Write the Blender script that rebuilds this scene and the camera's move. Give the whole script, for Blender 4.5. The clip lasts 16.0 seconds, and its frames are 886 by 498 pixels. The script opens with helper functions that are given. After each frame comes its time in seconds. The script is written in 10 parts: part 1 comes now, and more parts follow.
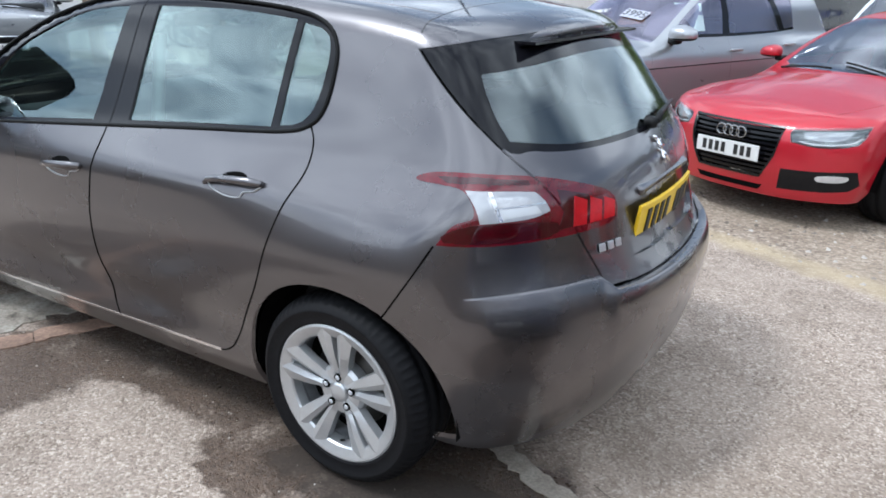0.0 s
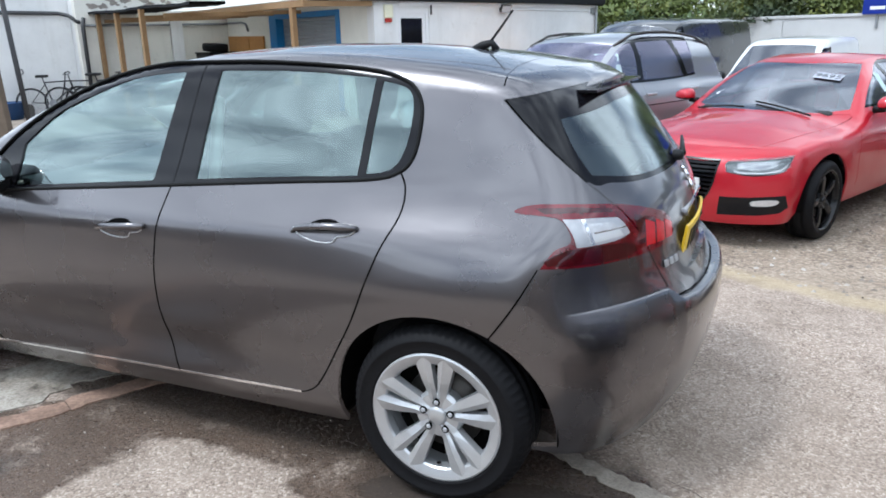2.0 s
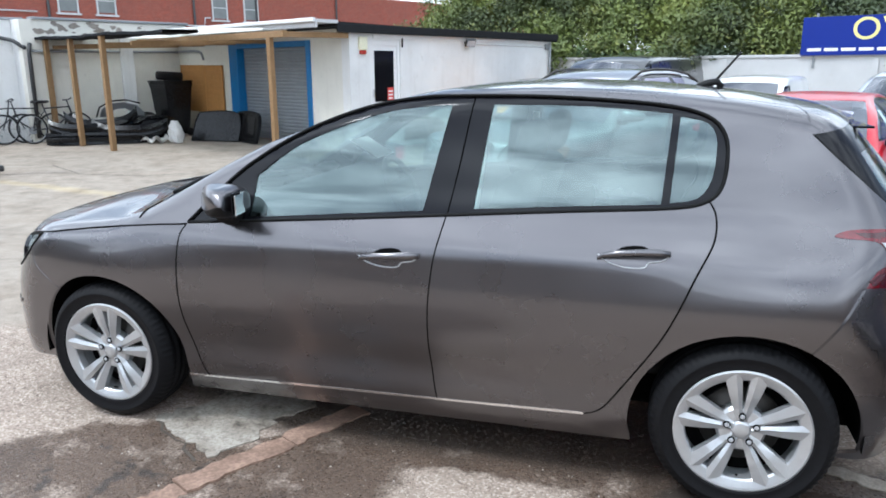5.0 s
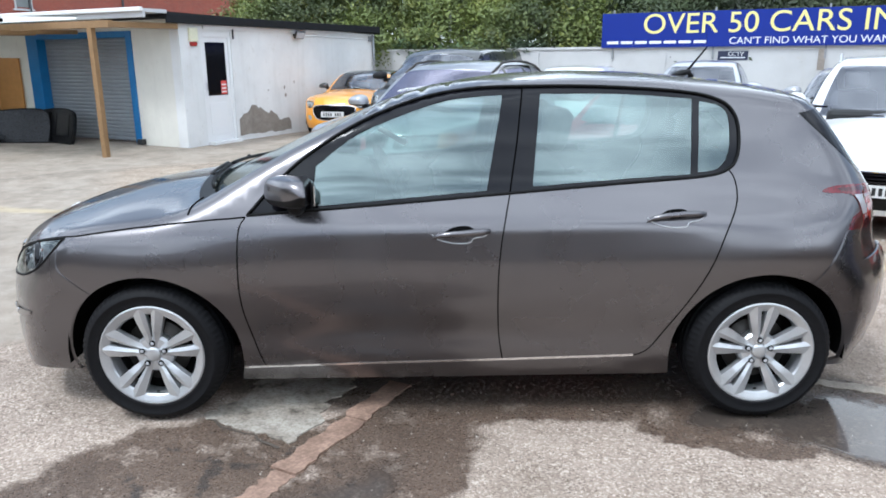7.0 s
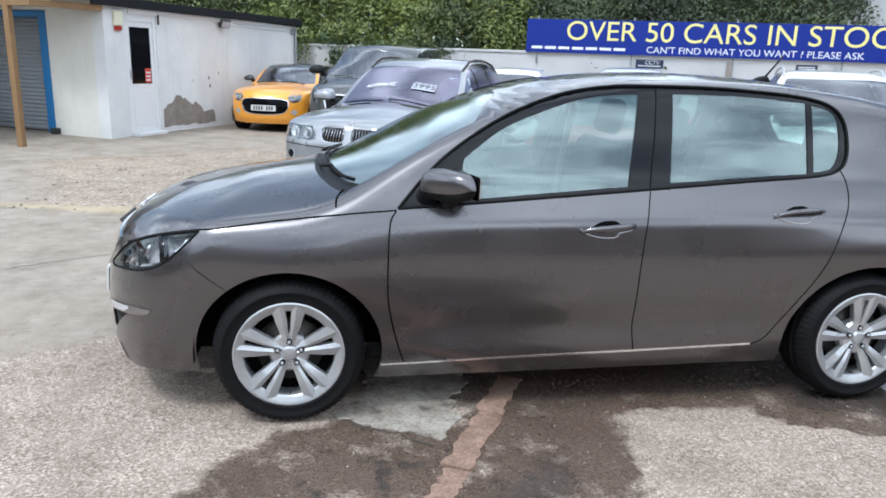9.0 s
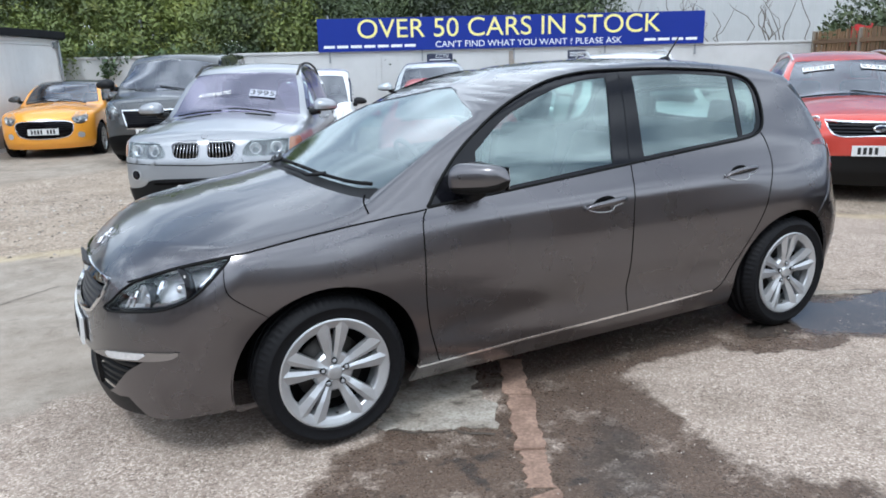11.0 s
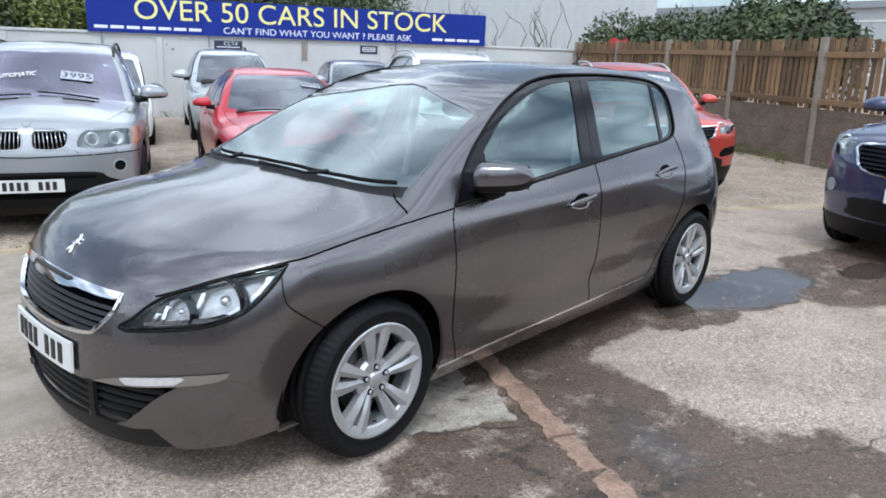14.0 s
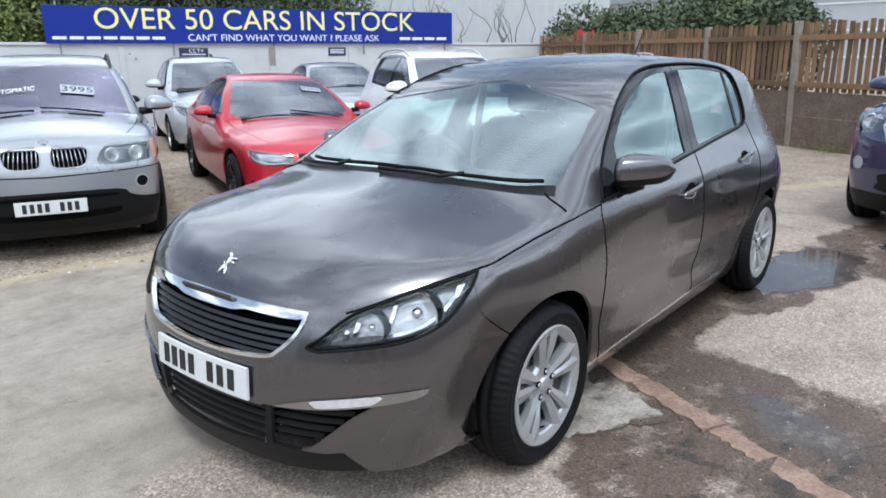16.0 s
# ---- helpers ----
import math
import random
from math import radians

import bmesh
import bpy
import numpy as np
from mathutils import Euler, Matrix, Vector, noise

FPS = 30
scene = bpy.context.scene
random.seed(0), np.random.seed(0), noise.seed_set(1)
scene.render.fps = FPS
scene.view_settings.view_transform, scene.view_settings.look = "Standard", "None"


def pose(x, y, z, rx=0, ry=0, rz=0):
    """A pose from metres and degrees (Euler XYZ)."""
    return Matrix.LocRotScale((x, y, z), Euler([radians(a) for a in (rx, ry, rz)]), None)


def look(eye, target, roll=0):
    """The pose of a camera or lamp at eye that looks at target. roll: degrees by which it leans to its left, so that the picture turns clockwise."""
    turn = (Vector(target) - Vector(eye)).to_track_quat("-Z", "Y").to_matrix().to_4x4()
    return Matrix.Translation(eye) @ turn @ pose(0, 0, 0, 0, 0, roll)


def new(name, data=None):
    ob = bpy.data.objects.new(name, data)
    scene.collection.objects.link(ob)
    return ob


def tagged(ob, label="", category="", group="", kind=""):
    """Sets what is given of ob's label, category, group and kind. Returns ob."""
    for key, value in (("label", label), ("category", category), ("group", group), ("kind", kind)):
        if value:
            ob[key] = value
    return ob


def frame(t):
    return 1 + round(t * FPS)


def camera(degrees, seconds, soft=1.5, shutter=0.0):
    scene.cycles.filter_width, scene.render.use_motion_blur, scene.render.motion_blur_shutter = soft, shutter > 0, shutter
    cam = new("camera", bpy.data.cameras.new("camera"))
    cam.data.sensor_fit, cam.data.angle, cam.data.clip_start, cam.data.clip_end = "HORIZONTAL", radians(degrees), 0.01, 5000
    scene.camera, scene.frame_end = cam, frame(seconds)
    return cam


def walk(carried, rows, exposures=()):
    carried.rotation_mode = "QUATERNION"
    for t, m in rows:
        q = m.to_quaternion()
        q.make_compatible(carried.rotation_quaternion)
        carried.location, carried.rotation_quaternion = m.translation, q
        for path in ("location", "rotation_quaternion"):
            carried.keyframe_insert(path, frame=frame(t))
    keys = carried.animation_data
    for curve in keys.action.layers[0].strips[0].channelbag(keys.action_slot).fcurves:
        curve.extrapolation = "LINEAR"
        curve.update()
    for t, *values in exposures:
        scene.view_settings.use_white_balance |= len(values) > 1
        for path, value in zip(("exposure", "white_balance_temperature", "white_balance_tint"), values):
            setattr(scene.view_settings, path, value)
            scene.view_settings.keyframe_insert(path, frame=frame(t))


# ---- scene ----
cam = camera(62.7, 16.0, soft=1.75)
PATH = [
    (0, (2.602, -2.308, 1.485), (1.595, -0.725, 0.791), 0.4),
    (0.5, (2.692, -2.433, 1.476), (1.716, -0.811, 0.831), 1.1),
    (1, (2.586, -2.616, 1.509), (1.678, -0.935, 0.916), -0.3),
    (1.5, (2.395, -2.781, 1.51), (1.606, -1.045, 0.908), -1.4),
    (2, (2.203, -2.788, 1.498), (1.422, -1.034, 0.939), -1.2),
    (2.5, (2.017, -2.786, 1.506), (1.253, -1.025, 0.943), -2.3),
    (3, (1.834, -2.925, 1.514), (1.146, -1.134, 0.948), -1.6),
    (3.5, (1.653, -3.097, 1.539), (1.009, -1.291, 0.968), -1.5),
    (4, (1.45, -3.159, 1.524), (0.762, -1.349, 1.02), -0.5),
    (4.5, (1.207, -3.193, 1.529), (0.571, -1.369, 1.01), -1.8),
    (5, (0.977, -3.347, 1.531), (0.423, -1.487, 1.048), -0.2),
    (5.2, (0.878, -3.414, 1.542), (0.396, -1.534, 1.06), -0.1),
    (7.3, (-0.211, -3.799, 1.545), (-0.193, -1.865, 1.038), -0.0),
    (7.5, (-0.326, -3.794, 1.523), (-0.301, -1.859, 1.018), 0.6),
    (8, (-0.595, -3.71, 1.513), (-0.463, -1.765, 1.065), 1.8),
    (8.5, (-0.869, -3.716, 1.503), (-0.743, -1.77, 1.058), 3.1),
    (9, (-1.156, -3.716, 1.511), (-0.84, -1.807, 1.006), 2.1),
    (9.2, (-1.256, -3.704, 1.514), (-0.895, -1.8, 1.02), 1.4),
    (11.3, (-2.233, -3.335, 1.487), (-1.276, -1.653, 0.979), -0.4),
    (11.5, (-2.282, -3.275, 1.493), (-1.29, -1.616, 0.983), 0.6),
    (12, (-2.394, -3.184, 1.494), (-1.34, -1.562, 0.985), 3.2),
    (12.5, (-2.589, -3.093, 1.488), (-1.378, -1.614, 0.899), 4.5),
    (13, (-2.789, -3.025, 1.499), (-1.554, -1.606, 0.82), 5.9),
    (13.5, (-2.85, -2.856, 1.498), (-1.568, -1.433, 0.921), 5.0),
    (14, (-2.997, -2.753, 1.503), (-1.582, -1.436, 0.988), 1.9),
    (14.5, (-3.243, -2.656, 1.512), (-1.707, -1.482, 1.002), 1.1),
    (15, (-3.356, -2.506, 1.489), (-1.909, -1.249, 0.918), 2.0),
    (15.5, (-3.397, -2.275, 1.495), (-1.943, -1.016, 0.947), 1.2),
    (16, (-3.452, -2.108, 1.484), (-1.947, -0.896, 0.967), -0.4),
]
walk(cam, [(t, look(eye, target, roll)) for t, eye, target, roll in PATH], [(0.0, 0.20, 5760.0, 6.0), (5.0, 0.38, 5760.0, 6.0), (9.0, 0.18, 5760.0, 6.0), (12.0, 0.06, 5760.0, 6.0), (16.0, 0.08, 5760.0, 6.0)])

# ---- sky and sun ----
SUN_EL, SUN_AZ = 58.0, 222.0   # degrees; azimuth of the sun counted from +x towards +y
world = bpy.data.worlds.new("world")
scene.world = world
world.use_nodes = True
wt = world.node_tree
wt.nodes.clear()


def wnode(kind, **kw):
    n = wt.nodes.new(kind)
    for k, v in kw.items():
        if k in n.inputs:
            n.inputs[k].default_value = v
    return n


w_sky = wnode("ShaderNodeTexSky")
w_sky.sky_type = "NISHITA"
w_sky.sun_disc = False
w_sky.sun_elevation = radians(SUN_EL)
w_sky.sun_rotation = radians(90 - SUN_AZ)
w_tc = wnode("ShaderNodeTexCoord")
w_map = wnode("ShaderNodeMapping")
w_map.inputs["Scale"].default_value = (1.0, 1.0, 2.6)
w_noise = wnode("ShaderNodeTexNoise", Scale=2.8, Detail=6.0, Roughness=0.55)
w_ramp = wnode("ShaderNodeValToRGB")
w_ramp.color_ramp.elements[0].position, w_ramp.color_ramp.elements[1].position = 0.33, 0.54
w_ramp.color_ramp.elements[0].color = (0.16, 0.16, 0.16, 1)
w_shade = wnode("ShaderNodeTexNoise", Scale=3.6, Detail=6.0, Roughness=0.55)
w_cloud = wnode("ShaderNodeValToRGB")
w_cloud.color_ramp.elements[0].position, w_cloud.color_ramp.elements[1].position = 0.36, 0.66
w_cloud.color_ramp.elements[0].color = (6.6, 6.9, 7.6, 1)
w_cloud.color_ramp.elements[1].color = (21.5, 21.9, 22.4, 1)
w_mix = wnode("ShaderNodeMix")
w_mix.data_type = "RGBA"
w_bg = wnode("ShaderNodeBackground", Strength=0.10)
w_out = wnode("ShaderNodeOutputWorld")
L = wt.links.new
L(w_tc.outputs["Generated"], w_map.inputs["Vector"])
L(w_map.outputs[0], w_noise.inputs["Vector"])
L(w_map.outputs[0], w_shade.inputs["Vector"])
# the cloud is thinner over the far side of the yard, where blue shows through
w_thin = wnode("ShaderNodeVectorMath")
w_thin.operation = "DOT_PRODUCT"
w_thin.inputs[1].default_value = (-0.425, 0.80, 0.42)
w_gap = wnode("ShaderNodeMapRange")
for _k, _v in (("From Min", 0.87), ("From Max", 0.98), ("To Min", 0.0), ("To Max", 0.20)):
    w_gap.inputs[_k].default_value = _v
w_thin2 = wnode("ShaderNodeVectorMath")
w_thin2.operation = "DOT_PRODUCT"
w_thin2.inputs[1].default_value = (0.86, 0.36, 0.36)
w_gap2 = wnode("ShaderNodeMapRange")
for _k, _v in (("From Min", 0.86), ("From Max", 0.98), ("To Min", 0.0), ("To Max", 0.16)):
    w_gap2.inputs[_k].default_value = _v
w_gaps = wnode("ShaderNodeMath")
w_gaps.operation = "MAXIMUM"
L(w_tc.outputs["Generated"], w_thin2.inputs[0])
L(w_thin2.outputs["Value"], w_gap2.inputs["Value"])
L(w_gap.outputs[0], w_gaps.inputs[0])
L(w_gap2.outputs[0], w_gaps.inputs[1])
w_cover = wnode("ShaderNodeMath")
w_cover.operation = "SUBTRACT"
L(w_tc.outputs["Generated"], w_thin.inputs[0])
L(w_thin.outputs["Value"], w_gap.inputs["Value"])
L(w_noise.outputs["Fac"], w_cover.inputs[0])
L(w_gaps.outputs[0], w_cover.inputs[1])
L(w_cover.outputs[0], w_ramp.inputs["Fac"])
L(w_shade.outputs["Fac"], w_cloud.inputs["Fac"])
L(w_ramp.outputs["Color"], w_mix.inputs["Factor"])
L(w_sky.outputs["Color"], w_mix.inputs["A"])
w_dot = wnode("ShaderNodeVectorMath")
w_dot.operation = "DOT_PRODUCT"
w_dot.inputs[1].default_value = (math.cos(radians(SUN_EL)) * math.cos(radians(SUN_AZ)), math.cos(radians(SUN_EL)) * math.sin(radians(SUN_AZ)), math.sin(radians(SUN_EL)))
w_near = wnode("ShaderNodeMapRange")
for _k, _v in (("From Min", -0.2), ("From Max", 0.9), ("To Min", 1.08), ("To Max", 1.5)):
    w_near.inputs[_k].default_value = _v
w_lit = wnode("ShaderNodeVectorMath")
w_lit.operation = "SCALE"
L(w_tc.outputs["Generated"], w_dot.inputs[0])
L(w_dot.outputs["Value"], w_near.inputs["Value"])
L(w_cloud.outputs["Color"], w_lit.inputs[0])
L(w_near.outputs[0], w_lit.inputs["Scale"])
L(w_lit.outputs[0], w_mix.inputs["B"])
L(w_mix.outputs["Result"], w_bg.inputs["Color"])
L(w_bg.outputs[0], w_out.inputs[0])
sun_data = bpy.data.lights.new("sun", "SUN")
sun_data.energy, sun_data.angle, sun_data.color = 1.7, radians(12.0), (1.0, 0.97, 0.93)
sun = new("sun", sun_data)
_e, _a = radians(SUN_EL), radians(SUN_AZ)
sun.matrix_world = look((12 * math.cos(_e) * math.cos(_a), 12 * math.cos(_e) * math.sin(_a), 12 * math.sin(_e)), (0, 0, 0))

# ---- materials ----


class Mat:
    """A small helper that wires a procedural Principled material."""

    def __init__(self, name, colour=(0.5, 0.5, 0.5), rough=0.5, metal=0.0, **kw):
        self.m = bpy.data.materials.new(name)
        self.m.use_nodes = True
        self.t = self.m.node_tree
        self.b = self.t.nodes["Principled BSDF"]
        self.set("Base Color", (*colour, 1))
        self.set("Roughness", rough)
        self.set("Metallic", metal)
        for k, v in kw.items():
            self.set(k.replace("_", " "), v)
        self._pos = None

    def set(self, key, value):
        self.b.inputs[key].default_value = value

    def node(self, kind, **kw):
        n = self.t.nodes.new(kind)
        for k, v in kw.items():
            if k in n.inputs:
                n.inputs[k].default_value = v
        return n

    def link(self, a, b):
        self.t.links.new(a, b)

    def pos(self):
        if self._pos is None:
            self._pos = self.node("ShaderNodeTexCoord").outputs["Object"]
        return self._pos

    def noise(self, scale, detail=4.0, rough=0.55, stretch=None, distort=0.0):
        n = self.node("ShaderNodeTexNoise", Scale=scale, Detail=detail, Roughness=rough, Distortion=distort)
        src = self.pos()
        if stretch:
            mp = self.node("ShaderNodeMapping")
            mp.inputs["Scale"].default_value = stretch
            self.link(src, mp.inputs["Vector"])
            src = mp.outputs[0]
        self.link(src, n.inputs["Vector"])
        return n.outputs["Fac"]

    def voronoi(self, scale, feature="F1", out="Distance", rnd=1.0):
        n = self.node("ShaderNodeTexVoronoi", Scale=scale, Randomness=rnd)
        n.feature = feature
        self.link(self.pos(), n.inputs["Vector"])
        return n.outputs[out]

    def ramp(self, fac, stops):
        r = self.node("ShaderNodeValToRGB")
        e = r.color_ramp.elements
        while len(e) < len(stops):
            e.new(0.5)
        for el, (p, c) in zip(e, stops):
            el.position = p
            el.color = (*c, 1) if not isinstance(c, (int, float)) else (c, c, c, 1)
        self.link(fac, r.inputs["Fac"])
        return r.outputs["Color"]

    def mix(self, fac, a, b, mode="MIX"):
        n = self.node("ShaderNodeMix")
        n.data_type = "RGBA"
        n.blend_type = mode
        for key, v in (("Factor", fac), ("A", a), ("B", b)):
            sock = n.inputs[key]
            if isinstance(v, bpy.types.NodeSocket):
                self.link(v, sock)
            elif key == "Factor":
                sock.default_value = v
            else:
                sock.default_value = (*v, 1)
        return n.outputs["Result"]

    def math(self, op, a, b=0.0, clamp=False):
        n = self.node("ShaderNodeMath")
        n.operation = op
        n.use_clamp = clamp
        for i, v in enumerate((a, b)):
            if isinstance(v, bpy.types.NodeSocket):
                self.link(v, n.inputs[i])
            else:
                n.inputs[i].default_value = v
        return n.outputs[0]

    def colour(self, sock):
        self.link(sock, self.b.inputs["Base Color"])
        return self

    def rough(self, sock):
        self.link(sock, self.b.inputs["Roughness"])
        return self

    def bump(self, height, strength=0.3, dist=0.01):
        n = self.node("ShaderNodeBump", Strength=strength, Distance=dist)
        self.link(height, n.inputs["Height"])
        self.link(n.outputs[0], self.b.inputs["Normal"])
        return self

    def vary(self):
        return self.node("ShaderNodeObjectInfo").outputs["Random"]


def paint(name, colour, metal=0.55, rough=0.32, flake=0.04, coat=1.0, dirt_amount=0.08):
    m = Mat(name, colour, rough, metal, Coat_Weight=coat, Coat_Roughness=0.05, Coat_IOR=1.5)
    n = m.noise(900, 1.0)
    dirt = m.noise(3.0, 6.0)
    c2 = tuple(min(1, v * (1 + flake * 6) + flake * 0.2) for v in colour)
    col = m.mix(n, colour, c2)
    col = m.mix(m.math("MULTIPLY", dirt, dirt_amount), col, (0.33, 0.30, 0.26))
    m.colour(col)
    m.rough(m.ramp(dirt, [(0.3, rough * 0.9), (0.8, rough * 1.25)]))
    return m.m


def plain(name, colour, rough=0.5, metal=0.0, grain=30.0, amount=0.18, bump=0.0, **kw):
    m = Mat(name, colour, rough, metal, **kw)
    n = m.noise(grain, 5.0)
    lo = tuple(v * (1 - amount) for v in colour)
    hi = tuple(min(1, v * (1 + amount)) for v in colour)
    m.colour(m.mix(n, lo, hi))
    if bump:
        m.bump(n, bump, 0.004)
    return m.m


def glass(name, tint=(0.75, 0.85, 0.82), clear=0.75, rough=0.0, film=0.15, sheen=(0.90, 0.99, 1.0)):
    """Thin pane: a mirror-like film by Fresnel over a tinted see-through."""
    m = Mat(name)
    t = m.t
    gl = m.node("ShaderNodeBsdfGlossy", Roughness=rough)
    gl.inputs["Color"].default_value = (*sheen, 1)
    tr = m.node("ShaderNodeBsdfTransparent")
    tr.inputs["Color"].default_value = (*[v * clear for v in tint], 1)
    fw = m.node("ShaderNodeLayerWeight", Blend=0.5)
    pw = m.math("POWER", fw.outputs["Facing"], 4.0)
    fr = m.math("ADD", m.math("MULTIPLY", pw, 1.0 - film), film)
    mx = m.node("ShaderNodeMixShader")
    m.link(fr, mx.inputs[0])
    m.link(tr.outputs[0], mx.inputs[1])
    m.link(gl.outputs[0], mx.inputs[2])
    m.link(mx.outputs[0], t.nodes["Material Output"].inputs["Surface"])
    return m.m


M_GREY = paint("metallic_grey_paint", (0.114, 0.108, 0.114), 0.95, 0.27, coat=0.85, dirt_amount=0.035)
M_RED = paint("bright_red_paint", (0.44, 0.004, 0.018), 0.25, 0.36, 0.004, 0.7, 0.02)
M_SILVER = paint("silver_paint", (0.30, 0.31, 0.325), 0.6, 0.30)
M_ORANGE = paint("orange_paint", (0.80, 0.33, 0.02), 0.1, 0.30)
M_KIA = paint("orange_red_paint", (0.50, 0.045, 0.028), 0.4, 0.30)
M_NAVY = paint("navy_blue_paint", (0.018, 0.024, 0.075), 0.35, 0.28)
M_BLACKP = paint("black_grey_paint", (0.030, 0.033, 0.036), 0.3, 0.28)
M_WHITEP = paint("white_paint", (0.80, 0.81, 0.80), 0.0, 0.32, 0.0)
M_PALE = paint("pale_grey_paint", (0.42, 0.45, 0.46), 0.5, 0.30)
M_PLASTIC = plain("black_plastic", (0.007, 0.007, 0.0075), 0.5, grain=220, bump=0.1, Specular_IOR_Level=0.25)
M_GLOSSBLK = plain("gloss_black", (0.006, 0.006, 0.008), 0.10, amount=0.05, Specular_IOR_Level=0.26)
M_RUBBER = plain("tyre_rubber", (0.008, 0.008, 0.009), 0.58, grain=60, amount=0.45, bump=0.2, Specular_IOR_Level=0.13)
M_SEAL = plain("rubber_seal", (0.005, 0.005, 0.005), 0.6, Specular_IOR_Level=0.15)
M_GAP = plain("panel_gap", (0.004, 0.004, 0.004), 0.95, Specular_IOR_Level=0.05)
M_ALLOY = plain("alloy", (0.50, 0.51, 0.52), 0.30, 0.62, grain=40, amount=0.10)
M_BLKALLOY = plain("black_alloy", (0.014, 0.014, 0.015), 0.25, 0.3)
M_CHROME = plain("chrome", (0.80, 0.80, 0.81), 0.07, 1.0, amount=0.03)
M_DULL = plain("dull_chrome", (0.36, 0.36, 0.37), 0.16, 1.0, amount=0.06)
M_DARKMET = plain("dark_metal", (0.07, 0.065, 0.06), 0.5, 0.8)
M_GLASS = glass("side_glass", (0.68, 0.86, 0.81), 0.70, film=0.19, sheen=(0.80, 0.96, 0.95))
M_REARGLASS = glass("rear_glass", (0.70, 0.84, 0.78), 0.72, rough=0.10, film=0.15)
M_FARGLASS = glass("tinted_car_glass", (0.60, 0.61, 0.66), 0.66, rough=0.16, film=0.19, sheen=(0.92, 0.94, 1.0))
M_LILAC = glass("lilac_coated_glass", (0.60, 0.58, 0.72), 0.66, rough=0.20, film=0.24, sheen=(0.88, 0.84, 1.0))
M_SCREEN = glass("screen_glass", (0.80, 0.92, 0.90), 0.90, rough=0.09, film=0.20)
M_TINT = glass("dark_glass", (0.45, 0.48, 0.50), 0.45)
M_LENS = glass("clear_lens", (0.97, 0.98, 1.0), 0.97, film=0.04)
M_BOWL = plain("faceted_bowl", (0.86, 0.87, 0.88), 0.16, 0.55, grain=34, amount=0.25, bump=0.9)
M_REDLENS = plain("red_lens", (0.125, 0.0015, 0.008), 0.14, 0.2, grain=30, amount=0.8, bump=0.12, Coat_Weight=1.0, Coat_Roughness=0.02)
M_REDDARK = plain("deep_red_lens", (0.045, 0.0006, 0.003), 0.12, 0.1, grain=30, amount=0.8, Coat_Weight=1.0, Coat_Roughness=0.02)
M_REDGLOW = plain("red_reflector", (0.55, 0.008, 0.016), 0.2, 0.3, grain=60, amount=0.35, Coat_Weight=0.6)
M_WHITELENS = plain("pale_lens", (0.66, 0.66, 0.67), 0.22, 0.45, grain=45, amount=0.30, bump=0.5, Coat_Weight=1.0)
M_AMBER = Mat("amber_lens", (0.42, 0.22, 0.13), 0.12, 0.0, Coat_Weight=1.0).m
M_REFLECT = plain("lamp_reflector", (0.84, 0.85, 0.86), 0.22, 0.5, amount=0.05)
M_LENSPALE = glass("pale_clear_lens", (0.90, 0.91, 0.92), 0.92, film=0.12)
M_LAMPBACK = plain("lamp_housing", (0.52, 0.52, 0.53), 0.22, 0.5, grain=26, amount=0.9, bump=1.0)
M_STEELG = plain("lens_grey", (0.46, 0.47, 0.49), 0.2, 0.3)
M_CLADBLK = plain("grey_black_cladding", (0.008, 0.008, 0.009), 0.55, grain=120, bump=0.1, Specular_IOR_Level=0.15)
M_LAMPDARK = plain("lamp_shadow", (0.11, 0.11, 0.115), 0.35, 0.4, grain=30, amount=0.5)
M_SLAT = plain("slat_grey", (0.035, 0.037, 0.042), 0.35, 0.3)
M_SEAT = plain("seat_fabric", (0.020, 0.021, 0.023), 0.9, grain=300, bump=0.2)
M_DASH = plain("dashboard_plastic", (0.016, 0.017, 0.018), 0.7, grain=200)
M_LINING = plain("headlining", (0.16, 0.16, 0.155), 0.9)
M_PLATEW = plain("plate_white", (0.66, 0.66, 0.65), 0.35, amount=0.04)
M_PLATEY = plain("plate_yellow", (0.85, 0.55, 0.02), 0.35, amount=0.04)
M_INK = plain("plate_ink", (0.012, 0.012, 0.012), 0.5)
# white card, dimmed and blued in colour as if behind tinted glass
M_DIMCARD = plain("dimmed_price_card", (0.40, 0.41, 0.47), 0.6, grain=18, amount=0.1)
M_PAPER = plain("paper", (0.78, 0.78, 0.76), 0.7, amount=0.05)

# ---- shape tools ----
GAP = object()


def part(name, bm, material, parent=None, label="", smooth=False):
    """Links a bmesh as one mesh object under a thing or a part."""
    me = bpy.data.meshes.new(name)
    bm.to_mesh(me)
    bm.free()
    me.materials.append(material)
    if smooth:
        me.shade_smooth()
    ob = new(name, me)
    ob.parent = parent
    return tagged(ob, label)


def raw(name, verts, faces, material, parent=None, label="", smooth=False, normals=None):
    me = bpy.data.meshes.new(name)
    me.from_pydata([tuple(v) for v in verts], [], [tuple(f) for f in faces])
    me.materials.append(material)
    me.update()
    if smooth or normals is not None:
        me.shade_smooth()
    if normals is not None:
        me.normals_split_custom_set_from_vertices([tuple(n) for n in normals])
    ob = new(name, me)
    ob.parent = parent
    return tagged(ob, label)


def thing(name, label, category, m=None, group="", kind=""):
    ob = new(name)
    ob.empty_display_size = 0.1
    if m is not None:
        ob.matrix_world = m
    return tagged(ob, label, category, group, kind)


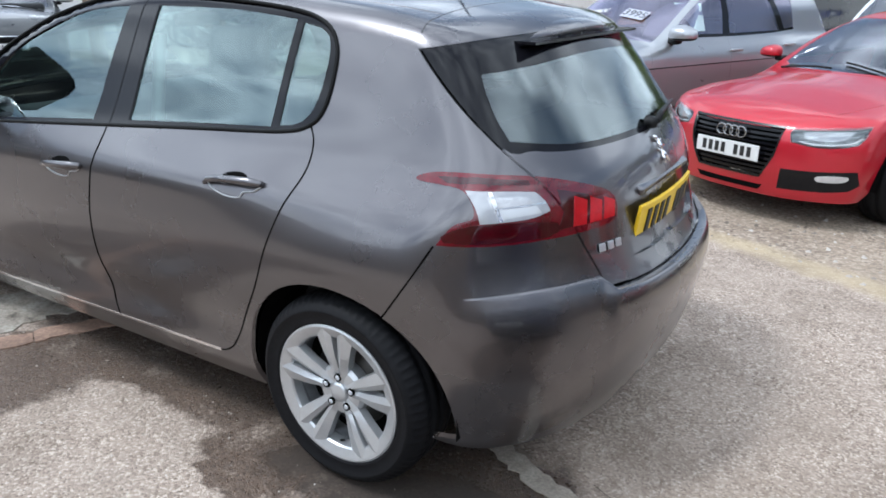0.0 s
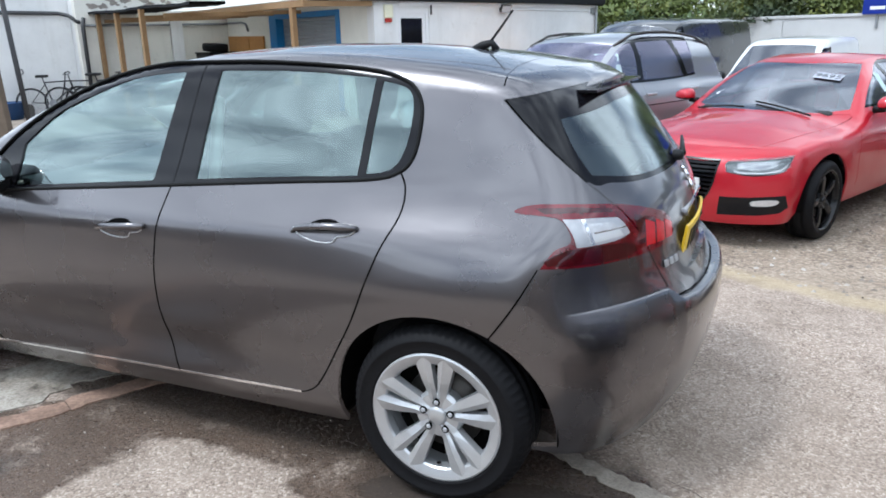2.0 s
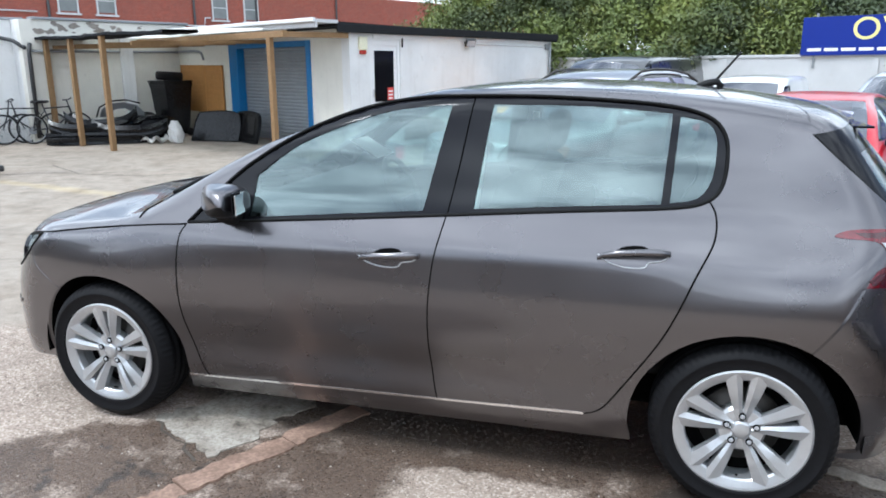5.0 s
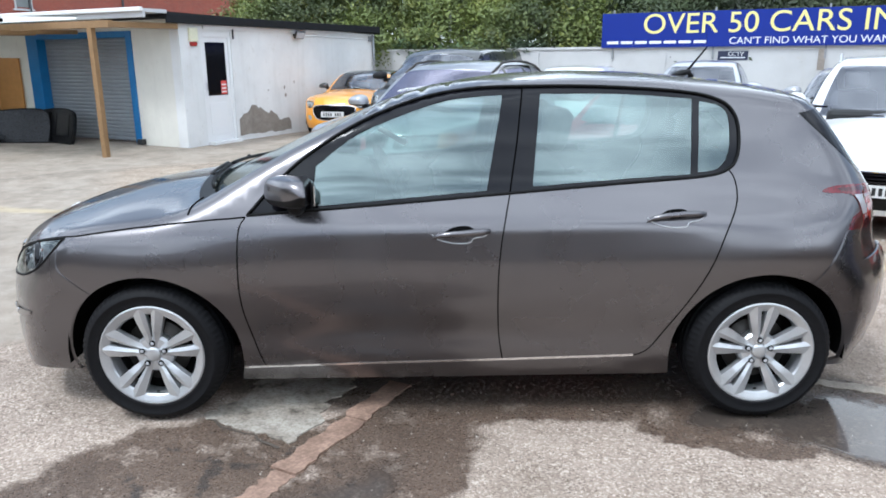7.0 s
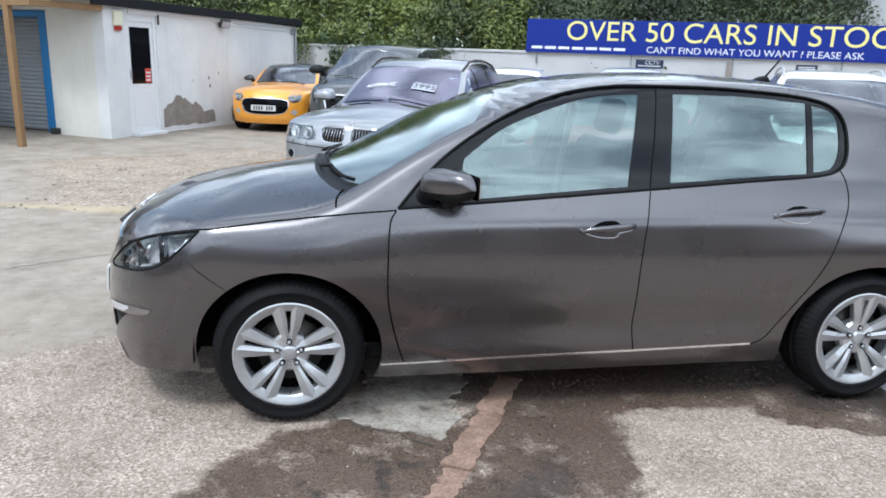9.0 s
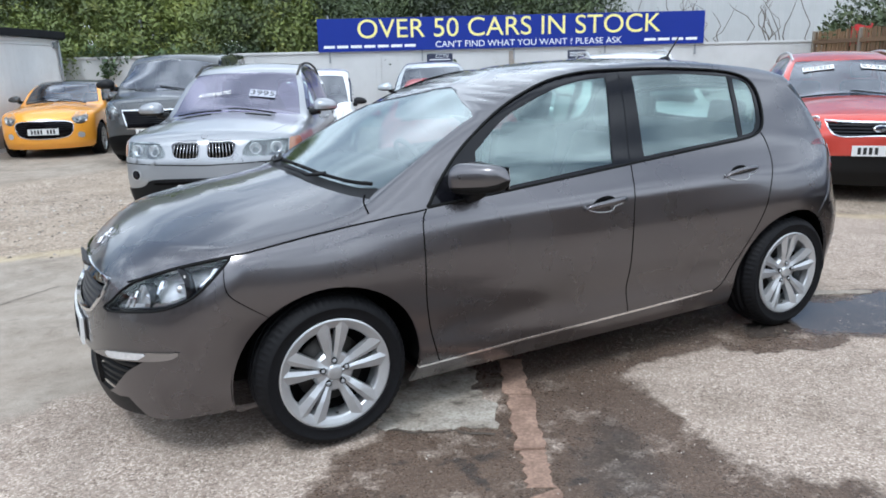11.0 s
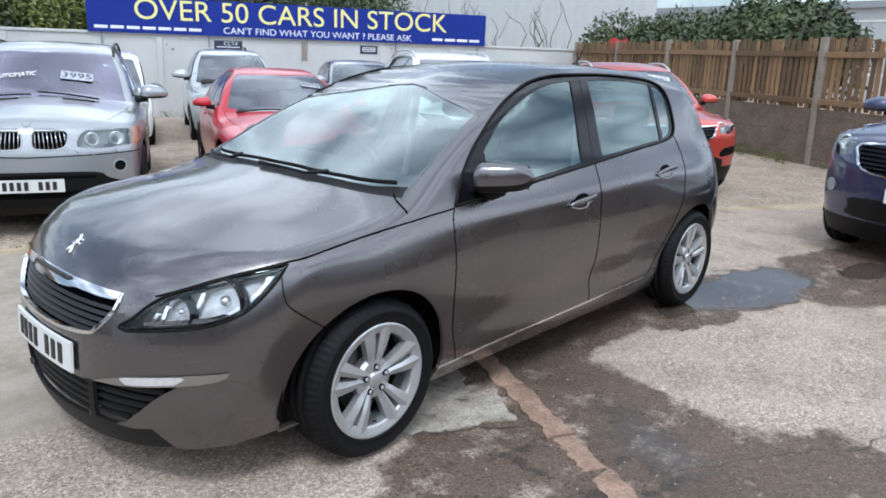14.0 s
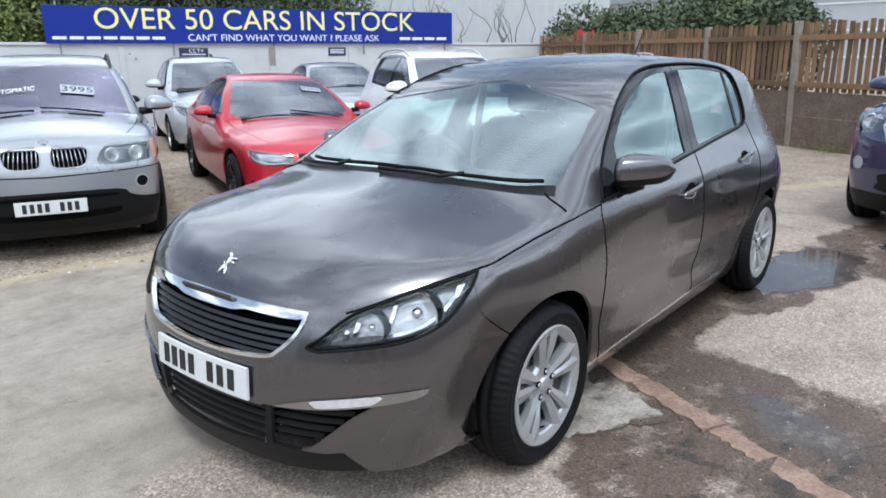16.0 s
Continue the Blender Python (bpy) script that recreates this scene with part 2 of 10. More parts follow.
def add_box(bm, lo, hi, bevel=0.0, m=None, segs=2):
    size = [b - a for a, b in zip(lo, hi)]
    mid = [(a + b) / 2 for a, b in zip(lo, hi)]
    mt = Matrix.Translation(mid) @ Matrix.Diagonal((*size, 1))
    r = bmesh.ops.create_cube(bm, size=1.0, matrix=mt)
    vs = r["verts"]
    if bevel:
        es = list({e for v in vs for e in v.link_edges})
        b = bmesh.ops.bevel(bm, geom=es, offset=bevel, segments=segs, profile=0.5, affect="EDGES")
        vs = list({v for f in b["faces"] for v in f.verts} | {v for v in vs if v.is_valid})
    if m is not None:
        bmesh.ops.transform(bm, matrix=m, verts=vs)
    return vs


def box(name, lo, hi, material, parent=None, bevel=0.0, label="", m=None):
    bm = bmesh.new()
    add_box(bm, lo, hi, bevel, m)
    return part(name, bm, material, parent, label)


def add_tube(bm, pts, radius, sides=8, cap=True):
    """A tube along points; radius is a number or one for each point."""
    pts = [Vector(p) for p in pts]
    rs = radius if isinstance(radius, (list, tuple)) else [radius] * len(pts)
    rings, up = [], None
    for i, p in enumerate(pts):
        d = (pts[min(i + 1, len(pts) - 1)] - pts[max(i - 1, 0)]).normalized()
        if up is None:
            up = d.orthogonal().normalized()
        up = (up - d * up.dot(d)).normalized()
        side = d.cross(up)
        rings.append([bm.verts.new(p + rs[i] * (math.cos(a) * up + math.sin(a) * side)) for a in (2 * math.pi * k / sides for k in range(sides))])
    for a, b in zip(rings, rings[1:]):
        for k in range(sides):
            bm.faces.new((a[k], a[(k + 1) % sides], b[(k + 1) % sides], b[k]))
    if cap:
        bm.faces.new(list(reversed(rings[0])))
        bm.faces.new(rings[-1])


def tube(name, pts, radius, material, parent=None, sides=8, label=""):
    bm = bmesh.new()
    add_tube(bm, pts, radius, sides)
    return part(name, bm, material, parent, label, smooth=True)


def add_lathe(bm, profile, segs=48, axis_m=None):
    """Turns (radius, offset) points round the local y axis."""
    rings = []
    for r, o in profile:
        rings.append([bm.verts.new((r * math.cos(2 * math.pi * k / segs), o, r * math.sin(2 * math.pi * k / segs))) for k in range(segs)])
    for a, b in zip(rings, rings[1:]):
        for k in range(segs):
            bm.faces.new((a[k], b[k], b[(k + 1) % segs], a[(k + 1) % segs]))
    if axis_m is not None:
        bmesh.ops.transform(bm, matrix=axis_m, verts=[v for ring in rings for v in ring])
    return rings


def smooth_poly(pts, n=8, closed=True):
    """Catmull-Rom through points; a point given with a third value 1 is a sharp corner."""
    P = [np.array(p[:2], float) for p in pts]
    sharp = [len(p) > 2 and p[2] == 1 for p in pts]
    N, out = len(P), []
    for i in range(N if closed else N - 1):
        p1, p2 = P[i], P[(i + 1) % N]
        p0 = P[i - 1] if (closed or i > 0) else p1
        p3 = P[(i + 2) % N] if (closed or i + 2 < N) else p2
        if sharp[i]:
            p0 = p1 - (p2 - p1) * 0.5
        if sharp[(i + 1) % N]:
            p3 = p2 + (p2 - p1) * 0.5
        for k in range(n):
            s = k / n
            out.append(0.5 * (2 * p1 + (p2 - p0) * s + (2 * p0 - 5 * p1 + 4 * p2 - p3) * s * s + (3 * p1 - p0 - 3 * p2 + p3) * s ** 3))
    if not closed:
        out.append(P[-1])
    return [tuple(p) for p in out]


def offset_poly(pts, d):
    """A closed outline moved outwards by d (inwards for a negative d)."""
    P = np.array(pts, float)
    area = 0.5 * np.sum(P[:, 0] * np.roll(P[:, 1], -1) - np.roll(P[:, 0], -1) * P[:, 1])
    t = np.roll(P, -1, 0) - np.roll(P, 1, 0)
    t /= np.linalg.norm(t, axis=1)[:, None] + 1e-9
    nrm = np.stack([t[:, 1], -t[:, 0]], 1) * (1 if area > 0 else -1)
    return [tuple(p) for p in P + d * nrm]


def strip(pts, w):
    """A thin closed outline of width w along an open line."""
    P = np.array(pts, float)
    t = np.gradient(P, axis=0)
    t /= np.linalg.norm(t, axis=1)[:, None] + 1e-9
    nrm = np.stack([-t[:, 1], t[:, 0]], 1)
    return [tuple(p) for p in np.concatenate([P + nrm * w / 2, (P - nrm * w / 2)[::-1]])]


def inside(poly, pts):
    """Which of the points lie in the outline."""
    P, Q = np.array(poly, float), np.array(pts, float)
    x, y = Q[:, 0], Q[:, 1]
    hit = np.zeros(len(Q), bool)
    a = P
    b = np.roll(P, -1, 0)
    for (x0, y0), (x1, y1) in zip(a, b):
        if y0 == y1:
            continue
        c = ((y0 > y) != (y1 > y)) & (x < (x1 - x0) * (y - y0) / (y1 - y0) + x0)
        hit ^= c
    return hit


def curve1(table, soft=0.03):
    """A softened curve through a table of (key, value)."""
    k = np.array([t[0] for t in table], float)
    v = np.array([t[1] for t in table], float)
    xs = np.linspace(k[0], k[-1], 2400)
    ys = np.interp(xs, k, v)
    h = (xs[1] - xs[0])
    n = max(1, int(soft * 3 / h))
    w = np.exp(-0.5 * (np.arange(-n, n + 1) * h / max(soft, 1e-6)) ** 2)
    w /= w.sum()
    lo = ys[0] + (ys[1] - ys[0]) * np.arange(-n, 0)
    hi = ys[-1] + (ys[-1] - ys[-2]) * np.arange(1, n + 1)
    ys = np.convolve(np.concatenate([lo, ys, hi]), w, "valid")
    return lambda q: np.interp(q, xs, ys) + np.where(q < xs[0], (ys[1] - ys[0]) / h * (q - xs[0]), 0) + np.where(q > xs[-1], (ys[-1] - ys[-2]) / h * (q - xs[-1]), 0)


def smax(a, b, k):
    h = np.clip(0.5 + 0.5 * (a - b) / k, 0, 1)
    return b + (a - b) * h + k * h * (1 - h)


class Body:
    """The smooth outer skin of a vehicle that faces -x: a side curve by height, a top curve along the middle,
    a nose and a tail curve by height, blended with round edges."""

    def __init__(self, side, top, nose, tail, nose_plan=(0.33, 0.7), tail_plan=(0.30, 0.35), taper=((-2.2, 0.10), (-1.2, 0.0), (1.0, 0.0), (2.1, 0.08)), crown=((-2.1, 0.10), (-1.0, 0.16), (-0.2, 0.08), (1.6, 0.09)), sweep=((-2.2, 0.0), (-1.3, 0.0), (-0.9, 0.28), (0.2, 0.2), (1.0, 0.0)), k=0.06, bulge=None, soft=0.035):
        self.side, self.top = curve1(side, soft), curve1(top, soft * 1.7)
        self.nose, self.tail = curve1(nose, soft * 0.7), curve1(tail, soft * 0.6)
        self.np, self.tp, self.k = nose_plan, tail_plan, k
        self.taper, self.crown, self.sweep = curve1(taper, 0.12), curve1(crown, 0.1), curve1(sweep, 0.1)
        self.bulge = bulge

    def f(self, x, y, z):
        y = np.abs(y)
        w = self.side(z) - self.taper(x)
        if self.bulge:
            w = w + self.bulge(x, z)
        s = y - w
        xe = x - self.sweep(x) * y * y
        g = (self.top(xe + 0.02) - self.top(xe - 0.02)) / 0.04
        t = (z - (self.top(xe) - self.crown(x) * y * y)) / np.sqrt(1 + g * g)
        a, b = self.np
        n = self.nose(z) + a * y ** 2 + b * y ** 4 - x
        gt = (self.tail(z + 0.02) - self.tail(z - 0.02)) / 0.04
        a, b = self.tp
        r = (x - (self.tail(z) - a * y ** 2 - b * y ** 4)) / np.sqrt(1 + gt * gt)
        return smax(smax(s, t, self.k), smax(n, r, self.k), self.k)

    def grad(self, p, e=0.012):
        x, y, z = p[:, 0], p[:, 1], p[:, 2]
        g = np.stack([self.f(x + e, y, z) - self.f(x - e, y, z), self.f(x, y + e, z) - self.f(x, y - e, z), self.f(x, y, z + e) - self.f(x, y, z - e)], 1)
        return g / (np.linalg.norm(g, axis=1)[:, None] + 1e-9)

    def cast(self, o, d, far=1.6, n=48):
        """First crossing of the skin along each ray."""
        s = np.linspace(0, far, n)
        v = np.stack([self.f(*(o + d * k).T) for k in s], 1)
        neg = v < 0
        i = np.where(neg.any(1), neg.argmax(1), n - 1)
        i = np.maximum(i, 1)
        lo, hi = s[i - 1], s[i]
        for _ in range(18):
            m = (lo + hi) / 2
            out = self.f(*(o + d * m[:, None]).T) > 0
            lo, hi = np.where(out, m, lo), np.where(out, hi, m)
        return o + d * ((lo + hi) / 2)[:, None]


class Chart:
    """How flat outlines lie on a body: 'side' (x, z) of the left flank, 'top' (x, y), 'nose' and 'tail'
    (turn in degrees about an upright axis, z); 0 is straight ahead, +90 the left flank."""

    def __init__(self, body, kind, centre=0.0):
        self.body, self.kind, self.c = body, kind, centre

    def place(self, q):
        q = np.array(q, float).reshape(-1, 2)
        n, z0 = len(q), np.zeros(len(q))
        if self.kind == "side":
            o, d = np.stack([q[:, 0], z0 - 1.5, q[:, 1]], 1), np.tile((0.0, 1, 0), (n, 1))
        elif self.kind == "top":
            o, d = np.stack([q[:, 0], q[:, 1], z0 + 2.8], 1), np.tile((0.0, 0, -1), (n, 1))
            return self.body.cast(o, d, 2.6, 70)
        elif self.kind == "front":
            o, d = np.stack([z0 - 3.6, q[:, 0], q[:, 1]], 1), np.tile((1.0, 0, 0), (n, 1))
            return self.body.cast(o, d, 3.5, 90)
        else:
            a = np.radians(q[:, 0])
            sgn = -1 if self.kind == "nose" else 1
            d = np.stack([-sgn * np.cos(a), np.sin(a), z0], 1)
            o = np.stack([z0 + self.c, z0, q[:, 1]], 1) - d * 1.9
            return self.body.cast(o, d, 1.9, 60)
        return self.body.cast(o, d, 1.5, 50)

    def coords(self, p):
        """The chart's flat place of points on the skin."""
        p = np.array(p, float).reshape(-1, 3)
        if self.kind == "side":
            return p[:, [0, 2]]
        if self.kind == "top":
            return p[:, [0, 1]]
        sgn = -1 if self.kind == "nose" else 1
        return np.stack([np.degrees(np.arctan2(-p[:, 1], sgn * (p[:, 0] - self.c))), p[:, 2]], 1)


from mathutils.geometry import delaunay_2d_cdt


def skin(chart, outline, features, step, mirror=False, unit=(1.0, 1.0)):
    """Cuts a chart into pieces along outlines. features: (key, outline, depth). Later ones lie over earlier ones.
    Returns key -> (verts, normals, faces); the key 'body' is the rest, None drops the piece."""
    u = np.array(unit, float)
    polys = [np.array(outline, float)] + [np.array(f[1], float) for f in features]
    lo, hi = polys[0].min(0), polys[0].max(0)
    gx, gy = step * u[0], step * u[1] * 0.866
    pts = []
    for j, yy in enumerate(np.arange(lo[1], hi[1], gy)):
        xs = np.arange(lo[0] + (gx / 2 if j % 2 else 0), hi[0], gx)
        pts.append(np.stack([xs, np.full(len(xs), yy)], 1))
    pts = np.concatenate(pts)
    pts = pts[inside(polys[0], pts)]
    edge_pts, edges = [], []
    dense = []
    for P in polys:
        Q = []
        for a, b in zip(P, np.roll(P, -1, 0)):
            k = max(1, int(np.linalg.norm((b - a) / u) / step))
            Q += [a + (b - a) * i / k for i in range(k)]
        dense.append(np.array(Q))
    n0 = 0
    for Q in dense:
        edge_pts.append(Q)
        edges += [(n0 + i, n0 + (i + 1) % len(Q)) for i in range(len(Q))]
        n0 += len(Q)
    E = np.concatenate(edge_pts)
    # keep grid points clear of the outlines
    keep = np.ones(len(pts), bool)
    for i in range(0, len(pts), 400):
        d = np.linalg.norm((pts[i:i + 400, None] - E[None]) / u, axis=2).min(1)
        keep[i:i + 400] = d > step * 0.45
    allp = np.concatenate([E, pts[keep]]) / u
    vo, _, fo, *_ = delaunay_2d_cdt([Vector(p) for p in allp], edges, [], 0, 1e-6)
    V = np.array([(v.x, v.y) for v in vo]) * u
    T = np.array([f for f in fo if len(f) == 3], int)
    C = V[T].mean(1)
    owner = np.where(inside(polys[0], C), 0, -1)
    for i, P in enumerate(polys[1:], 1):
        owner[inside(P, C) & (owner >= 0)] = i
    P3 = chart.place(V)
    N3 = chart.body.grad(P3)
    # one winding for all: outwards
    a, b, c = P3[T[:, 0]], P3[T[:, 1]], P3[T[:, 2]]
    flip = (np.cross(b - a, c - a) * N3[T[:, 0]]).sum(1) < 0
    T[flip] = T[flip][:, ::-1]
    keys = ["body"] + [f[0] for f in features]
    depth = [0.0] + [f[2] for f in features]
    out = {}
    for k in dict.fromkeys(keys):
        if k is None:
            continue
        verts, norms, faces = [], [], []
        for i, key in enumerate(keys):
            if key != k:
                continue
            t = T[owner == i]
            if not len(t):
                continue
            used, inv = np.unique(t, return_inverse=True)
            inv = inv.reshape(t.shape)
            p, nn = P3[used] + N3[used] * depth[i], N3[used]
            n1 = len(verts)
            verts += list(p)
            norms += list(nn)
            faces += [tuple(n1 + f) for f in inv]
            # rim turned inwards
            cnt = {}
            for f in inv:
                for s in range(3):
                    e = (f[s], f[(s + 1) % 3])
                    if (e[1], e[0]) in cnt:
                        cnt.pop((e[1], e[0]))
                    else:
                        cnt[e] = 1
            ring = {}
            for e in cnt:
                for v in e:
                    if v not in ring:
                        ring[v] = len(verts)
                        verts.append(p[v] - nn[v] * 0.016)
                        norms.append(nn[v])
            faces += [(n1 + e[1], n1 + e[0], ring[e[0]], ring[e[1]]) for e in cnt]
        if faces:
            out[k] = (np.array(verts), np.array(norms), faces)
    return out


def mirrored(piece):
    v, n, f = piece
    m = np.array((1.0, -1.0, 1.0))
    return v * m, n * m, [tuple(reversed(q)) for q in f]


def merged(*pieces):
    V, N, F, n0 = [], [], [], 0
    for v, n, f in pieces:
        V.append(v)
        N.append(n)
        F += [tuple(i + n0 for i in q) for q in f]
        n0 += len(v)
    return np.concatenate(V), np.concatenate(N), F


def islands(pc):
    """The connected pieces of a skin, each by itself."""
    V, N, F = pc
    up = list(range(len(V)))

    def root(i):
        while up[i] != i:
            up[i] = up[up[i]]
            i = up[i]
        return i
    for f in F:
        for k in f[1:]:
            up[root(k)] = root(f[0])
    sets = {}
    for f in F:
        sets.setdefault(root(f[0]), []).append(f)
    out = []
    for fs in sets.values():
        ids = sorted({i for f in fs for i in f})
        at = {i: k for k, i in enumerate(ids)}
        out.append((np.asarray(V)[ids], np.asarray(N)[ids], [tuple(at[i] for i in f) for f in fs]))
    return out


def piece(name, pc, material, parent, label=""):
    return raw(name, pc[0], pc[2], material, parent, label, normals=pc[1])


def slab(name, outline, place, thick, material, parent, label="", bevel=0.0):
    """A flat outline given depth: place(u, v, w) -> xyz with w 0 or thick."""
    n = len(outline)
    V = [place(u, v, 0) for u, v in outline] + [place(u, v, thick) for u, v in outline]
    bm = bmesh.new()
    vs = [bm.verts.new(v) for v in V]
    bm.faces.new(vs[:n][::-1])
    top = bm.faces.new(vs[n:])
    for i in range(n):
        bm.faces.new((vs[i], vs[(i + 1) % n], vs[n + (i + 1) % n], vs[n + i]))
    bmesh.ops.recalc_face_normals(bm, faces=bm.faces)
    if bevel:
        bmesh.ops.bevel(bm, geom=list(top.edges), offset=bevel, segments=2, affect="EDGES")
    return part(name, bm, material, parent, label)

# ---- the grey hatchback ----


def haunch(x, z):
    rear = 0.030 * np.exp(-((x - 1.35) / 0.42) ** 2 - ((z - 0.74) / 0.16) ** 2)
    front = 0.022 * np.exp(-((x + 1.35) / 0.42) ** 2 - ((z - 0.66) / 0.15) ** 2)
    waist = -0.022 * np.exp(-((x - 0.0) / 0.95) ** 4 - ((z - 0.40) / 0.085) ** 2)
    crease = (0.0055 * np.exp(-((z - 0.865 - 0.02 * x) / 0.045) ** 2) - 0.0030 * np.exp(-((z - 0.760 - 0.02 * x) / 0.060) ** 2)) * np.exp(-((x - 0.35) / 1.15) ** 4)
    return rear + front + waist + crease


HATCH = Body(
    side=[(0.10, 0.74), (0.18, 0.80), (0.24, 0.830), (0.30, 0.848), (0.45, 0.868), (0.60, 0.880), (0.74, 0.880), (0.84, 0.862), (0.92, 0.832), (1.00, 0.785), (1.06, 0.757), (1.20, 0.706), (1.36, 0.640), (1.52, 0.56)],
    top=[(-2.30, 0.60), (-2.12, 0.735), (-2.02, 0.800), (-1.85, 0.872), (-1.55, 0.942), (-1.27, 0.985), (-1.13, 1.010), (-0.90, 1.105), (-0.60, 1.245), (-0.30, 1.362), (-0.10, 1.415), (0.06, 1.446), (0.25, 1.470), (0.55, 1.484), (0.90, 1.476), (1.30, 1.440), (1.65, 1.384), (1.95, 1.325), (2.3, 1.25)],
    nose=[(0.10, -2.115), (0.20, -2.158), (0.30, -2.173), (0.42, -2.175), (0.55, -2.168), (0.66, -2.136), (0.76, -2.08), (0.90, -1.95), (1.4, -1.4)],
    tail=[(0.10, 1.90), (0.22, 1.985), (0.32, 2.045), (0.46, 2.082), (0.57, 2.080), (0.64, 2.064), (0.70, 2.033), (0.78, 2.006), (0.90, 1.985), (0.98, 1.960), (1.06, 1.905), (1.20, 1.795), (1.35, 1.665), (1.5, 1.52)],
    nose_plan=(0.26, 0.42), tail_plan=(0.20, 0.42),
    taper=((-2.2, 0.13), (-1.75, 0.05), (-1.2, 0.0), (0.9, 0.0), (1.5, 0.010), (2.1, 0.09)),
    crown=((-2.1, 0.06), (-1.6, 0.125), (-1.2, 0.145), (-1.0, 0.09), (-0.82, 0.035), (-0.65, 0.025), (-0.2, 0.03), (0.15, 0.06), (0.5, 0.085), (1.7, 0.11)),
    sweep=((-2.2, 0.0), (-1.25, 0.0), (-0.9, 0.06), (0.0, 0.05), (0.9, 0.0)),
    bulge=haunch)
S, T = Chart(HATCH, "side"), Chart(HATCH, "top")
NF, NR = Chart(HATCH, "nose", -1.30), Chart(HATCH, "tail", 1.30)


def treaded_tyre(bm, radius, rim, h):
    """A tyre with raised rings on its wall and notched shoulder blocks."""
    prof = [(rim - 0.014, -h + 0.020, 0), (rim + 0.001, -h + 0.004, 0), (rim + 0.010, -h - 0.004, 0), (rim + 0.013, -h - 0.006, 0), (rim + 0.017, -h - 0.004, 0), (rim + 0.034, -h - 0.011, 0), (rim + 0.046, -h - 0.013, 0), (rim + 0.049, -h - 0.015, 0),
            (rim + 0.053, -h - 0.012, 0), (radius - 0.026, -h - 0.006, 0), (radius - 0.018, -h + 0.002, 1), (radius - 0.007, -h + 0.016, 1), (radius - 0.002, -h + 0.034, 1), (radius, -h * 0.50, 0), (radius - 0.008, -h * 0.47, 0), (radius - 0.008, -h * 0.38, 0), (radius, -h * 0.35, 0),
            (radius, -h * 0.06, 0), (radius - 0.008, -h * 0.04, 0), (radius - 0.008, h * 0.04, 0), (radius, h * 0.06, 0), (radius, h * 0.35, 0), (radius - 0.008, h * 0.38, 0), (radius - 0.008, h * 0.47, 0), (radius, h * 0.5, 0), (radius - 0.004, h - 0.034, 1), (radius - 0.014, h - 0.010, 1), (radius - 0.05, h, 0), (rim, h - 0.02, 0)]
    n = 216
    cols = []
    for k in range(n):
        a = 2 * math.pi * k / n
        cut = 0.0045 if k % 3 == 0 else 0.0
        cols.append([bm.verts.new(((r - cut * f) * math.cos(a), y + cut * 0.5 * f, (r - cut * f) * math.sin(a))) for r, y, f in prof])
    for k in range(n):
        u, v = cols[k], cols[(k + 1) % n]
        for i in range(len(prof) - 1):
            bm.faces.new((u[i], v[i], v[i + 1], u[i + 1]))
    bmesh.ops.recalc_face_normals(bm, faces=bm.faces)


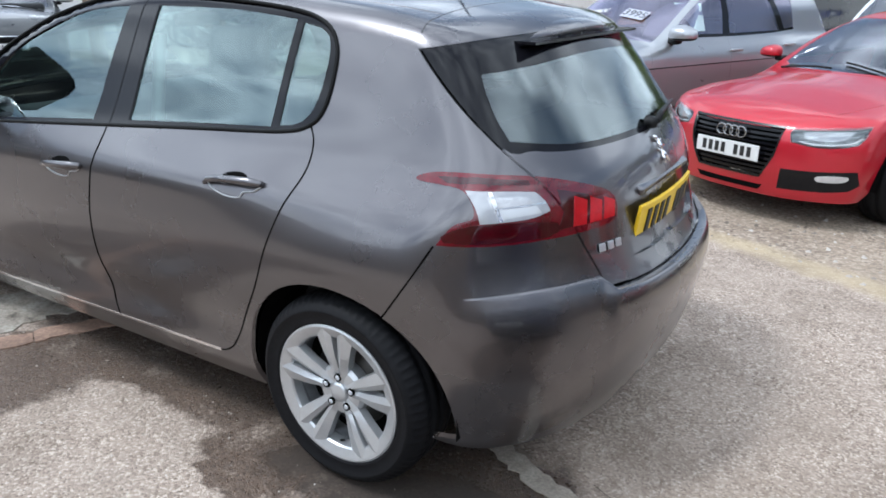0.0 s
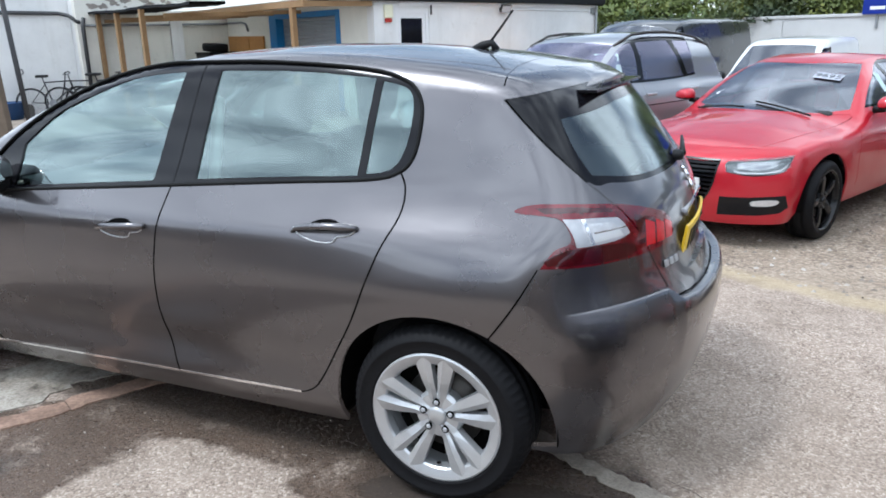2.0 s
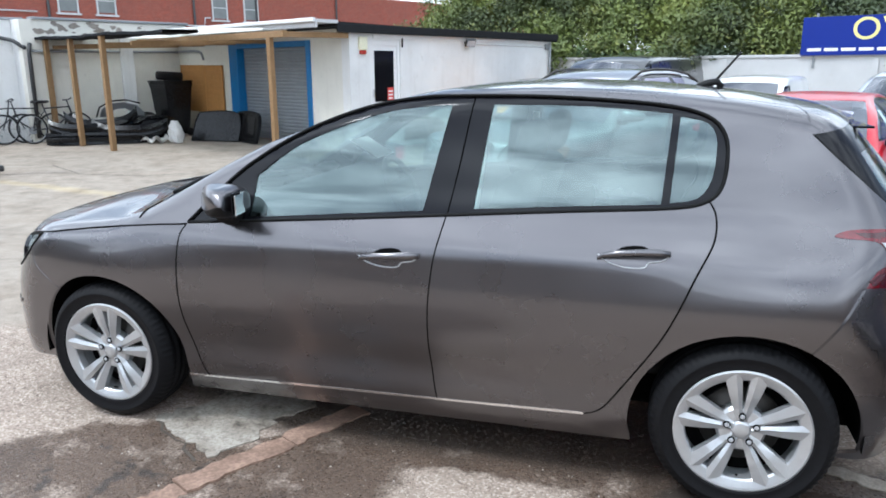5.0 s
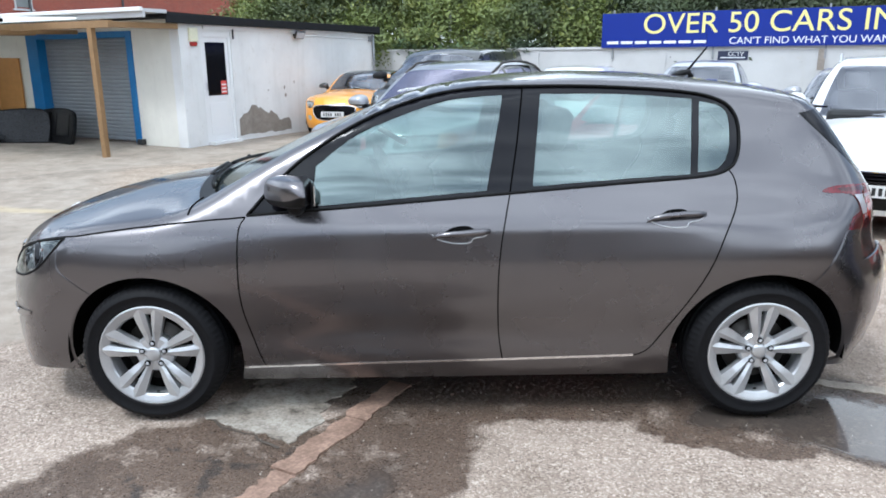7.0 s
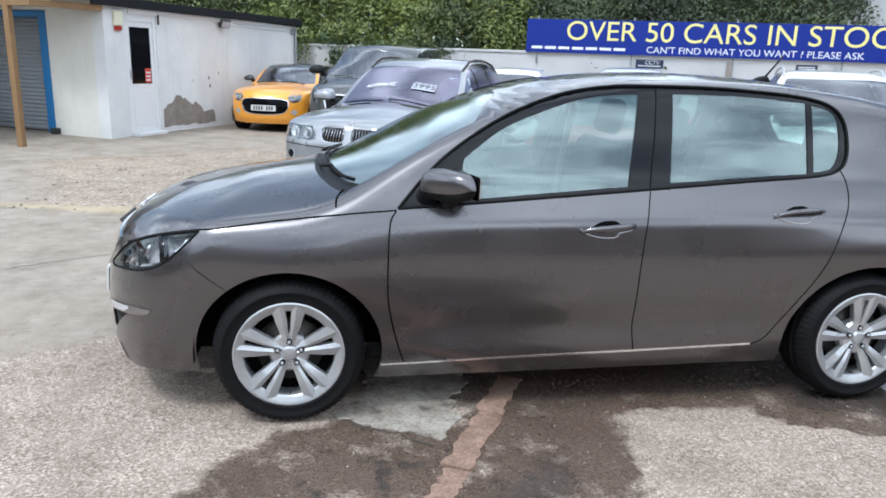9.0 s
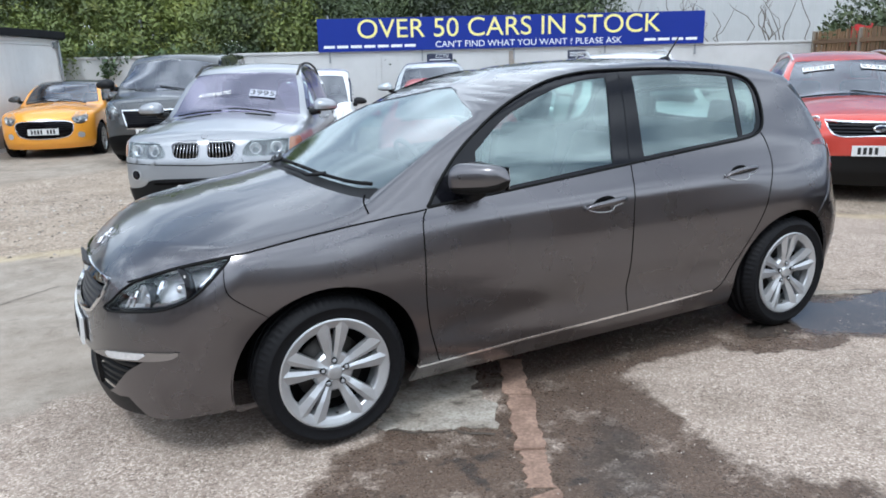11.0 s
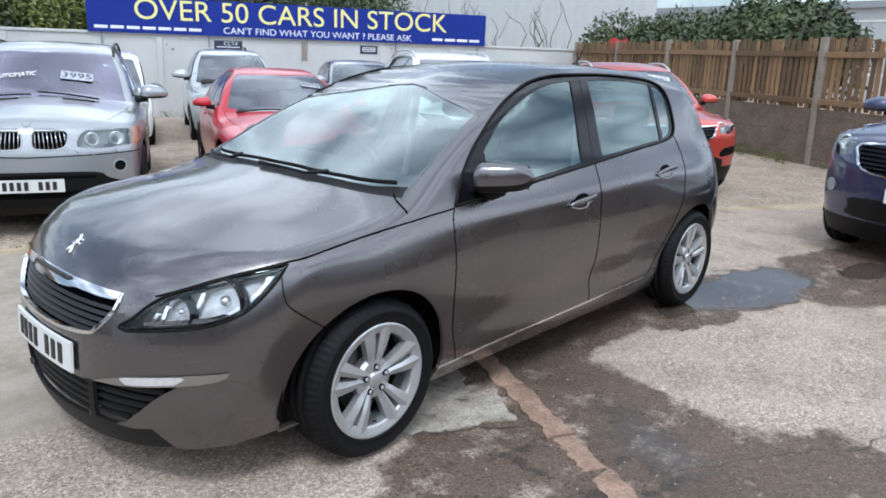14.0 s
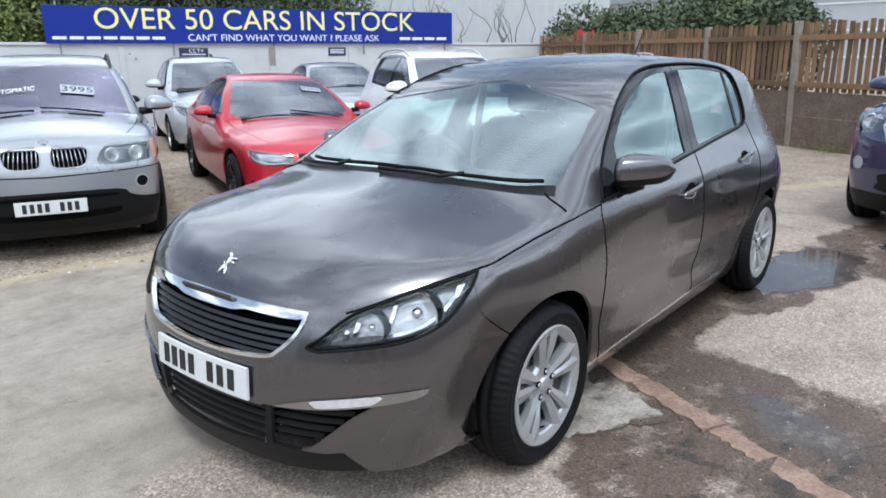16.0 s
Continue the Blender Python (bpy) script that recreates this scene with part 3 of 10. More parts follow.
def paired_rim(w, rim, h, metal):
    """A silver rim: a broad outer band, five pairs of flat spokes, sunk nuts and a round cap."""
    bm = bmesh.new()
    band = rim * 0.84
    add_lathe(bm, [(rim - 0.002, -h + 0.010), (rim + 0.005, -h + 0.001), (rim + 0.005, -h - 0.003), (rim - 0.001, -h - 0.006), (rim - 0.010, -h - 0.003), (band + 0.004, -h + 0.006), (band - 0.001, -h + 0.012), (band - 0.002, -h + 0.045), (rim - 0.03, -h + 0.060), (rim - 0.03, h)], 72)
    for i in range(5):
        a = 2 * math.pi * i / 5 + math.pi / 2
        for s in (-1, 1):
            rows = [(0.030, 0.0125, 0.0120, -h + 0.019), (0.076, 0.0175, 0.0155, -h + 0.016), (0.125, 0.0275, 0.0212, -h + 0.006), (0.170, 0.0365, 0.0258, -h + 0.0015), (rim - 0.012, 0.0440, 0.0300, -h - 0.0015)]
            secs = []
            for r, c, hw, y in rows:
                c *= s
                ridge = c - s * hw * 0.30
                pts = [(c - hw, y + 0.034), (c - hw, y + 0.005), (ridge, y - 0.003), (c + hw, y + 0.005), (c + hw, y + 0.034)]
                secs.append([bm.verts.new((r * math.cos(a) - q * math.sin(a), y2, r * math.sin(a) + q * math.cos(a))) for q, y2 in pts])
            for u, v in zip(secs, secs[1:]):
                for k in range(5):
                    bm.faces.new((u[k], u[(k + 1) % 5], v[(k + 1) % 5], v[k]))
    add_lathe(bm, [(0.0005, -h + 0.020), (0.050, -h + 0.020), (0.074, -h + 0.022), (0.084, -h + 0.034), (0.084, -h + 0.07)], 40)
    bmesh.ops.recalc_face_normals(bm, faces=bm.faces)
    rimo = part("rim", bm, metal, w)
    bm = bmesh.new()
    add_lathe(bm, [(0.0005, -h + 0.007), (0.022, -h + 0.008), (0.030, -h + 0.011), (0.033, -h + 0.016), (0.033, -h + 0.030)], 32)
    part("hub_cap", bm, metal, rimo, smooth=True)
    for i in range(5):
        a = 2 * math.pi * i / 5 + math.pi / 2
        at = pose(0.0505 * math.cos(a), 0, 0.0505 * math.sin(a))
        # black ring on the hub face paints the shade of the nut's hole
        bm = bmesh.new()
        add_lathe(bm, [(0.0095, -h + 0.0155), (0.0095, -h + 0.010), (0.0122, -h + 0.010), (0.0128, -h + 0.018)], 16, at)
        part("nut_shade_ring", bm, M_GAP, rimo, "dark ring round the nut for the shade of its hole")
        bm = bmesh.new()
        add_lathe(bm, [(0.0005, -h + 0.007), (0.007, -h + 0.0075), (0.0095, -h + 0.011), (0.0095, -h + 0.04)], 6, at)
        part("wheel_nut", bm, M_STEELG, rimo)
    tube("valve", [(0.0, -h + 0.03, -(band - 0.006)), (0.0, -h + 0.012, -(band - 0.016))], 0.004, M_PLASTIC, rimo, 6)


def plain_rim(w, rim, h, metal, style):
    """A one-piece rim with five or seven single spokes, hub cap and nuts."""
    bm = bmesh.new()
    add_lathe(bm, [(rim - 0.004, -h + 0.006), (rim + 0.006, -h + 0.001), (rim + 0.006, -h - 0.003), (rim - 0.004, -h - 0.004), (rim - 0.014, -h + 0.008), (rim - 0.022, -h + 0.040), (rim - 0.03, h * 0.6), (rim - 0.03, h)], 56)
    r0, r1 = 0.050, rim - 0.016
    if style == "five":
        spokes = [(2 * math.pi * i / 5 + math.pi / 2 + 0.3, 0) for i in range(5)]
        dim = (0.0, 0.030, 0.0, 0.034)
    else:
        spokes = [(2 * math.pi * i / 7 + math.pi / 2, 0) for i in range(7)]
        dim = (0.0, 0.022, 0.0, 0.030)
    for a, s in spokes:
        c0, w0, c1, w1 = dim
        rows = [(r0, c0 * s, w0, -h + 0.030), (r0 + 0.35 * (r1 - r0), (c0 + 0.3 * (c1 - c0)) * s, w0 + 0.25 * (w1 - w0), -h + 0.016), (r0 + 0.75 * (r1 - r0), (c0 + 0.75 * (c1 - c0)) * s, w0 + 0.7 * (w1 - w0), -h + 0.010), (r1, c1 * s, w1, -h + 0.018)]
        secs = []
        for r, c, hw, y in rows:
            pts = [(c - hw, y + 0.030), (c - hw, y + 0.006), (c - hw * 0.55, y), (c + hw * 0.55, y), (c + hw, y + 0.006), (c + hw, y + 0.030)]
            secs.append([bm.verts.new((r * math.cos(a) - q * math.sin(a), y2, r * math.sin(a) + q * math.cos(a))) for q, y2 in pts])
        for u, v in zip(secs, secs[1:]):
            for k in range(6):
                bm.faces.new((u[k], u[(k + 1) % 6], v[(k + 1) % 6], v[k]))
    add_lathe(bm, [(0.0005, -h + 0.024), (0.045, -h + 0.024), (0.078, -h + 0.030), (0.082, -h + 0.046), (0.082, -h + 0.07)], 32)
    bmesh.ops.recalc_face_normals(bm, faces=bm.faces)
    rimo = part("rim", bm, metal, w)
    bm = bmesh.new()
    add_lathe(bm, [(0.0005, -h + 0.010), (0.020, -h + 0.011), (0.029, -h + 0.016), (0.030, -h + 0.030)], 28)
    part("hub_cap", bm, metal, rimo, smooth=True)
    for i in range(5):
        a = 2 * math.pi * (i + 0.5) / 5 + math.pi / 2
        bm = bmesh.new()
        add_lathe(bm, [(0.0005, -h + 0.012), (0.008, -h + 0.013), (0.010, -h + 0.018), (0.010, -h + 0.04)], 10, pose(0.056 * math.cos(a), 0, 0.056 * math.sin(a)))
        part("wheel_nut", bm, M_DARKMET, rimo)


def wheel(name, radius, rim, width, parent, at, style="pairs", side=-1, metal=None):
    """A wheel as a part: tyre, rim, hub cap and nuts. side -1: its face looks to -y."""
    metal = metal or M_ALLOY
    w = new(name)
    w.parent = parent
    w.matrix_local = pose(*at) @ (Matrix.Identity(4) if side < 0 else pose(0, 0, 0, 0, 0, 180))
    h = width / 2
    bm = bmesh.new()
    if style == "pairs":
        treaded_tyre(bm, radius, rim, h)
    else:
        add_lathe(bm, [(rim - 0.014, -h + 0.020), (rim + 0.001, -h + 0.002), (rim + 0.016, -h - 0.006), ((rim + radius) / 2, -h - 0.012), (radius - 0.030, -h - 0.002), (radius - 0.012, -h + 0.014), (radius - 0.003, -h + 0.034),
                   (radius, -h * 0.45), (radius - 0.006, -h * 0.43), (radius - 0.006, -h * 0.37), (radius, -h * 0.35), (radius, h * 0.35), (radius - 0.006, h * 0.37), (radius - 0.006, h * 0.43), (radius, h * 0.45), (radius - 0.012, h - 0.014), (radius - 0.05, h), (rim, h - 0.02)], 56)
    part("tyre", bm, M_RUBBER, w, smooth=True)
    if style == "pairs":
        paired_rim(w, rim, h, metal)
    else:
        plain_rim(w, rim, h, metal, style)
    bm = bmesh.new()
    add_lathe(bm, [(0.0005, -h + 0.075), (0.138, -h + 0.075), (0.140, -h + 0.085), (0.0005, -h + 0.09)], 40)
    part("brake_disc", bm, M_DARKMET, w, smooth=True)
    bm = bmesh.new()
    add_lathe(bm, [(0.0005, -h + 0.10), (rim - 0.02, -h + 0.10)], 32)
    part("backing", bm, M_GAP, w)
    return w


def arch_pts(cx, cz, rx, rz, a0, a1, n=16):
    return [(cx + rx * math.cos(a), cz + rz * math.sin(a)) for a in np.radians(np.linspace(a0, a1, n))]


def liner(parent, cx, cz, r, y0, y1, name="wheel_liner"):
    bm = bmesh.new()
    rows = []
    for a in np.radians(np.linspace(-6, 186, 22)):
        rows.append([bm.verts.new((cx + r * math.cos(a), y, cz + r * math.sin(a))) for y in (y0, y1)])
    for u, v in zip(rows, rows[1:]):
        bm.faces.new((u[0], u[1], v[1], v[0]))
    bm.faces.new([v[1] for v in rows])
    part(name, bm, M_GAP, parent)


def plate(parent, chars, m, yellow=False, width=0.52, bend=(0.0, 0.0)):
    """A number plate with plain bars for its signs; local x along it, z up, the face looks to -y."""
    dip = lambda u: bend[0] * u * u + bend[1] * u ** 4
    bm = bmesh.new()
    secs = [[bm.verts.new((u, dip(u) + w, h)) for w, h in ((-0.004, -0.0555), (-0.006, -0.0535), (-0.006, 0.0535), (-0.004, 0.0555), (0.004, 0.0555), (0.004, -0.0555))] for u in np.linspace(-width / 2, width / 2, 13)]
    for u, v in zip(secs, secs[1:]):
        for k in range(6):
            bm.faces.new((u[k], v[k], v[(k + 1) % 6], u[(k + 1) % 6]))
    bm.faces.new(secs[0])
    bm.faces.new(secs[-1][::-1])
    bmesh.ops.recalc_face_normals(bm, faces=bm.faces)
    pl = part("number_plate", bm, M_PLATEY if yellow else M_PLATEW, parent)
    pl.matrix_local = m
    x = -width / 2 + 0.045
    step = (width - 0.09) / len(chars)
    for c in chars:
        if c != " ":
            bm = bmesh.new()
            dy = dip(x + step / 2)
            add_box(bm, (x + 0.008, dy - 0.0090, -0.036), (x + step - 0.014, dy - 0.003, 0.036), 0.0)
            part("plate_bar", bm, M_INK, pl)
        x += step
    return pl


def seat(parent, x, y, rear=False, w=0.50):
    s = new("seat")
    s.parent = parent
    bm = bmesh.new()
    add_box(bm, (x - 0.26, y - w / 2, 0.36), (x + 0.26, y + w / 2, 0.54), 0.06, segs=3)
    part("cushion", bm, M_SEAT, s, smooth=True)
    bm = bmesh.new()
    add_box(bm, (-0.07, -w / 2, 0.0), (0.07, w / 2, 0.62), 0.06, pose(x + 0.24, y, 0.50, 0, 14, 0), 3)
    part("backrest", bm, M_SEAT, s, smooth=True)
    if w < 0.8:
        bm = bmesh.new()
        add_box(bm, (-0.05, -0.13, 0.0), (0.05, 0.13, 0.20), 0.045, pose(x + 0.405, y, 1.13, 0, 12, 0), 3)
        part("headrest", bm, M_SEAT, s, smooth=True)
    return s


def mirror_part(parent, at, material, scale=1.0, side=-1, foot=0.10):
    """A door mirror: shell, glass and foot. The shell's blunt side looks to -x."""
    mr = new("door_mirror")
    mr.parent = parent
    mr.matrix_local = pose(*at) @ Matrix.Diagonal((scale, scale * -side, scale, 1))
    for low in (False, True):
        bm = bmesh.new()
        bmesh.ops.create_uvsphere(bm, u_segments=28, v_segments=20, radius=1.0)
        bmesh.ops.delete(bm, geom=[f for f in bm.faces if (f.calc_center_median().z < -0.30) != low], context="FACES")
        for v in bm.verts:
            x, y, z = (math.copysign(abs(q) ** e, q) for q, e in zip(v.co, (0.85, 0.80, 0.80)))
            out = (0.5 + 0.5 * y) ** 2
            h = 0.088 * z * (1 - 0.42 * out) if z > 0 else 0.052 * math.copysign(abs(z) ** 0.75, z) * (1 - 0.15 * out)
            v.co = ((0.118 if x < 0 else 0.040) * x * (1 - 0.22 * y), -0.122 * y, h * (0.98 if low else 1.0))
        part("lower_shell" if low else "shell", bm, M_PLASTIC if low else material, mr, "black plastic lower shell" if low else "", smooth=True)
    bm = bmesh.new()
    add_box(bm, (0.030, -0.082, -0.034), (0.036, 0.085, 0.042), 0.002)
    part("mirror_glass", bm, M_CHROME, mr)
    bm = bmesh.new()
    add_tube(bm, [(0.0, 0.06, -0.045), (0.01, 0.06 + foot * 0.6, -0.055), (0.02, 0.06 + foot, -0.06)], [0.035, 0.032, 0.04], 10)
    part("foot", bm, M_PLASTIC, mr, smooth=True)
    return mr


def wedge_mirror(car, side):
    """The hatchback's door mirror: a wedge in plan with a painted cap, a black underside and a black foot."""
    mr = new("door_mirror")
    mr.parent = car
    rows = []
    n = 20
    for u in np.linspace(0.0, 1.0, 13):
        y = 0.822 + 0.192 * u
        end = (1 - max(0.0, (u - 0.72) / 0.28) ** 2.4) ** 0.5 if u < 1 else 0.05
        start = 0.80 + 0.20 * min(1.0, u / 0.15)
        back = -0.575 - 0.012 * u
        deep = 0.225 * start * (1 - 0.74 * u ** 1.25) * (0.35 + 0.65 * end)
        up, down = 0.072 * start * (1 - 0.28 * u ** 1.6) * end, 0.062 * start * (1 - 0.30 * u ** 1.8) * end
        ring = []
        for a in np.linspace(0, 2 * math.pi, n, endpoint=False):
            c, s_ = math.cos(a), math.sin(a)
            c, s_ = math.copysign(abs(c) ** 0.62, c), math.copysign(abs(s_) ** 0.72, s_)
            ring.append((back - deep * 0.5 + deep * 0.5 * c, y, 1.018 + 0.008 * u + (up if s_ > 0 else down) * s_))
        rows.append(ring)
    cut = -0.16
    for low in (False, True):
        bm = bmesh.new()
        V = [[bm.verts.new((x, side * y, z)) for x, y, z in ring] for ring in rows]
        for i in range(len(V) - 1):
            for k in range(n):
                s_ = math.sin(2 * math.pi * (k + 0.5) / n)
                if (s_ < cut) == low:
                    bm.faces.new((V[i][k], V[i][(k + 1) % n], V[i + 1][(k + 1) % n], V[i + 1][k]))
        if not low:
            bm.faces.new(V[-1])
            bm.faces.new(V[0][::-1])
        bmesh.ops.delete(bm, geom=[v for v in bm.verts if not v.link_faces], context="VERTS")
        bmesh.ops.recalc_face_normals(bm, faces=bm.faces)
        part("lower_shell" if low else "shell", bm, M_PLASTIC if low else M_GREY, mr, "black plastic lower shell" if low else "", smooth=True)
    for nm, half, x0, mat in (("glass_frame", (0.062, 0.048), -0.006, M_GLOSSBLK), ("mirror_glass", (0.054, 0.040), 0.004, M_CHROME)):
        bm = bmesh.new()
        add_box(bm, (x0 - 0.004, -half[0], -half[1]), (x0, half[0], half[1]), 0.0015, pose(-0.574, side * 0.908, 1.022, 0, 0, -side * 13))
        part(nm, bm, mat, mr)
    tube("foot", [(-0.66, side * 0.90, 0.975), (-0.66, side * 0.85, 0.955), (-0.66, side * 0.79, 0.945)], [0.030, 0.034, 0.040], M_PLASTIC, mr, 10)
    return mr


def door_handle(parent, chart, x, z, tilt, L=0.20):
    """A bar handle in front of a black patch, the painted shade of its hollow, with a bright lower edge."""
    c, s = math.cos(tilt), math.sin(tilt)
    hd = new("door_handle")
    hd.parent = parent
    pts = [(-0.30, 0.002), (-0.20, 0.022), (-0.06, 0.030), (0.10, 0.030), (0.20, 0.022), (0.25, 0.004), (0.0, -0.004)]
    sc = smooth_poly([(x + u * L * c - v * s, z + u * L * s + v * c) for u, v in pts], 5)
    pc = skin(chart, sc, [], 0.02)["body"]
    v = pc[0] + pc[1] * 0.0012
    # flat near-black patch on the skin paints the shade of the hand hollow
    raw("hollow_shade", v, pc[2], M_GAP, hd, normals=pc[1])
    low = [(x + u * L * c - w * s, z + u * L * s + w * c) for u, w in smooth_poly([(-0.51, 0.004), (-0.40, -0.018), (-0.20, -0.034), (0.0, -0.040), (0.16, -0.037), (0.22, -0.022), (0.40, -0.016), (0.51, 0.0)], 5, False)]
    P = chart.place(low)
    N = chart.body.grad(P)
    tube("bright_edge", [tuple(p + n * 0.002) for p, n in zip(P, N)], 0.0026, M_ALLOY, hd, 6)
    line = [(x + u * L * c - w * s, z + u * L * s + w * c) for u, w in [(-0.52, -0.010), (-0.42, -0.002), (-0.2, 0.001), (0.1, 0.002), (0.36, 0.003), (0.52, 0.004)]]
    P = chart.place(line)
    N = chart.body.grad(P)
    lift = [0.004, 0.018, 0.030, 0.032, 0.024, 0.006]
    bm = bmesh.new()
    secs = []
    for p, n, d, hw in zip(P, N, lift, [0.006, 0.011, 0.013, 0.014, 0.015, 0.011]):
        o = p + n * d
        up = np.array((0, 0, 1.0)) - n * n[2]
        secs.append([bm.verts.new(o + up * hw * math.cos(a) + n * 0.009 * math.sin(a)) for a in np.radians(range(0, 360, 45))])
    for u, v in zip(secs, secs[1:]):
        for k in range(8):
            bm.faces.new((u[k], v[k], v[(k + 1) % 8], u[(k + 1) % 8]))
    bm.faces.new(secs[0])
    bm.faces.new(secs[-1][::-1])
    bmesh.ops.recalc_face_normals(bm, faces=bm.faces)
    part("grip", bm, M_GREY, hd, smooth=True)
    return hd


def build_hatch():
    car = thing("hatchback_car", "metallic dark grey five-door hatchback, clean and wet round its wheels", "car")
    RAIL = smooth_poly([(-1.30, 0.872), (-1.10, 0.894), (-0.95, 0.908), (-0.895, 0.945), (-0.80, 1.045), (-0.65, 1.172), (-0.43, 1.306), (-0.18, 1.398), (0.05, 1.440), (0.26, 1.450), (0.60, 1.449), (0.96, 1.428), (1.15, 1.398), (1.30, 1.368)], 4, False)
    NTOP = smooth_poly([(90, 0.872), (78, 0.848), (70, 0.830), (66.4, 0.824), (58.9, 0.803), (50.6, 0.772), (41.4, 0.727), (36.8, 0.710), (30, 0.714), (15, 0.716), (0, 0.718)], 3, False)
    RTOP = smooth_poly([(90, 1.368), (80, 1.352), (72, 1.350), (60, 1.362), (40, 1.372), (20, 1.376), (0, 1.378)], 4, False)
    RF, RZ, CF = 0.385, 0.372, 0.296
    # flanks
    out = RAIL + [(1.30, CF + RZ)] + arch_pts(1.31, CF, RF, RZ, 91, 196) + [(0.93, 0.188), (-0.955, 0.158)] + arch_pts(-1.31, CF, RF, RZ, -18, 89) + [(-1.30, CF + RZ)]
    dlo = smooth_poly([(-0.868, 0.918, 1), (-0.764, 1.032), (-0.623, 1.155), (-0.408, 1.284), (-0.167, 1.376), (0.053, 1.418), (0.259, 1.428), (0.596, 1.427), (0.96, 1.404), (1.125, 1.368), (1.190, 1.305), (1.201, 1.213), (1.187, 1.132), (1.145, 1.086), (1.038, 1.059), (0.70, 1.034), (0.222, 0.997), (-0.252, 0.961), (-0.628, 0.934)], 4)
    g_front = smooth_poly([(-0.600, 0.952, 1), (-0.590, 1.110, 1), (-0.46, 1.210), (-0.351, 1.270), (-0.104, 1.358), (0.06, 1.388), (0.205, 1.397, 1), (0.132, 1.010, 1), (-0.25, 0.980)], 3)
    g_rear = smooth_poly([(0.365, 1.401, 1), (0.715, 1.399), (1.014, 1.377, 1), (0.993, 1.070, 1), (0.70, 1.052), (0.326, 1.025, 1)], 3)
    g_q = smooth_poly([(1.040, 1.368, 1), (1.135, 1.344), (1.165, 1.281), (1.155, 1.160), (1.110, 1.094), (1.022, 1.076, 1)], 3)
    d1 = [(-0.876, 0.909), (-0.901, 0.862), (-0.909, 0.737), (-0.908, 0.564), (-0.886, 0.431), (-0.846, 0.285), (-0.83, 0.243)]
    d2 = [(0.229, 1.001), (0.193, 0.815), (0.178, 0.621), (0.184, 0.407), (0.203, 0.272)]
    d3 = [(1.150, 1.088), (1.175, 1.040), (1.173, 0.960), (1.122, 0.850), (1.033, 0.640), (0.94, 0.480), (0.85, 0.340), (0.80, 0.300), (0.76, 0.291)]
    d1, d2, d3 = (smooth_poly(d, 5, False) for d in (d1, d2, d3))
    sill = [(-0.945, 0.236), (-0.4, 0.256), (0.202, 0.273), (0.77, 0.292)]
    doorF = d1 + [(0.203, 0.272)] + d2[::-1] + [(0.0, 0.98), (-0.60, 0.93), (-0.86, 0.915)]
    doorR = d2 + [(0.76, 0.291)] + d3[::-1] + [(1.04, 1.058), (0.70, 1.034), (0.3, 1.0)]
    feats = [("door_front", doorF, 0.0), ("door_rear", doorR, 0.0), ("frame", dlo, -0.004), ("g_front", g_front, -0.010), ("g_rear", g_rear, -0.010), ("g_q", g_q, -0.008),
             (GAP, strip(d1, 0.007), -0.012), (GAP, strip(d2, 0.006), -0.012), (GAP, strip(d3, 0.007), -0.012), (GAP, strip([(0.229, 1.001), (0.262, 1.20), (0.290, 1.426)], 0.007), -0.012), ("line", strip(sill, 0.009), 0.003)]
    sk = skin(S, out, feats, 0.034)
    for nm in ("g_front", "g_rear"):
        v, n, f = sk[nm]
        low = v[:, 2] < 1.27
        A = np.stack([np.ones(len(v)), v[:, 0], v[:, 2]], 1)
        fit = np.stack([A @ np.linalg.lstsq(A[low], n[low][:, k], rcond=None)[0] for k in range(3)], 1)
        up = np.clip((v[:, 2] - 1.26) / 0.10, 0, 1)[:, None]
        n = n * (1 - up) + fit * up
        sk[nm] = (v, n / np.linalg.norm(n, axis=1)[:, None], f)
    rest = {}
    for sd in (-1, 1):
        g = (lambda p: p) if sd < 0 else mirrored
        rest[sd] = g(sk["body"])
        fd = piece("front_door", g(sk["door_front"]), M_GREY, car)
        rd = piece("rear_door", g(sk["door_rear"]), M_GREY, car)
        fr = piece("window_surround", g(sk["frame"]), M_GLOSSBLK, car, "gloss black window surround and pillar")
        for nm, par in (("g_front", fd), ("g_rear", rd), ("g_q", fr)):
            o = piece("window_pane" if nm != "g_q" else "quarter_pane", g(sk[nm]), M_GLASS, par)
            o.visible_shadow = False
        for q in islands(g(sk[GAP])):
            piece("shut_line", q, M_GAP, car)
        for ln in (d1, d2, d3):
            Q = S.place(ln)
            Q = Q + HATCH.grad(Q) * 0.0004
            tube("shut_line", [(q[0], q[1] * -sd, q[2]) for q in Q], 0.0024, M_GAP, car, 5)
        piece("sill_trim", g(sk["line"]), M_CHROME, car, "thin bright sill line")
        if sd < 0:
            door_handle(fd, S, 0.022, 0.842, 0.05, 0.235)
            door_handle(rd, S, 0.914, 0.903, 0.05, 0.235)
        wedge_mirror(car, sd)
        # seal bead round the window opening
        P = S.place(dlo + dlo[:1])
        N = HATCH.grad(P)
        bead = P + N * 0.001
        if sd > 0:
            bead = bead * np.array((1, -1, 1))
        tube("window_seal", [tuple(p) for p in bead], 0.0065, M_SEAL, fr, 6)
    # nose
    lamp = smooth_poly([(66.2, 0.820, 1), (63.8, 0.775), (58.9, 0.699), (54.3, 0.657), (48.8, 0.630), (41.4, 0.613), (32.6, 0.596, 1), (30.2, 0.606), (33.5, 0.640), (36.9, 0.684), (41.4, 0.722), (50.6, 0.768), (58.9, 0.799)], 4)
    lampR = [(-a, z) for a, z in lamp]
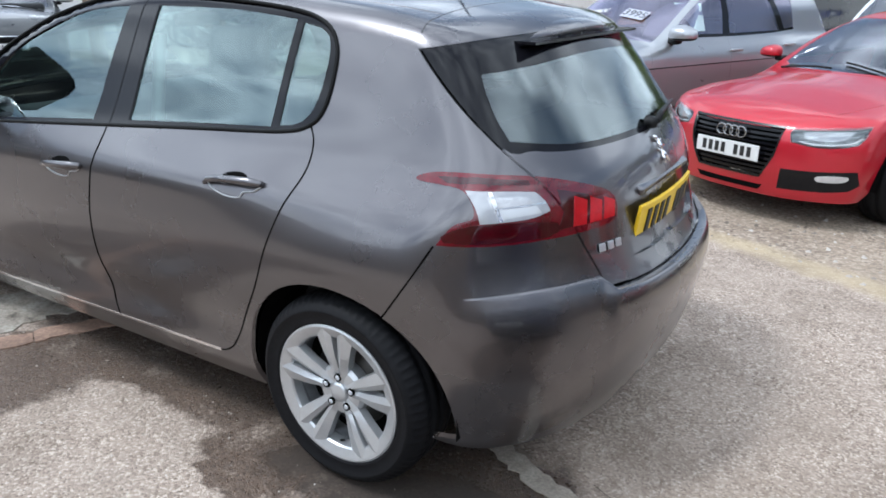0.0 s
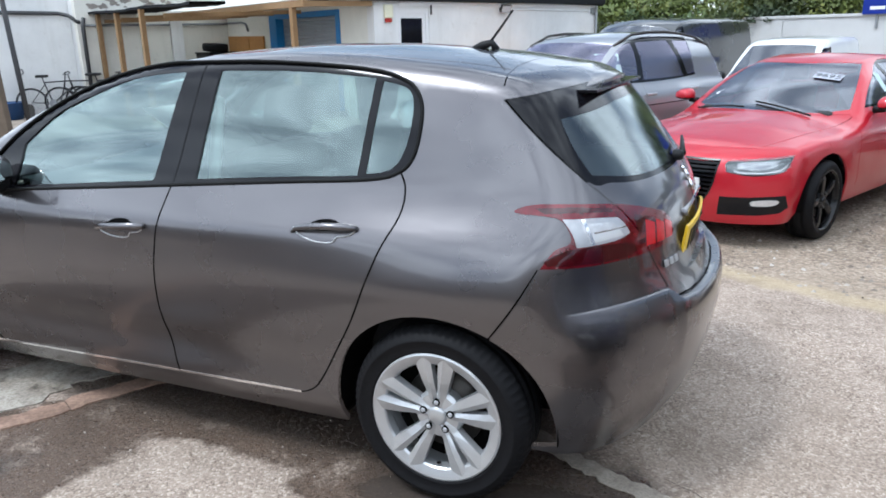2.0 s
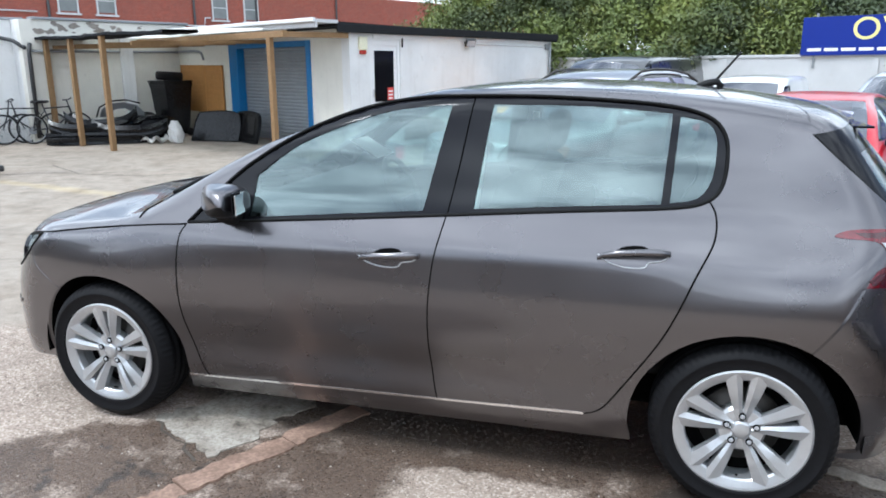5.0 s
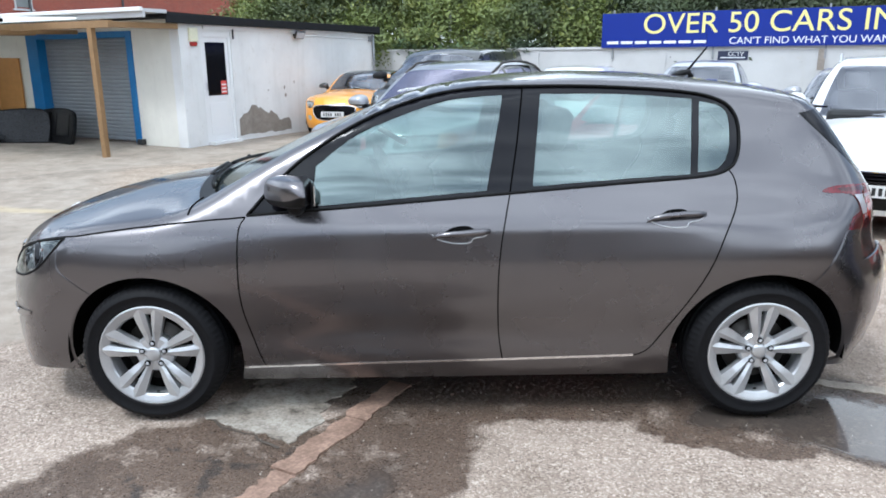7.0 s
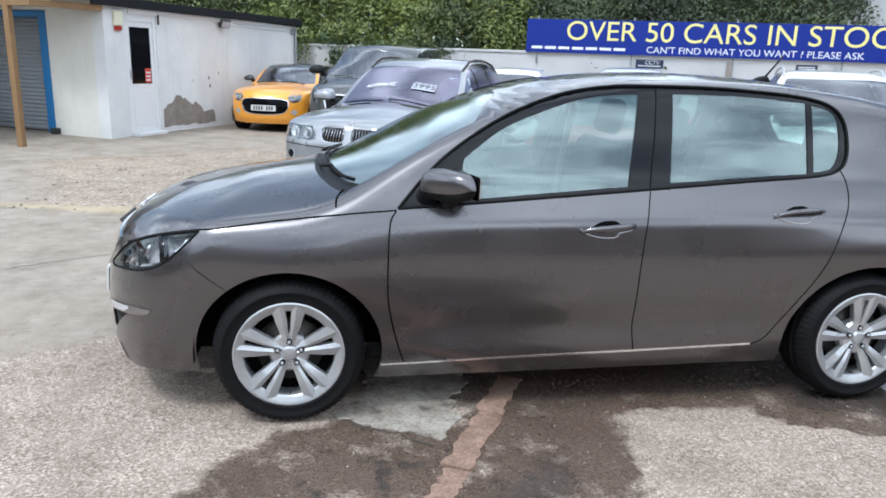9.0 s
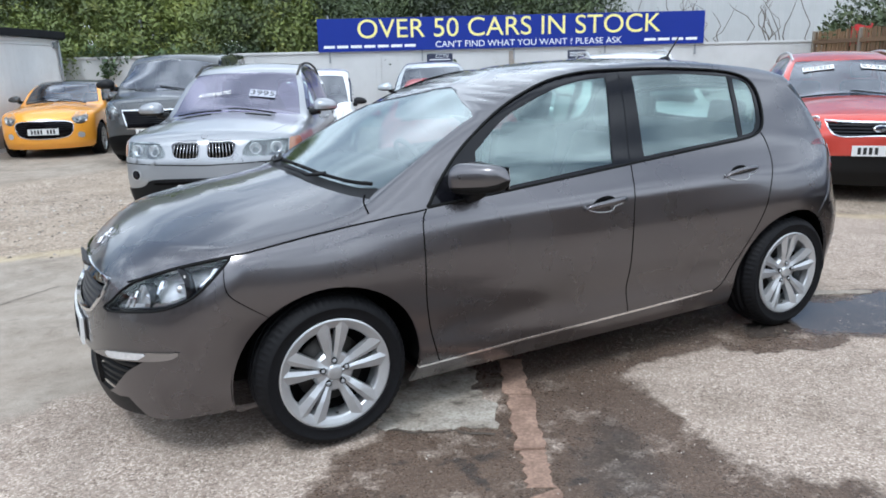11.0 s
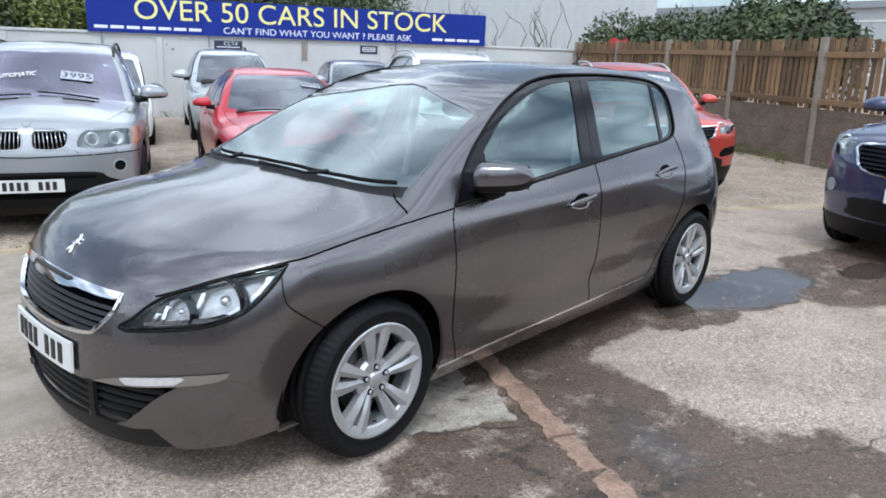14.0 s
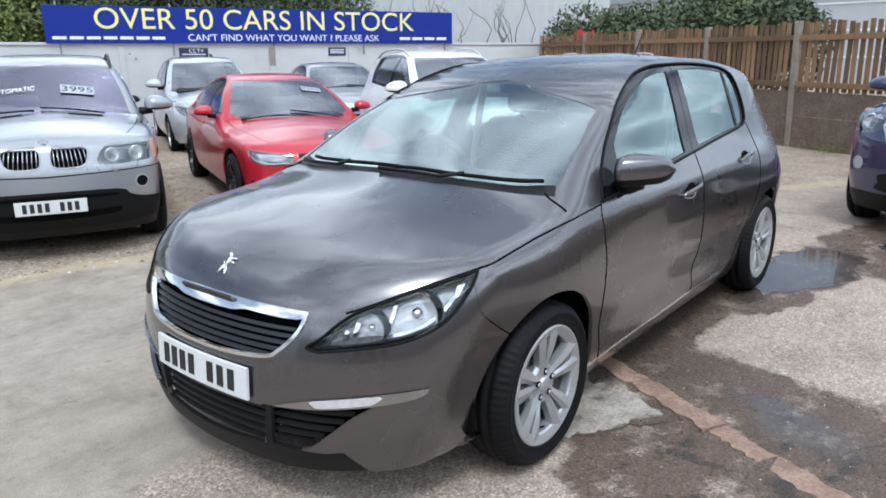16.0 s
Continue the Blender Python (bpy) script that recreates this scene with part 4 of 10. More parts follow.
    gr = smooth_poly([(0, 0.713), (15, 0.711), (30.2, 0.708, 1), (28.6, 0.646), (23.8, 0.576), (20.5, 0.554), (10, 0.540), (0, 0.538), (-10, 0.540), (-20.5, 0.554), (-23.8, 0.576), (-28.6, 0.646), (-30.2, 0.708, 1), (-15, 0.711)], 4)
    fog = smooth_poly([(22.6, 0.400, 1), (32.1, 0.442), (44.0, 0.468), (53.8, 0.482, 1), (52.4, 0.458), (46.3, 0.437), (33.2, 0.412)], 4)
    intake = smooth_poly([(21.5, 0.392, 1), (33.2, 0.408), (44.0, 0.430, 1), (38.5, 0.376), (34.0, 0.315), (28.6, 0.252), (20.8, 0.246, 1)], 4)
    lower = smooth_poly([(-20, 0.388, 1), (0, 0.384), (20, 0.388, 1), (19.0, 0.242, 1), (0, 0.226), (-19.0, 0.242, 1)], 5)
    neg = lambda P: [(-a, z) for a, z in P]
    un = lambda P, w: [(a * 60, z) for a, z in strip([(a / 60, z) for a, z in P], w)]
    cut = S.place([(-1.30, CF + RZ)] + arch_pts(-1.31, CF, RF, RZ, 92, 197))
    archN = [tuple(q) for q in NF.coords(cut)]
    bottom = [(74, 0.212), (62, 0.205), (50, 0.200), (40, 0.188), (30, 0.168), (20, 0.158), (0, 0.155)]
    left = archN + bottom
    outN = left + [(-a, z) for a, z in left[-2::-1]] + [(-a, z) for a, z in NTOP[:-1]] + NTOP[::-1]
    lip = [(-46, 0.150), (46, 0.150), (44, 0.172), (41, 0.208), (37, 0.262), (33, 0.25), (22.2, 0.25), (22.2, 0.396), (19.2, 0.394), (19.2, 0.246), (0, 0.230), (-19.2, 0.246), (-19.2, 0.394), (-22.2, 0.396), (-22.2, 0.25), (-33, 0.25), (-37, 0.262), (-41, 0.208), (-44, 0.172)]
    bl = smooth_poly([(64.6, 0.790), (65.2, 0.700), (69, 0.640), (74.5, 0.575)], 4, False)
    featN = [("lip", lip, -0.006), (None, lamp, 0), (None, lampR, 0), (None, gr, 0), (None, intake, 0), (None, neg(intake), 0), (None, lower, 0), (None, fog, 0), (None, neg(fog), 0), (GAP, un(bl, 0.006), -0.01), (GAP, un(neg(bl), 0.006), -0.01)]
    skN = skin(NF, outN, featN, 0.032, unit=(60, 1))
    piece("front_bumper", skN["body"], M_GREY, car)
    for q in islands(skN[GAP]):
        piece("shut_line", q, M_GAP, car)
    piece("front_lip", skN["lip"], M_PLASTIC, car, "black plastic front lip")
    for P, nm in ((lamp, 1), (lampR, -1)):
        hl = new("headlamp")
        hl.parent = car
        tagged(hl, "clear headlamp with twin chrome bowls")
        p0 = skin(NF, P, [], 0.03, unit=(60, 1))["body"]
        ln = raw("lens", p0[0], p0[2], M_LENS, hl, normals=p0[1])
        ln.visible_shadow = False
        raw("housing", p0[0] - p0[1] * 0.055, p0[2], M_LAMPBACK, hl, normals=p0[1])
        edge = NF.place(P + P[:1])
        tube("lamp_seal", [tuple(p) for p in edge], 0.005, M_SEAL, hl, 6)
        inn = [(a * 60, z) for a, z in offset_poly([(a / 60, z) for a, z in P], -0.010)]
        bz = NF.place(inn + inn[:1])
        tube("bezel", [tuple(p) for p in bz - HATCH.grad(bz) * 0.016], 0.006, M_GLOSSBLK, hl, 6)
        for (a, z, r) in ((52.5 * nm, 0.716, 0.072), (43.0 * nm, 0.677, 0.048)):
            c = NF.place([(a, z)])[0]
            n = HATCH.grad(np.array([c]))[0]
            d = Vector((-0.96, -0.28 * nm, 0.03)).normalized()
            bm = bmesh.new()
            add_lathe(bm, [(r * 0.22, 0.062), (r * 0.5, 0.050), (r * 0.78, 0.026), (r, -0.012), (r * 1.06, -0.010), (r * 1.06, 0.02)], 28)
            q = d.to_track_quat("-Y", "Z").to_matrix().to_4x4()
            bmesh.ops.transform(bm, matrix=Matrix.Translation(Vector(c - n * 0.045)) @ q, verts=bm.verts)
            part("reflector_bowl", bm, M_BOWL, hl, smooth=True)
            bm = bmesh.new()
            add_lathe(bm, [(r * 1.04, -0.014), (r * 1.17, -0.010), (r * 1.17, 0.022)], 28)
            bmesh.ops.transform(bm, matrix=Matrix.Translation(Vector(c - n * 0.045)) @ q, verts=bm.verts)
            part("bowl_rim", bm, M_GLOSSBLK, hl, "gloss black rim", smooth=True)
            bm = bmesh.new()
            bmesh.ops.create_uvsphere(bm, u_segments=14, v_segments=8, radius=r * 0.27, matrix=Matrix.Translation(Vector(c - n * 0.05)))
            part("bulb_cap", bm, M_CHROME, hl, smooth=True)
        wing = smooth_poly([(63.5 * nm, 0.795), (60.5 * nm, 0.748), (56 * nm, 0.690), (50 * nm, 0.652), (40 * nm, 0.632), (35 * nm, 0.618)], 4, False)
        pw = skin(NF, un(wing, 0.020), [], 0.02, unit=(60, 1))["body"]
        raw("bright_wing", pw[0] - pw[1] * 0.030, pw[2], M_CHROME, hl, normals=pw[1])
        for a, z0, z1 in ((37.0, 0.622, 0.662), (39.2, 0.630, 0.690), (47.0, 0.690, 0.742), (60.8, 0.750, 0.792)):
            rib = un([(a * nm, z0), ((a + 1.2) * nm, z1)], 0.012)
            pr = skin(NF, rib, [], 0.02, unit=(60, 1))["body"]
            raw("chrome_rib", pr[0] - pr[1] * 0.026, pr[2], M_CHROME, hl, normals=pr[1])
        blade = [(58 * nm, 0.755), (54 * nm, 0.79), (47 * nm, 0.755), (48 * nm, 0.74)]
        pb = skin(NF, blade, [], 0.02, unit=(60, 1))["body"]
        raw("inner_wing", pb[0] - pb[1] * 0.05, pb[2], M_BOWL, hl, normals=pb[1])
    # grille: bright frame, dark back, slats
    gl = new("grille")
    gl.parent = car
    pb = skin(NF, gr, [], 0.04, unit=(60, 1))["body"]
    raw("back", pb[0] - pb[1] * 0.055, pb[2], M_GAP, gl, normals=pb[1])
    inner = [(a * 60, z) for a, z in offset_poly([(a / 60, z) for a, z in gr], -0.011)]
    ring = skin(NF, gr, [(None, inner, 0)], 0.03, unit=(60, 1))["body"]
    raw("chrome_frame", ring[0] + ring[1] * 0.006, ring[2], M_CHROME, gl, "chrome frame", normals=ring[1])
    top = smooth_poly([(-30.0, 0.708, 1), (-15, 0.712), (0, 0.714), (15, 0.712), (30.0, 0.708, 1), (27.5, 0.684), (14, 0.686), (9, 0.676), (0, 0.674), (-9, 0.676), (-14, 0.686), (-27.5, 0.684)], 3)
    pt = skin(NF, top, [], 0.03, unit=(60, 1))["body"]
    raw("chrome_brow", pt[0] + pt[1] * 0.009, pt[2], M_CHROME, gl, "chrome brow", normals=pt[1])
    for i, z in enumerate((0.562, 0.585, 0.608, 0.631, 0.654)):
        wdt = np.interp(z, [0.55, 0.60, 0.70], [19.5, 25.0, 27.8])
        st = [(-wdt, z - 0.006), (0, z - 0.008), (wdt, z - 0.006), (wdt + 0.6, z + 0.005), (0, z + 0.003), (-wdt - 0.6, z + 0.005)]
        ps = skin(NF, st, [], 0.05, unit=(60, 1))["body"]
        raw("slat", ps[0] - ps[1] * 0.016, ps[2], M_SLAT, gl, normals=ps[1])
    P = NF.place([(0, 0.695)])[0]
    bm = bmesh.new()
    add_box(bm, (-0.008, -0.135, -0.012), (0.004, 0.135, 0.012), 0.004, pose(P[0] - 0.006, 0, P[2] + 0.018, 0, -30, 0))
    part("badge_bar", bm, M_DARKMET, gl)
    # lower openings
    for P, nm in ((lower, "lower_grille"), (intake, "side_intake"), (neg(intake), "side_intake")):
        lg = new(nm)
        lg.parent = car
        pb = skin(NF, P, [], 0.04, unit=(60, 1))["body"]
        raw("back", pb[0] - pb[1] * 0.06, pb[2], M_GAP, lg, normals=pb[1])
        A = np.array(P)
        zs = np.arange(A[:, 1].min() + 0.022, A[:, 1].max() - 0.012, 0.030)
        for z in zs:
            t = np.linspace(A[:, 0].min(), A[:, 0].max(), 80)
            ok = t[inside(P, np.stack([t, np.full(80, z)], 1))]
            if len(ok) < 6:
                continue
            a, b = ok[0], ok[-1]
            st = [(a, z - 0.006), ((a + b) / 2, z - 0.006), (b, z - 0.006), (b, z + 0.006), ((a + b) / 2, z + 0.006), (a, z + 0.006)]
            ps = skin(NF, st, [], 0.06, unit=(60, 1))["body"]
            raw("slat", ps[0] - ps[1] * 0.022, ps[2], M_PLASTIC, lg, normals=ps[1])
    for s in (1, -1):
        f1 = [(s * a, z) for a, z in fog]
        ps = skin(NF, f1, [], 0.03, unit=(60, 1))["body"]
        fo = raw("fog_strip", ps[0] + ps[1] * 0.006, ps[2], M_DULL, car, "chrome strip with a white running lamp", normals=ps[1])
        run = [(s * a, z) for a, z in smooth_poly([(31.5, 0.424, 1), (31.8, 0.440), (44.5, 0.464), (43.0, 0.438, 1), (33.2, 0.418)], 3)]
        ps = skin(NF, run, [], 0.03, unit=(60, 1))["body"]
        raw("running_lamp", ps[0] + ps[1] * 0.010, ps[2], M_WHITELENS, fo, normals=ps[1])
    pc = NF.place([(0, 0.445)])[0]
    plate(car, "xxxx xxx", pose(pc[0] - 0.008, 0, 0.458, 0, 0, -90) @ pose(0, 0, 0, -3, 0, 0), bend=(0.19, 0.3))
    bm = bmesh.new()
    add_box(bm, (pc[0] + 0.001, -0.235, 0.412), (pc[0] + 0.06, 0.235, 0.504), 0.004)
    part("plate_plinth", bm, M_GREY, car)
    # tail
    tl = smooth_poly([(72.6, 0.992), (69.2, 1.014), (61.6, 1.018), (50.7, 1.004), (41.6, 0.977), (33.0, 0.940), (29.8, 0.902), (30.6, 0.852), (40.0, 0.842), (49.3, 0.839), (58.4, 0.837), (67.8, 0.842, 1), (65.0, 0.893), (61.8, 0.911), (62.2, 0.951), (64.6, 0.982)], 4)
    wl = smooth_poly([(63.2, 0.977, 1), (56, 0.974), (50.6, 0.966, 1), (48.6, 0.940), (47.6, 0.914, 1), (52.0, 0.900), (60.6, 0.896, 1), (61.4, 0.935)], 3)
    gate = smooth_poly([(75.5, 1.312), (66, 1.19), (57.5, 1.082), (50.7, 1.002), (44.9, 0.918), (39.5, 0.80), (35.8, 0.714), (34.6, 0.676, 1), (18, 0.664), (0, 0.660)], 4, False)
    glR = smooth_poly([(76.0, 1.312, 1), (57.5, 1.082), (50, 1.062), (40, 1.050), (20.3, 1.046), (0, 1.045), (-20.3, 1.046), (-40, 1.050), (-50, 1.062), (-57.5, 1.082), (-76.0, 1.312, 1), (-60, 1.335), (-30, 1.350), (0, 1.352), (30, 1.350), (60, 1.335)], 4)
    glass_in = smooth_poly([(61.0, 1.252, 1), (60.3, 1.222), (58, 1.152), (55, 1.090, 1), (40, 1.067), (20, 1.062), (0, 1.060), (-20, 1.062), (-40, 1.067), (-55, 1.090, 1), (-58, 1.152), (-60.3, 1.222), (-61.0, 1.252, 1), (-30, 1.276), (0, 1.281), (30, 1.276)], 4)
    bcut = smooth_poly([(68.2, 0.840), (72.5, 0.735), (76.5, 0.640), (79.5, 0.575)], 4, False)
    btop = smooth_poly([(61.5, 0.702), (50, 0.708), (36.0, 0.712)], 4, False)
    recess = smooth_poly([(27, 0.880, 1), (10, 0.905), (0, 0.907), (-10, 0.905), (-27, 0.880, 1), (-25, 0.735), (0, 0.728), (25, 0.735)], 4)
    archR = [tuple(q) for q in NR.coords(S.place([(1.30, CF + RZ)] + arch_pts(1.31, CF, RF, RZ, 88, -7)))]
    botR = [(72, 0.238), (62, 0.212), (50, 0.198), (20, 0.19), (0, 0.19)]
    left = archR + botR
    outR = left + [(-a, z) for a, z in left[-2::-1]] + [(-a, z) for a, z in RTOP[:-1]] + RTOP[::-1]
    gatepoly = gate + [(-a, z) for a, z in gate[-2::-1]] + [(-40, 1.36), (0, 1.37), (40, 1.36)]
    bumpoly = [(84, 0.52)] + bcut[::-1] + btop + [(34.6, 0.672), (18, 0.660), (0, 0.656)] + [(-18, 0.660), (-34.6, 0.672)] + neg(btop)[::-1] + neg(bcut) + [(-84, 0.52), (-84, 0.12), (0, 0.1), (84, 0.12)]
    featR = [("gate", gatepoly, 0.0), ("bumper", bumpoly, 0.004), ("recess", recess, -0.013), ("rear_frame", glR, -0.002), ("rear_glass", glass_in, -0.003), ("lampL", tl, 0.003), ("whiteL", wl, 0.005), ("lampR", neg(tl), 0.003), ("whiteR", neg(wl), 0.005)]
    for g in (gate[:-6], neg(gate[:-6]), [(34.6, 0.672), (18, 0.662), (0, 0.658), (-18, 0.662), (-34.6, 0.672)], bcut, neg(bcut)):
        featR.append((GAP, un(g, 0.007), -0.012))
    skR = skin(NR, outR, featR, 0.032, unit=(60, 1))
    piece("rear_bumper", skR["bumper"], M_GREY, car)
    for q in islands(skR["body"]):
        piece("rear_quarter", q, M_GREY, car)
    tg = piece("tailgate", skR["gate"], M_GREY, car)
    piece("plate_recess", skR["recess"], M_GREY, tg)
    piece("rear_window_surround", skR["rear_frame"], M_GLOSSBLK, tg, "gloss black window surround")
    rg = piece("rear_window", skR["rear_glass"], M_REARGLASS, tg)
    rg.visible_shadow = False
    for q in islands(skR[GAP]):
        piece("shut_line", q, M_GAP, car)
    for sd in ("L", "R"):
        q = 1 if sd == "L" else -1
        tlp = piece("tail_lamp", skR["lamp" + sd], M_REDLENS, car, "dark red tail lamp with a clear centre")
        piece("clear_lens", skR["white" + sd], M_STEELG, tlp)
        for stp, mt in ((((59.5, 0.962), (52.6, 0.958), (50.8, 0.938), (58.8, 0.934)), M_WHITELENS), (((58.4, 0.930), (50.4, 0.931), (49.4, 0.912), (57.6, 0.904)), M_REFLECT)):
            ps = skin(NR, [(q * a, z) for a, z in stp], [], 0.03, unit=(60, 1))["body"]
            raw("bright_step", ps[0] + ps[1] * 0.0058, ps[2], mt, tlp, normals=ps[1])
        ribs = [((56.6, 0.899), (57.3, 0.899), (59.4, 0.974), (58.7, 0.974)), ((57.0, 0.931), (48.6, 0.935), (48.6, 0.938), (57.0, 0.934))]
        ribs += [((60.6, 0.908 + 0.011 * i), (58.0, 0.907 + 0.011 * i), (58.0, 0.911 + 0.011 * i), (60.6, 0.912 + 0.011 * i)) for i in range(3)]
        for i, rib in enumerate(ribs):
            cl = [(q * a, z) for a, z in rib]
            ps = skin(NR, cl, [], 0.03, unit=(60, 1))["body"]
            raw("lens_rib", ps[0] + ps[1] * 0.0065, ps[2], M_CHROME if i < 2 else M_STEELG, tlp, normals=ps[1])
        for i in range(3):
            a0 = 42.5 - 4.2 * i
            cl = smooth_poly([(q * a0, 0.862, 1), (q * (a0 - 3.3), 0.862, 1), (q * (a0 - 3.7), 0.925 - 0.01 * i, 1), (q * (a0 - 0.4), 0.942 - 0.01 * i, 1)], 3)
            ps = skin(NR, cl, [], 0.03, unit=(60, 1))["body"]
            raw("claw", ps[0] + ps[1] * 0.005, ps[2], M_REDGLOW, tlp, "bright red lens", normals=ps[1])
        un2 = [(q * 66.5, 0.850), (q * 48, 0.846), (q * 47, 0.884), (q * 62, 0.893)]
        ps = skin(NR, smooth_poly(un2, 3), [], 0.03, unit=(60, 1))["body"]
        raw("lower_lens", ps[0] + ps[1] * 0.0045, ps[2], M_REDDARK, tlp, normals=ps[1])
        for band in (((46.0, 0.966), (38.5, 0.940), (35.6, 0.905), (36.6, 0.866), (46.0, 0.860), (44.6, 0.905)), ((68.5, 1.006), (61.0, 1.009), (52.0, 0.996), (51.6, 0.985), (61.0, 0.994), (66.5, 0.992))):
            ps = skin(NR, [(q * a, z) for a, z in band], [], 0.03, unit=(60, 1))["body"]
            raw("deep_band", ps[0] + ps[1] * 0.0042, ps[2], M_REDDARK, tlp, normals=ps[1])
    pc = NR.place([(0, 0.80)])[0]
    plate(car, "xxxx xxx", pose(pc[0] - 0.006, 0, 0.806, 0, 0, 90) @ pose(0, 0, 0, 8, 0, 0), True, bend=(0.20, 0.42))
    bm = bmesh.new()
    add_box(bm, (-0.020, -0.24, -0.012), (0.012, 0.24, 0.012), 0.008, pose(1.974, 0, 0.902, 0, 20, 0))
    part("boot_trim", bm, M_GREY, tg)
    # shelf along the top of the rear bumper
    rows = []
    path = [(63.0, 0.700, 0.0), (56.0, 0.705, 0.003), (48.0, 0.709, 0.006), (40.0, 0.711, 0.009), (36.5, 0.708, 0.012), (35.0, 0.690, 0.018), (33.5, 0.668, 0.024), (26.0, 0.660, 0.029), (13.0, 0.656, 0.032), (0.0, 0.654, 0.033)]
    path = path + [(-a, z, d) for a, z, d in path[-2::-1]]
    bm = bmesh.new()
    pa, pz, pd = (np.array(v) for v in zip(*path))
    fall = ((0.003, 0.0), (-0.001, 0.88), (-0.004, 0.99), (-0.014, 1.0), (-0.030, 0.97), (-0.055, 0.84), (-0.09, 0.62), (-0.13, 0.37), (-0.17, 0.16), (-0.21, 0.04), (-0.24, 0.0))
    for a in sorted(set(np.linspace(63, -63, 85)) | {36.5, 35.0, 33.5, -36.5, -35.0, -33.5}, reverse=True):
        z, d = np.interp(-a, -pa, pz), np.interp(-a, -pa, pd)
        P = NR.place([(a, z + h) for h, _ in fall])
        N = HATCH.grad(P)
        rows.append([bm.verts.new(p + n * (0.0045 + d * k)) for p, n, (_, k) in zip(P, N, fall)])
    for u, v in zip(rows, rows[1:]):
        for k in range(len(fall) - 1):
            bm.faces.new((u[k], v[k], v[k + 1], u[k + 1]))
    bmesh.ops.recalc_face_normals(bm, faces=bm.faces)
    part("bumper_shelf", bm, M_GREY, car, smooth=True)
    # model badge: plain bars
    for i in range(3):
        p = NR.place([(35.0 - i * 2.6, 0.784)])[0]
        n = HATCH.grad(np.array([p]))[0]
        bm = bmesh.new()
        add_box(bm, (-0.013, -0.003, -0.012), (0.013, 0.003, 0.012), 0.003, Matrix.Translation(Vector(p + n * 0.005)) @ Vector(-n).to_track_quat("Y", "Z").to_matrix().to_4x4())
        part("badge_sign", bm, M_ALLOY, tg)
    p = NR.place([(0, 0.985)])[0]
    n = HATCH.grad(np.array([p]))[0]
    crest(tg, p, n, 0.055)
    # rear wiper
    base = NR.place([(0, 1.055)])[0]
    wp = new("rear_wiper")
    wp.parent = tg
    bm = bmesh.new()
    add_lathe(bm, [(0.001, -0.030), (0.016, -0.028), (0.020, -0.015), (0.020, 0.01)], 20, pose(base[0], 0, base[2] + 0.01, 0, 0, 90))
    part("spindle", bm, M_PLASTIC, wp, smooth=True)
    arm = [NR.place([(a, z)])[0] for a, z in ((0, 1.06), (-8, 1.075), (-17, 1.082), (-27, 1.085))]
    tube("wiper_arm", [tuple(np.array(p) + (0.03, 0, 0.012)) for p in arm], [0.012, 0.010, 0.008, 0.006], M_PLASTIC, wp, 6)
    # roof, screen and bonnet
    left3 = np.concatenate([NF.place(NTOP[::-1]), S.place(RAIL[1:]), NR.place(RTOP[1:])])
    tl2 = [tuple(q) for q in T.coords(left3)]
    outT = tl2 + [(x, -y) for x, y in tl2[-2:0:-1]]
    half_s = [(-1.17, -0.30), (-1.12, -0.55), (-1.05, -0.725, 1), (-0.95, -0.715), (-0.82, -0.69), (-0.65, -0.647), (-0.50, -0.610), (-0.20, -0.535, 1), (-0.215, -0.30)]
    scr = smooth_poly([(-1.185, 0.0)] + half_s + [(-0.225, 0.0)] + [(q[0], -q[1], *q[2:]) for q in half_s[::-1]], 4)
    half_c = [(-1.20, -0.32), (-1.15, -0.56), (-1.085, -0.745, 1), (-1.02, -0.712, 1), (-1.09, -0.55), (-1.135, -0.30)]
    cowl = smooth_poly([(-1.215, 0.0)] + half_c + [(-1.15, 0.0)] + [(q[0], -q[1], *q[2:]) for q in half_c[::-1]], 4)
    hood = [(-1.13, -0.56), (-1.125, -0.735), (-1.10, -0.800)] + [tuple(q) for q in T.coords(np.concatenate([S.place([(-1.15, 0.889), (-1.30, 0.871)]), NF.place(NTOP[1:])]))]
    hoodp = hood + [(x, -y) for x, y in hood[-2::-1]]
    spo = [(1.455, -0.55), (1.43, -0.40), (1.43, 0.40), (1.455, 0.55), (1.75, 0.6), (1.75, -0.6)]
    ft = [("bonnet", hoodp, 0.0), ("spoiler", spo, 0.0), ("screen", scr, -0.004), ("cowl", cowl, -0.006), 
          (GAP, strip([(1.455, -0.62), (1.43, -0.42), (1.425, 0.0), (1.43, 0.42), (1.455, 0.62)], 0.006), -0.01)]
    for sg in (1, -1):
        ft.append((GAP, strip([(-0.12, 0.505 * sg), (0.4, 0.535 * sg), (1.0, 0.53 * sg), (1.43, 0.48 * sg)], 0.010), -0.005))
    skT = skin(T, outT, ft, 0.025)
    for q in islands(skT["body"]):
        piece("roof_panel" if len(q[0]) > 400 and q[0][:, 0].max() > 0 else "scuttle_panel", q, M_GREY, car)
    for sd in (-1, 1):
        for q in islands(rest[sd]):
            piece("side_panel", q, M_GREY, car)
    bon = piece("bonnet", skT["bonnet"], M_GREY, car)
    piece("roof_spoiler", skT["spoiler"], M_GREY, car)
    ws = piece("windscreen", skT["screen"], M_SCREEN, car)
    ws.visible_shadow = False
    piece("wiper_cowl", skT["cowl"], M_PLASTIC, car)
    for q in islands(skT[GAP]):
        piece("shut_line", q, M_GAP, car)
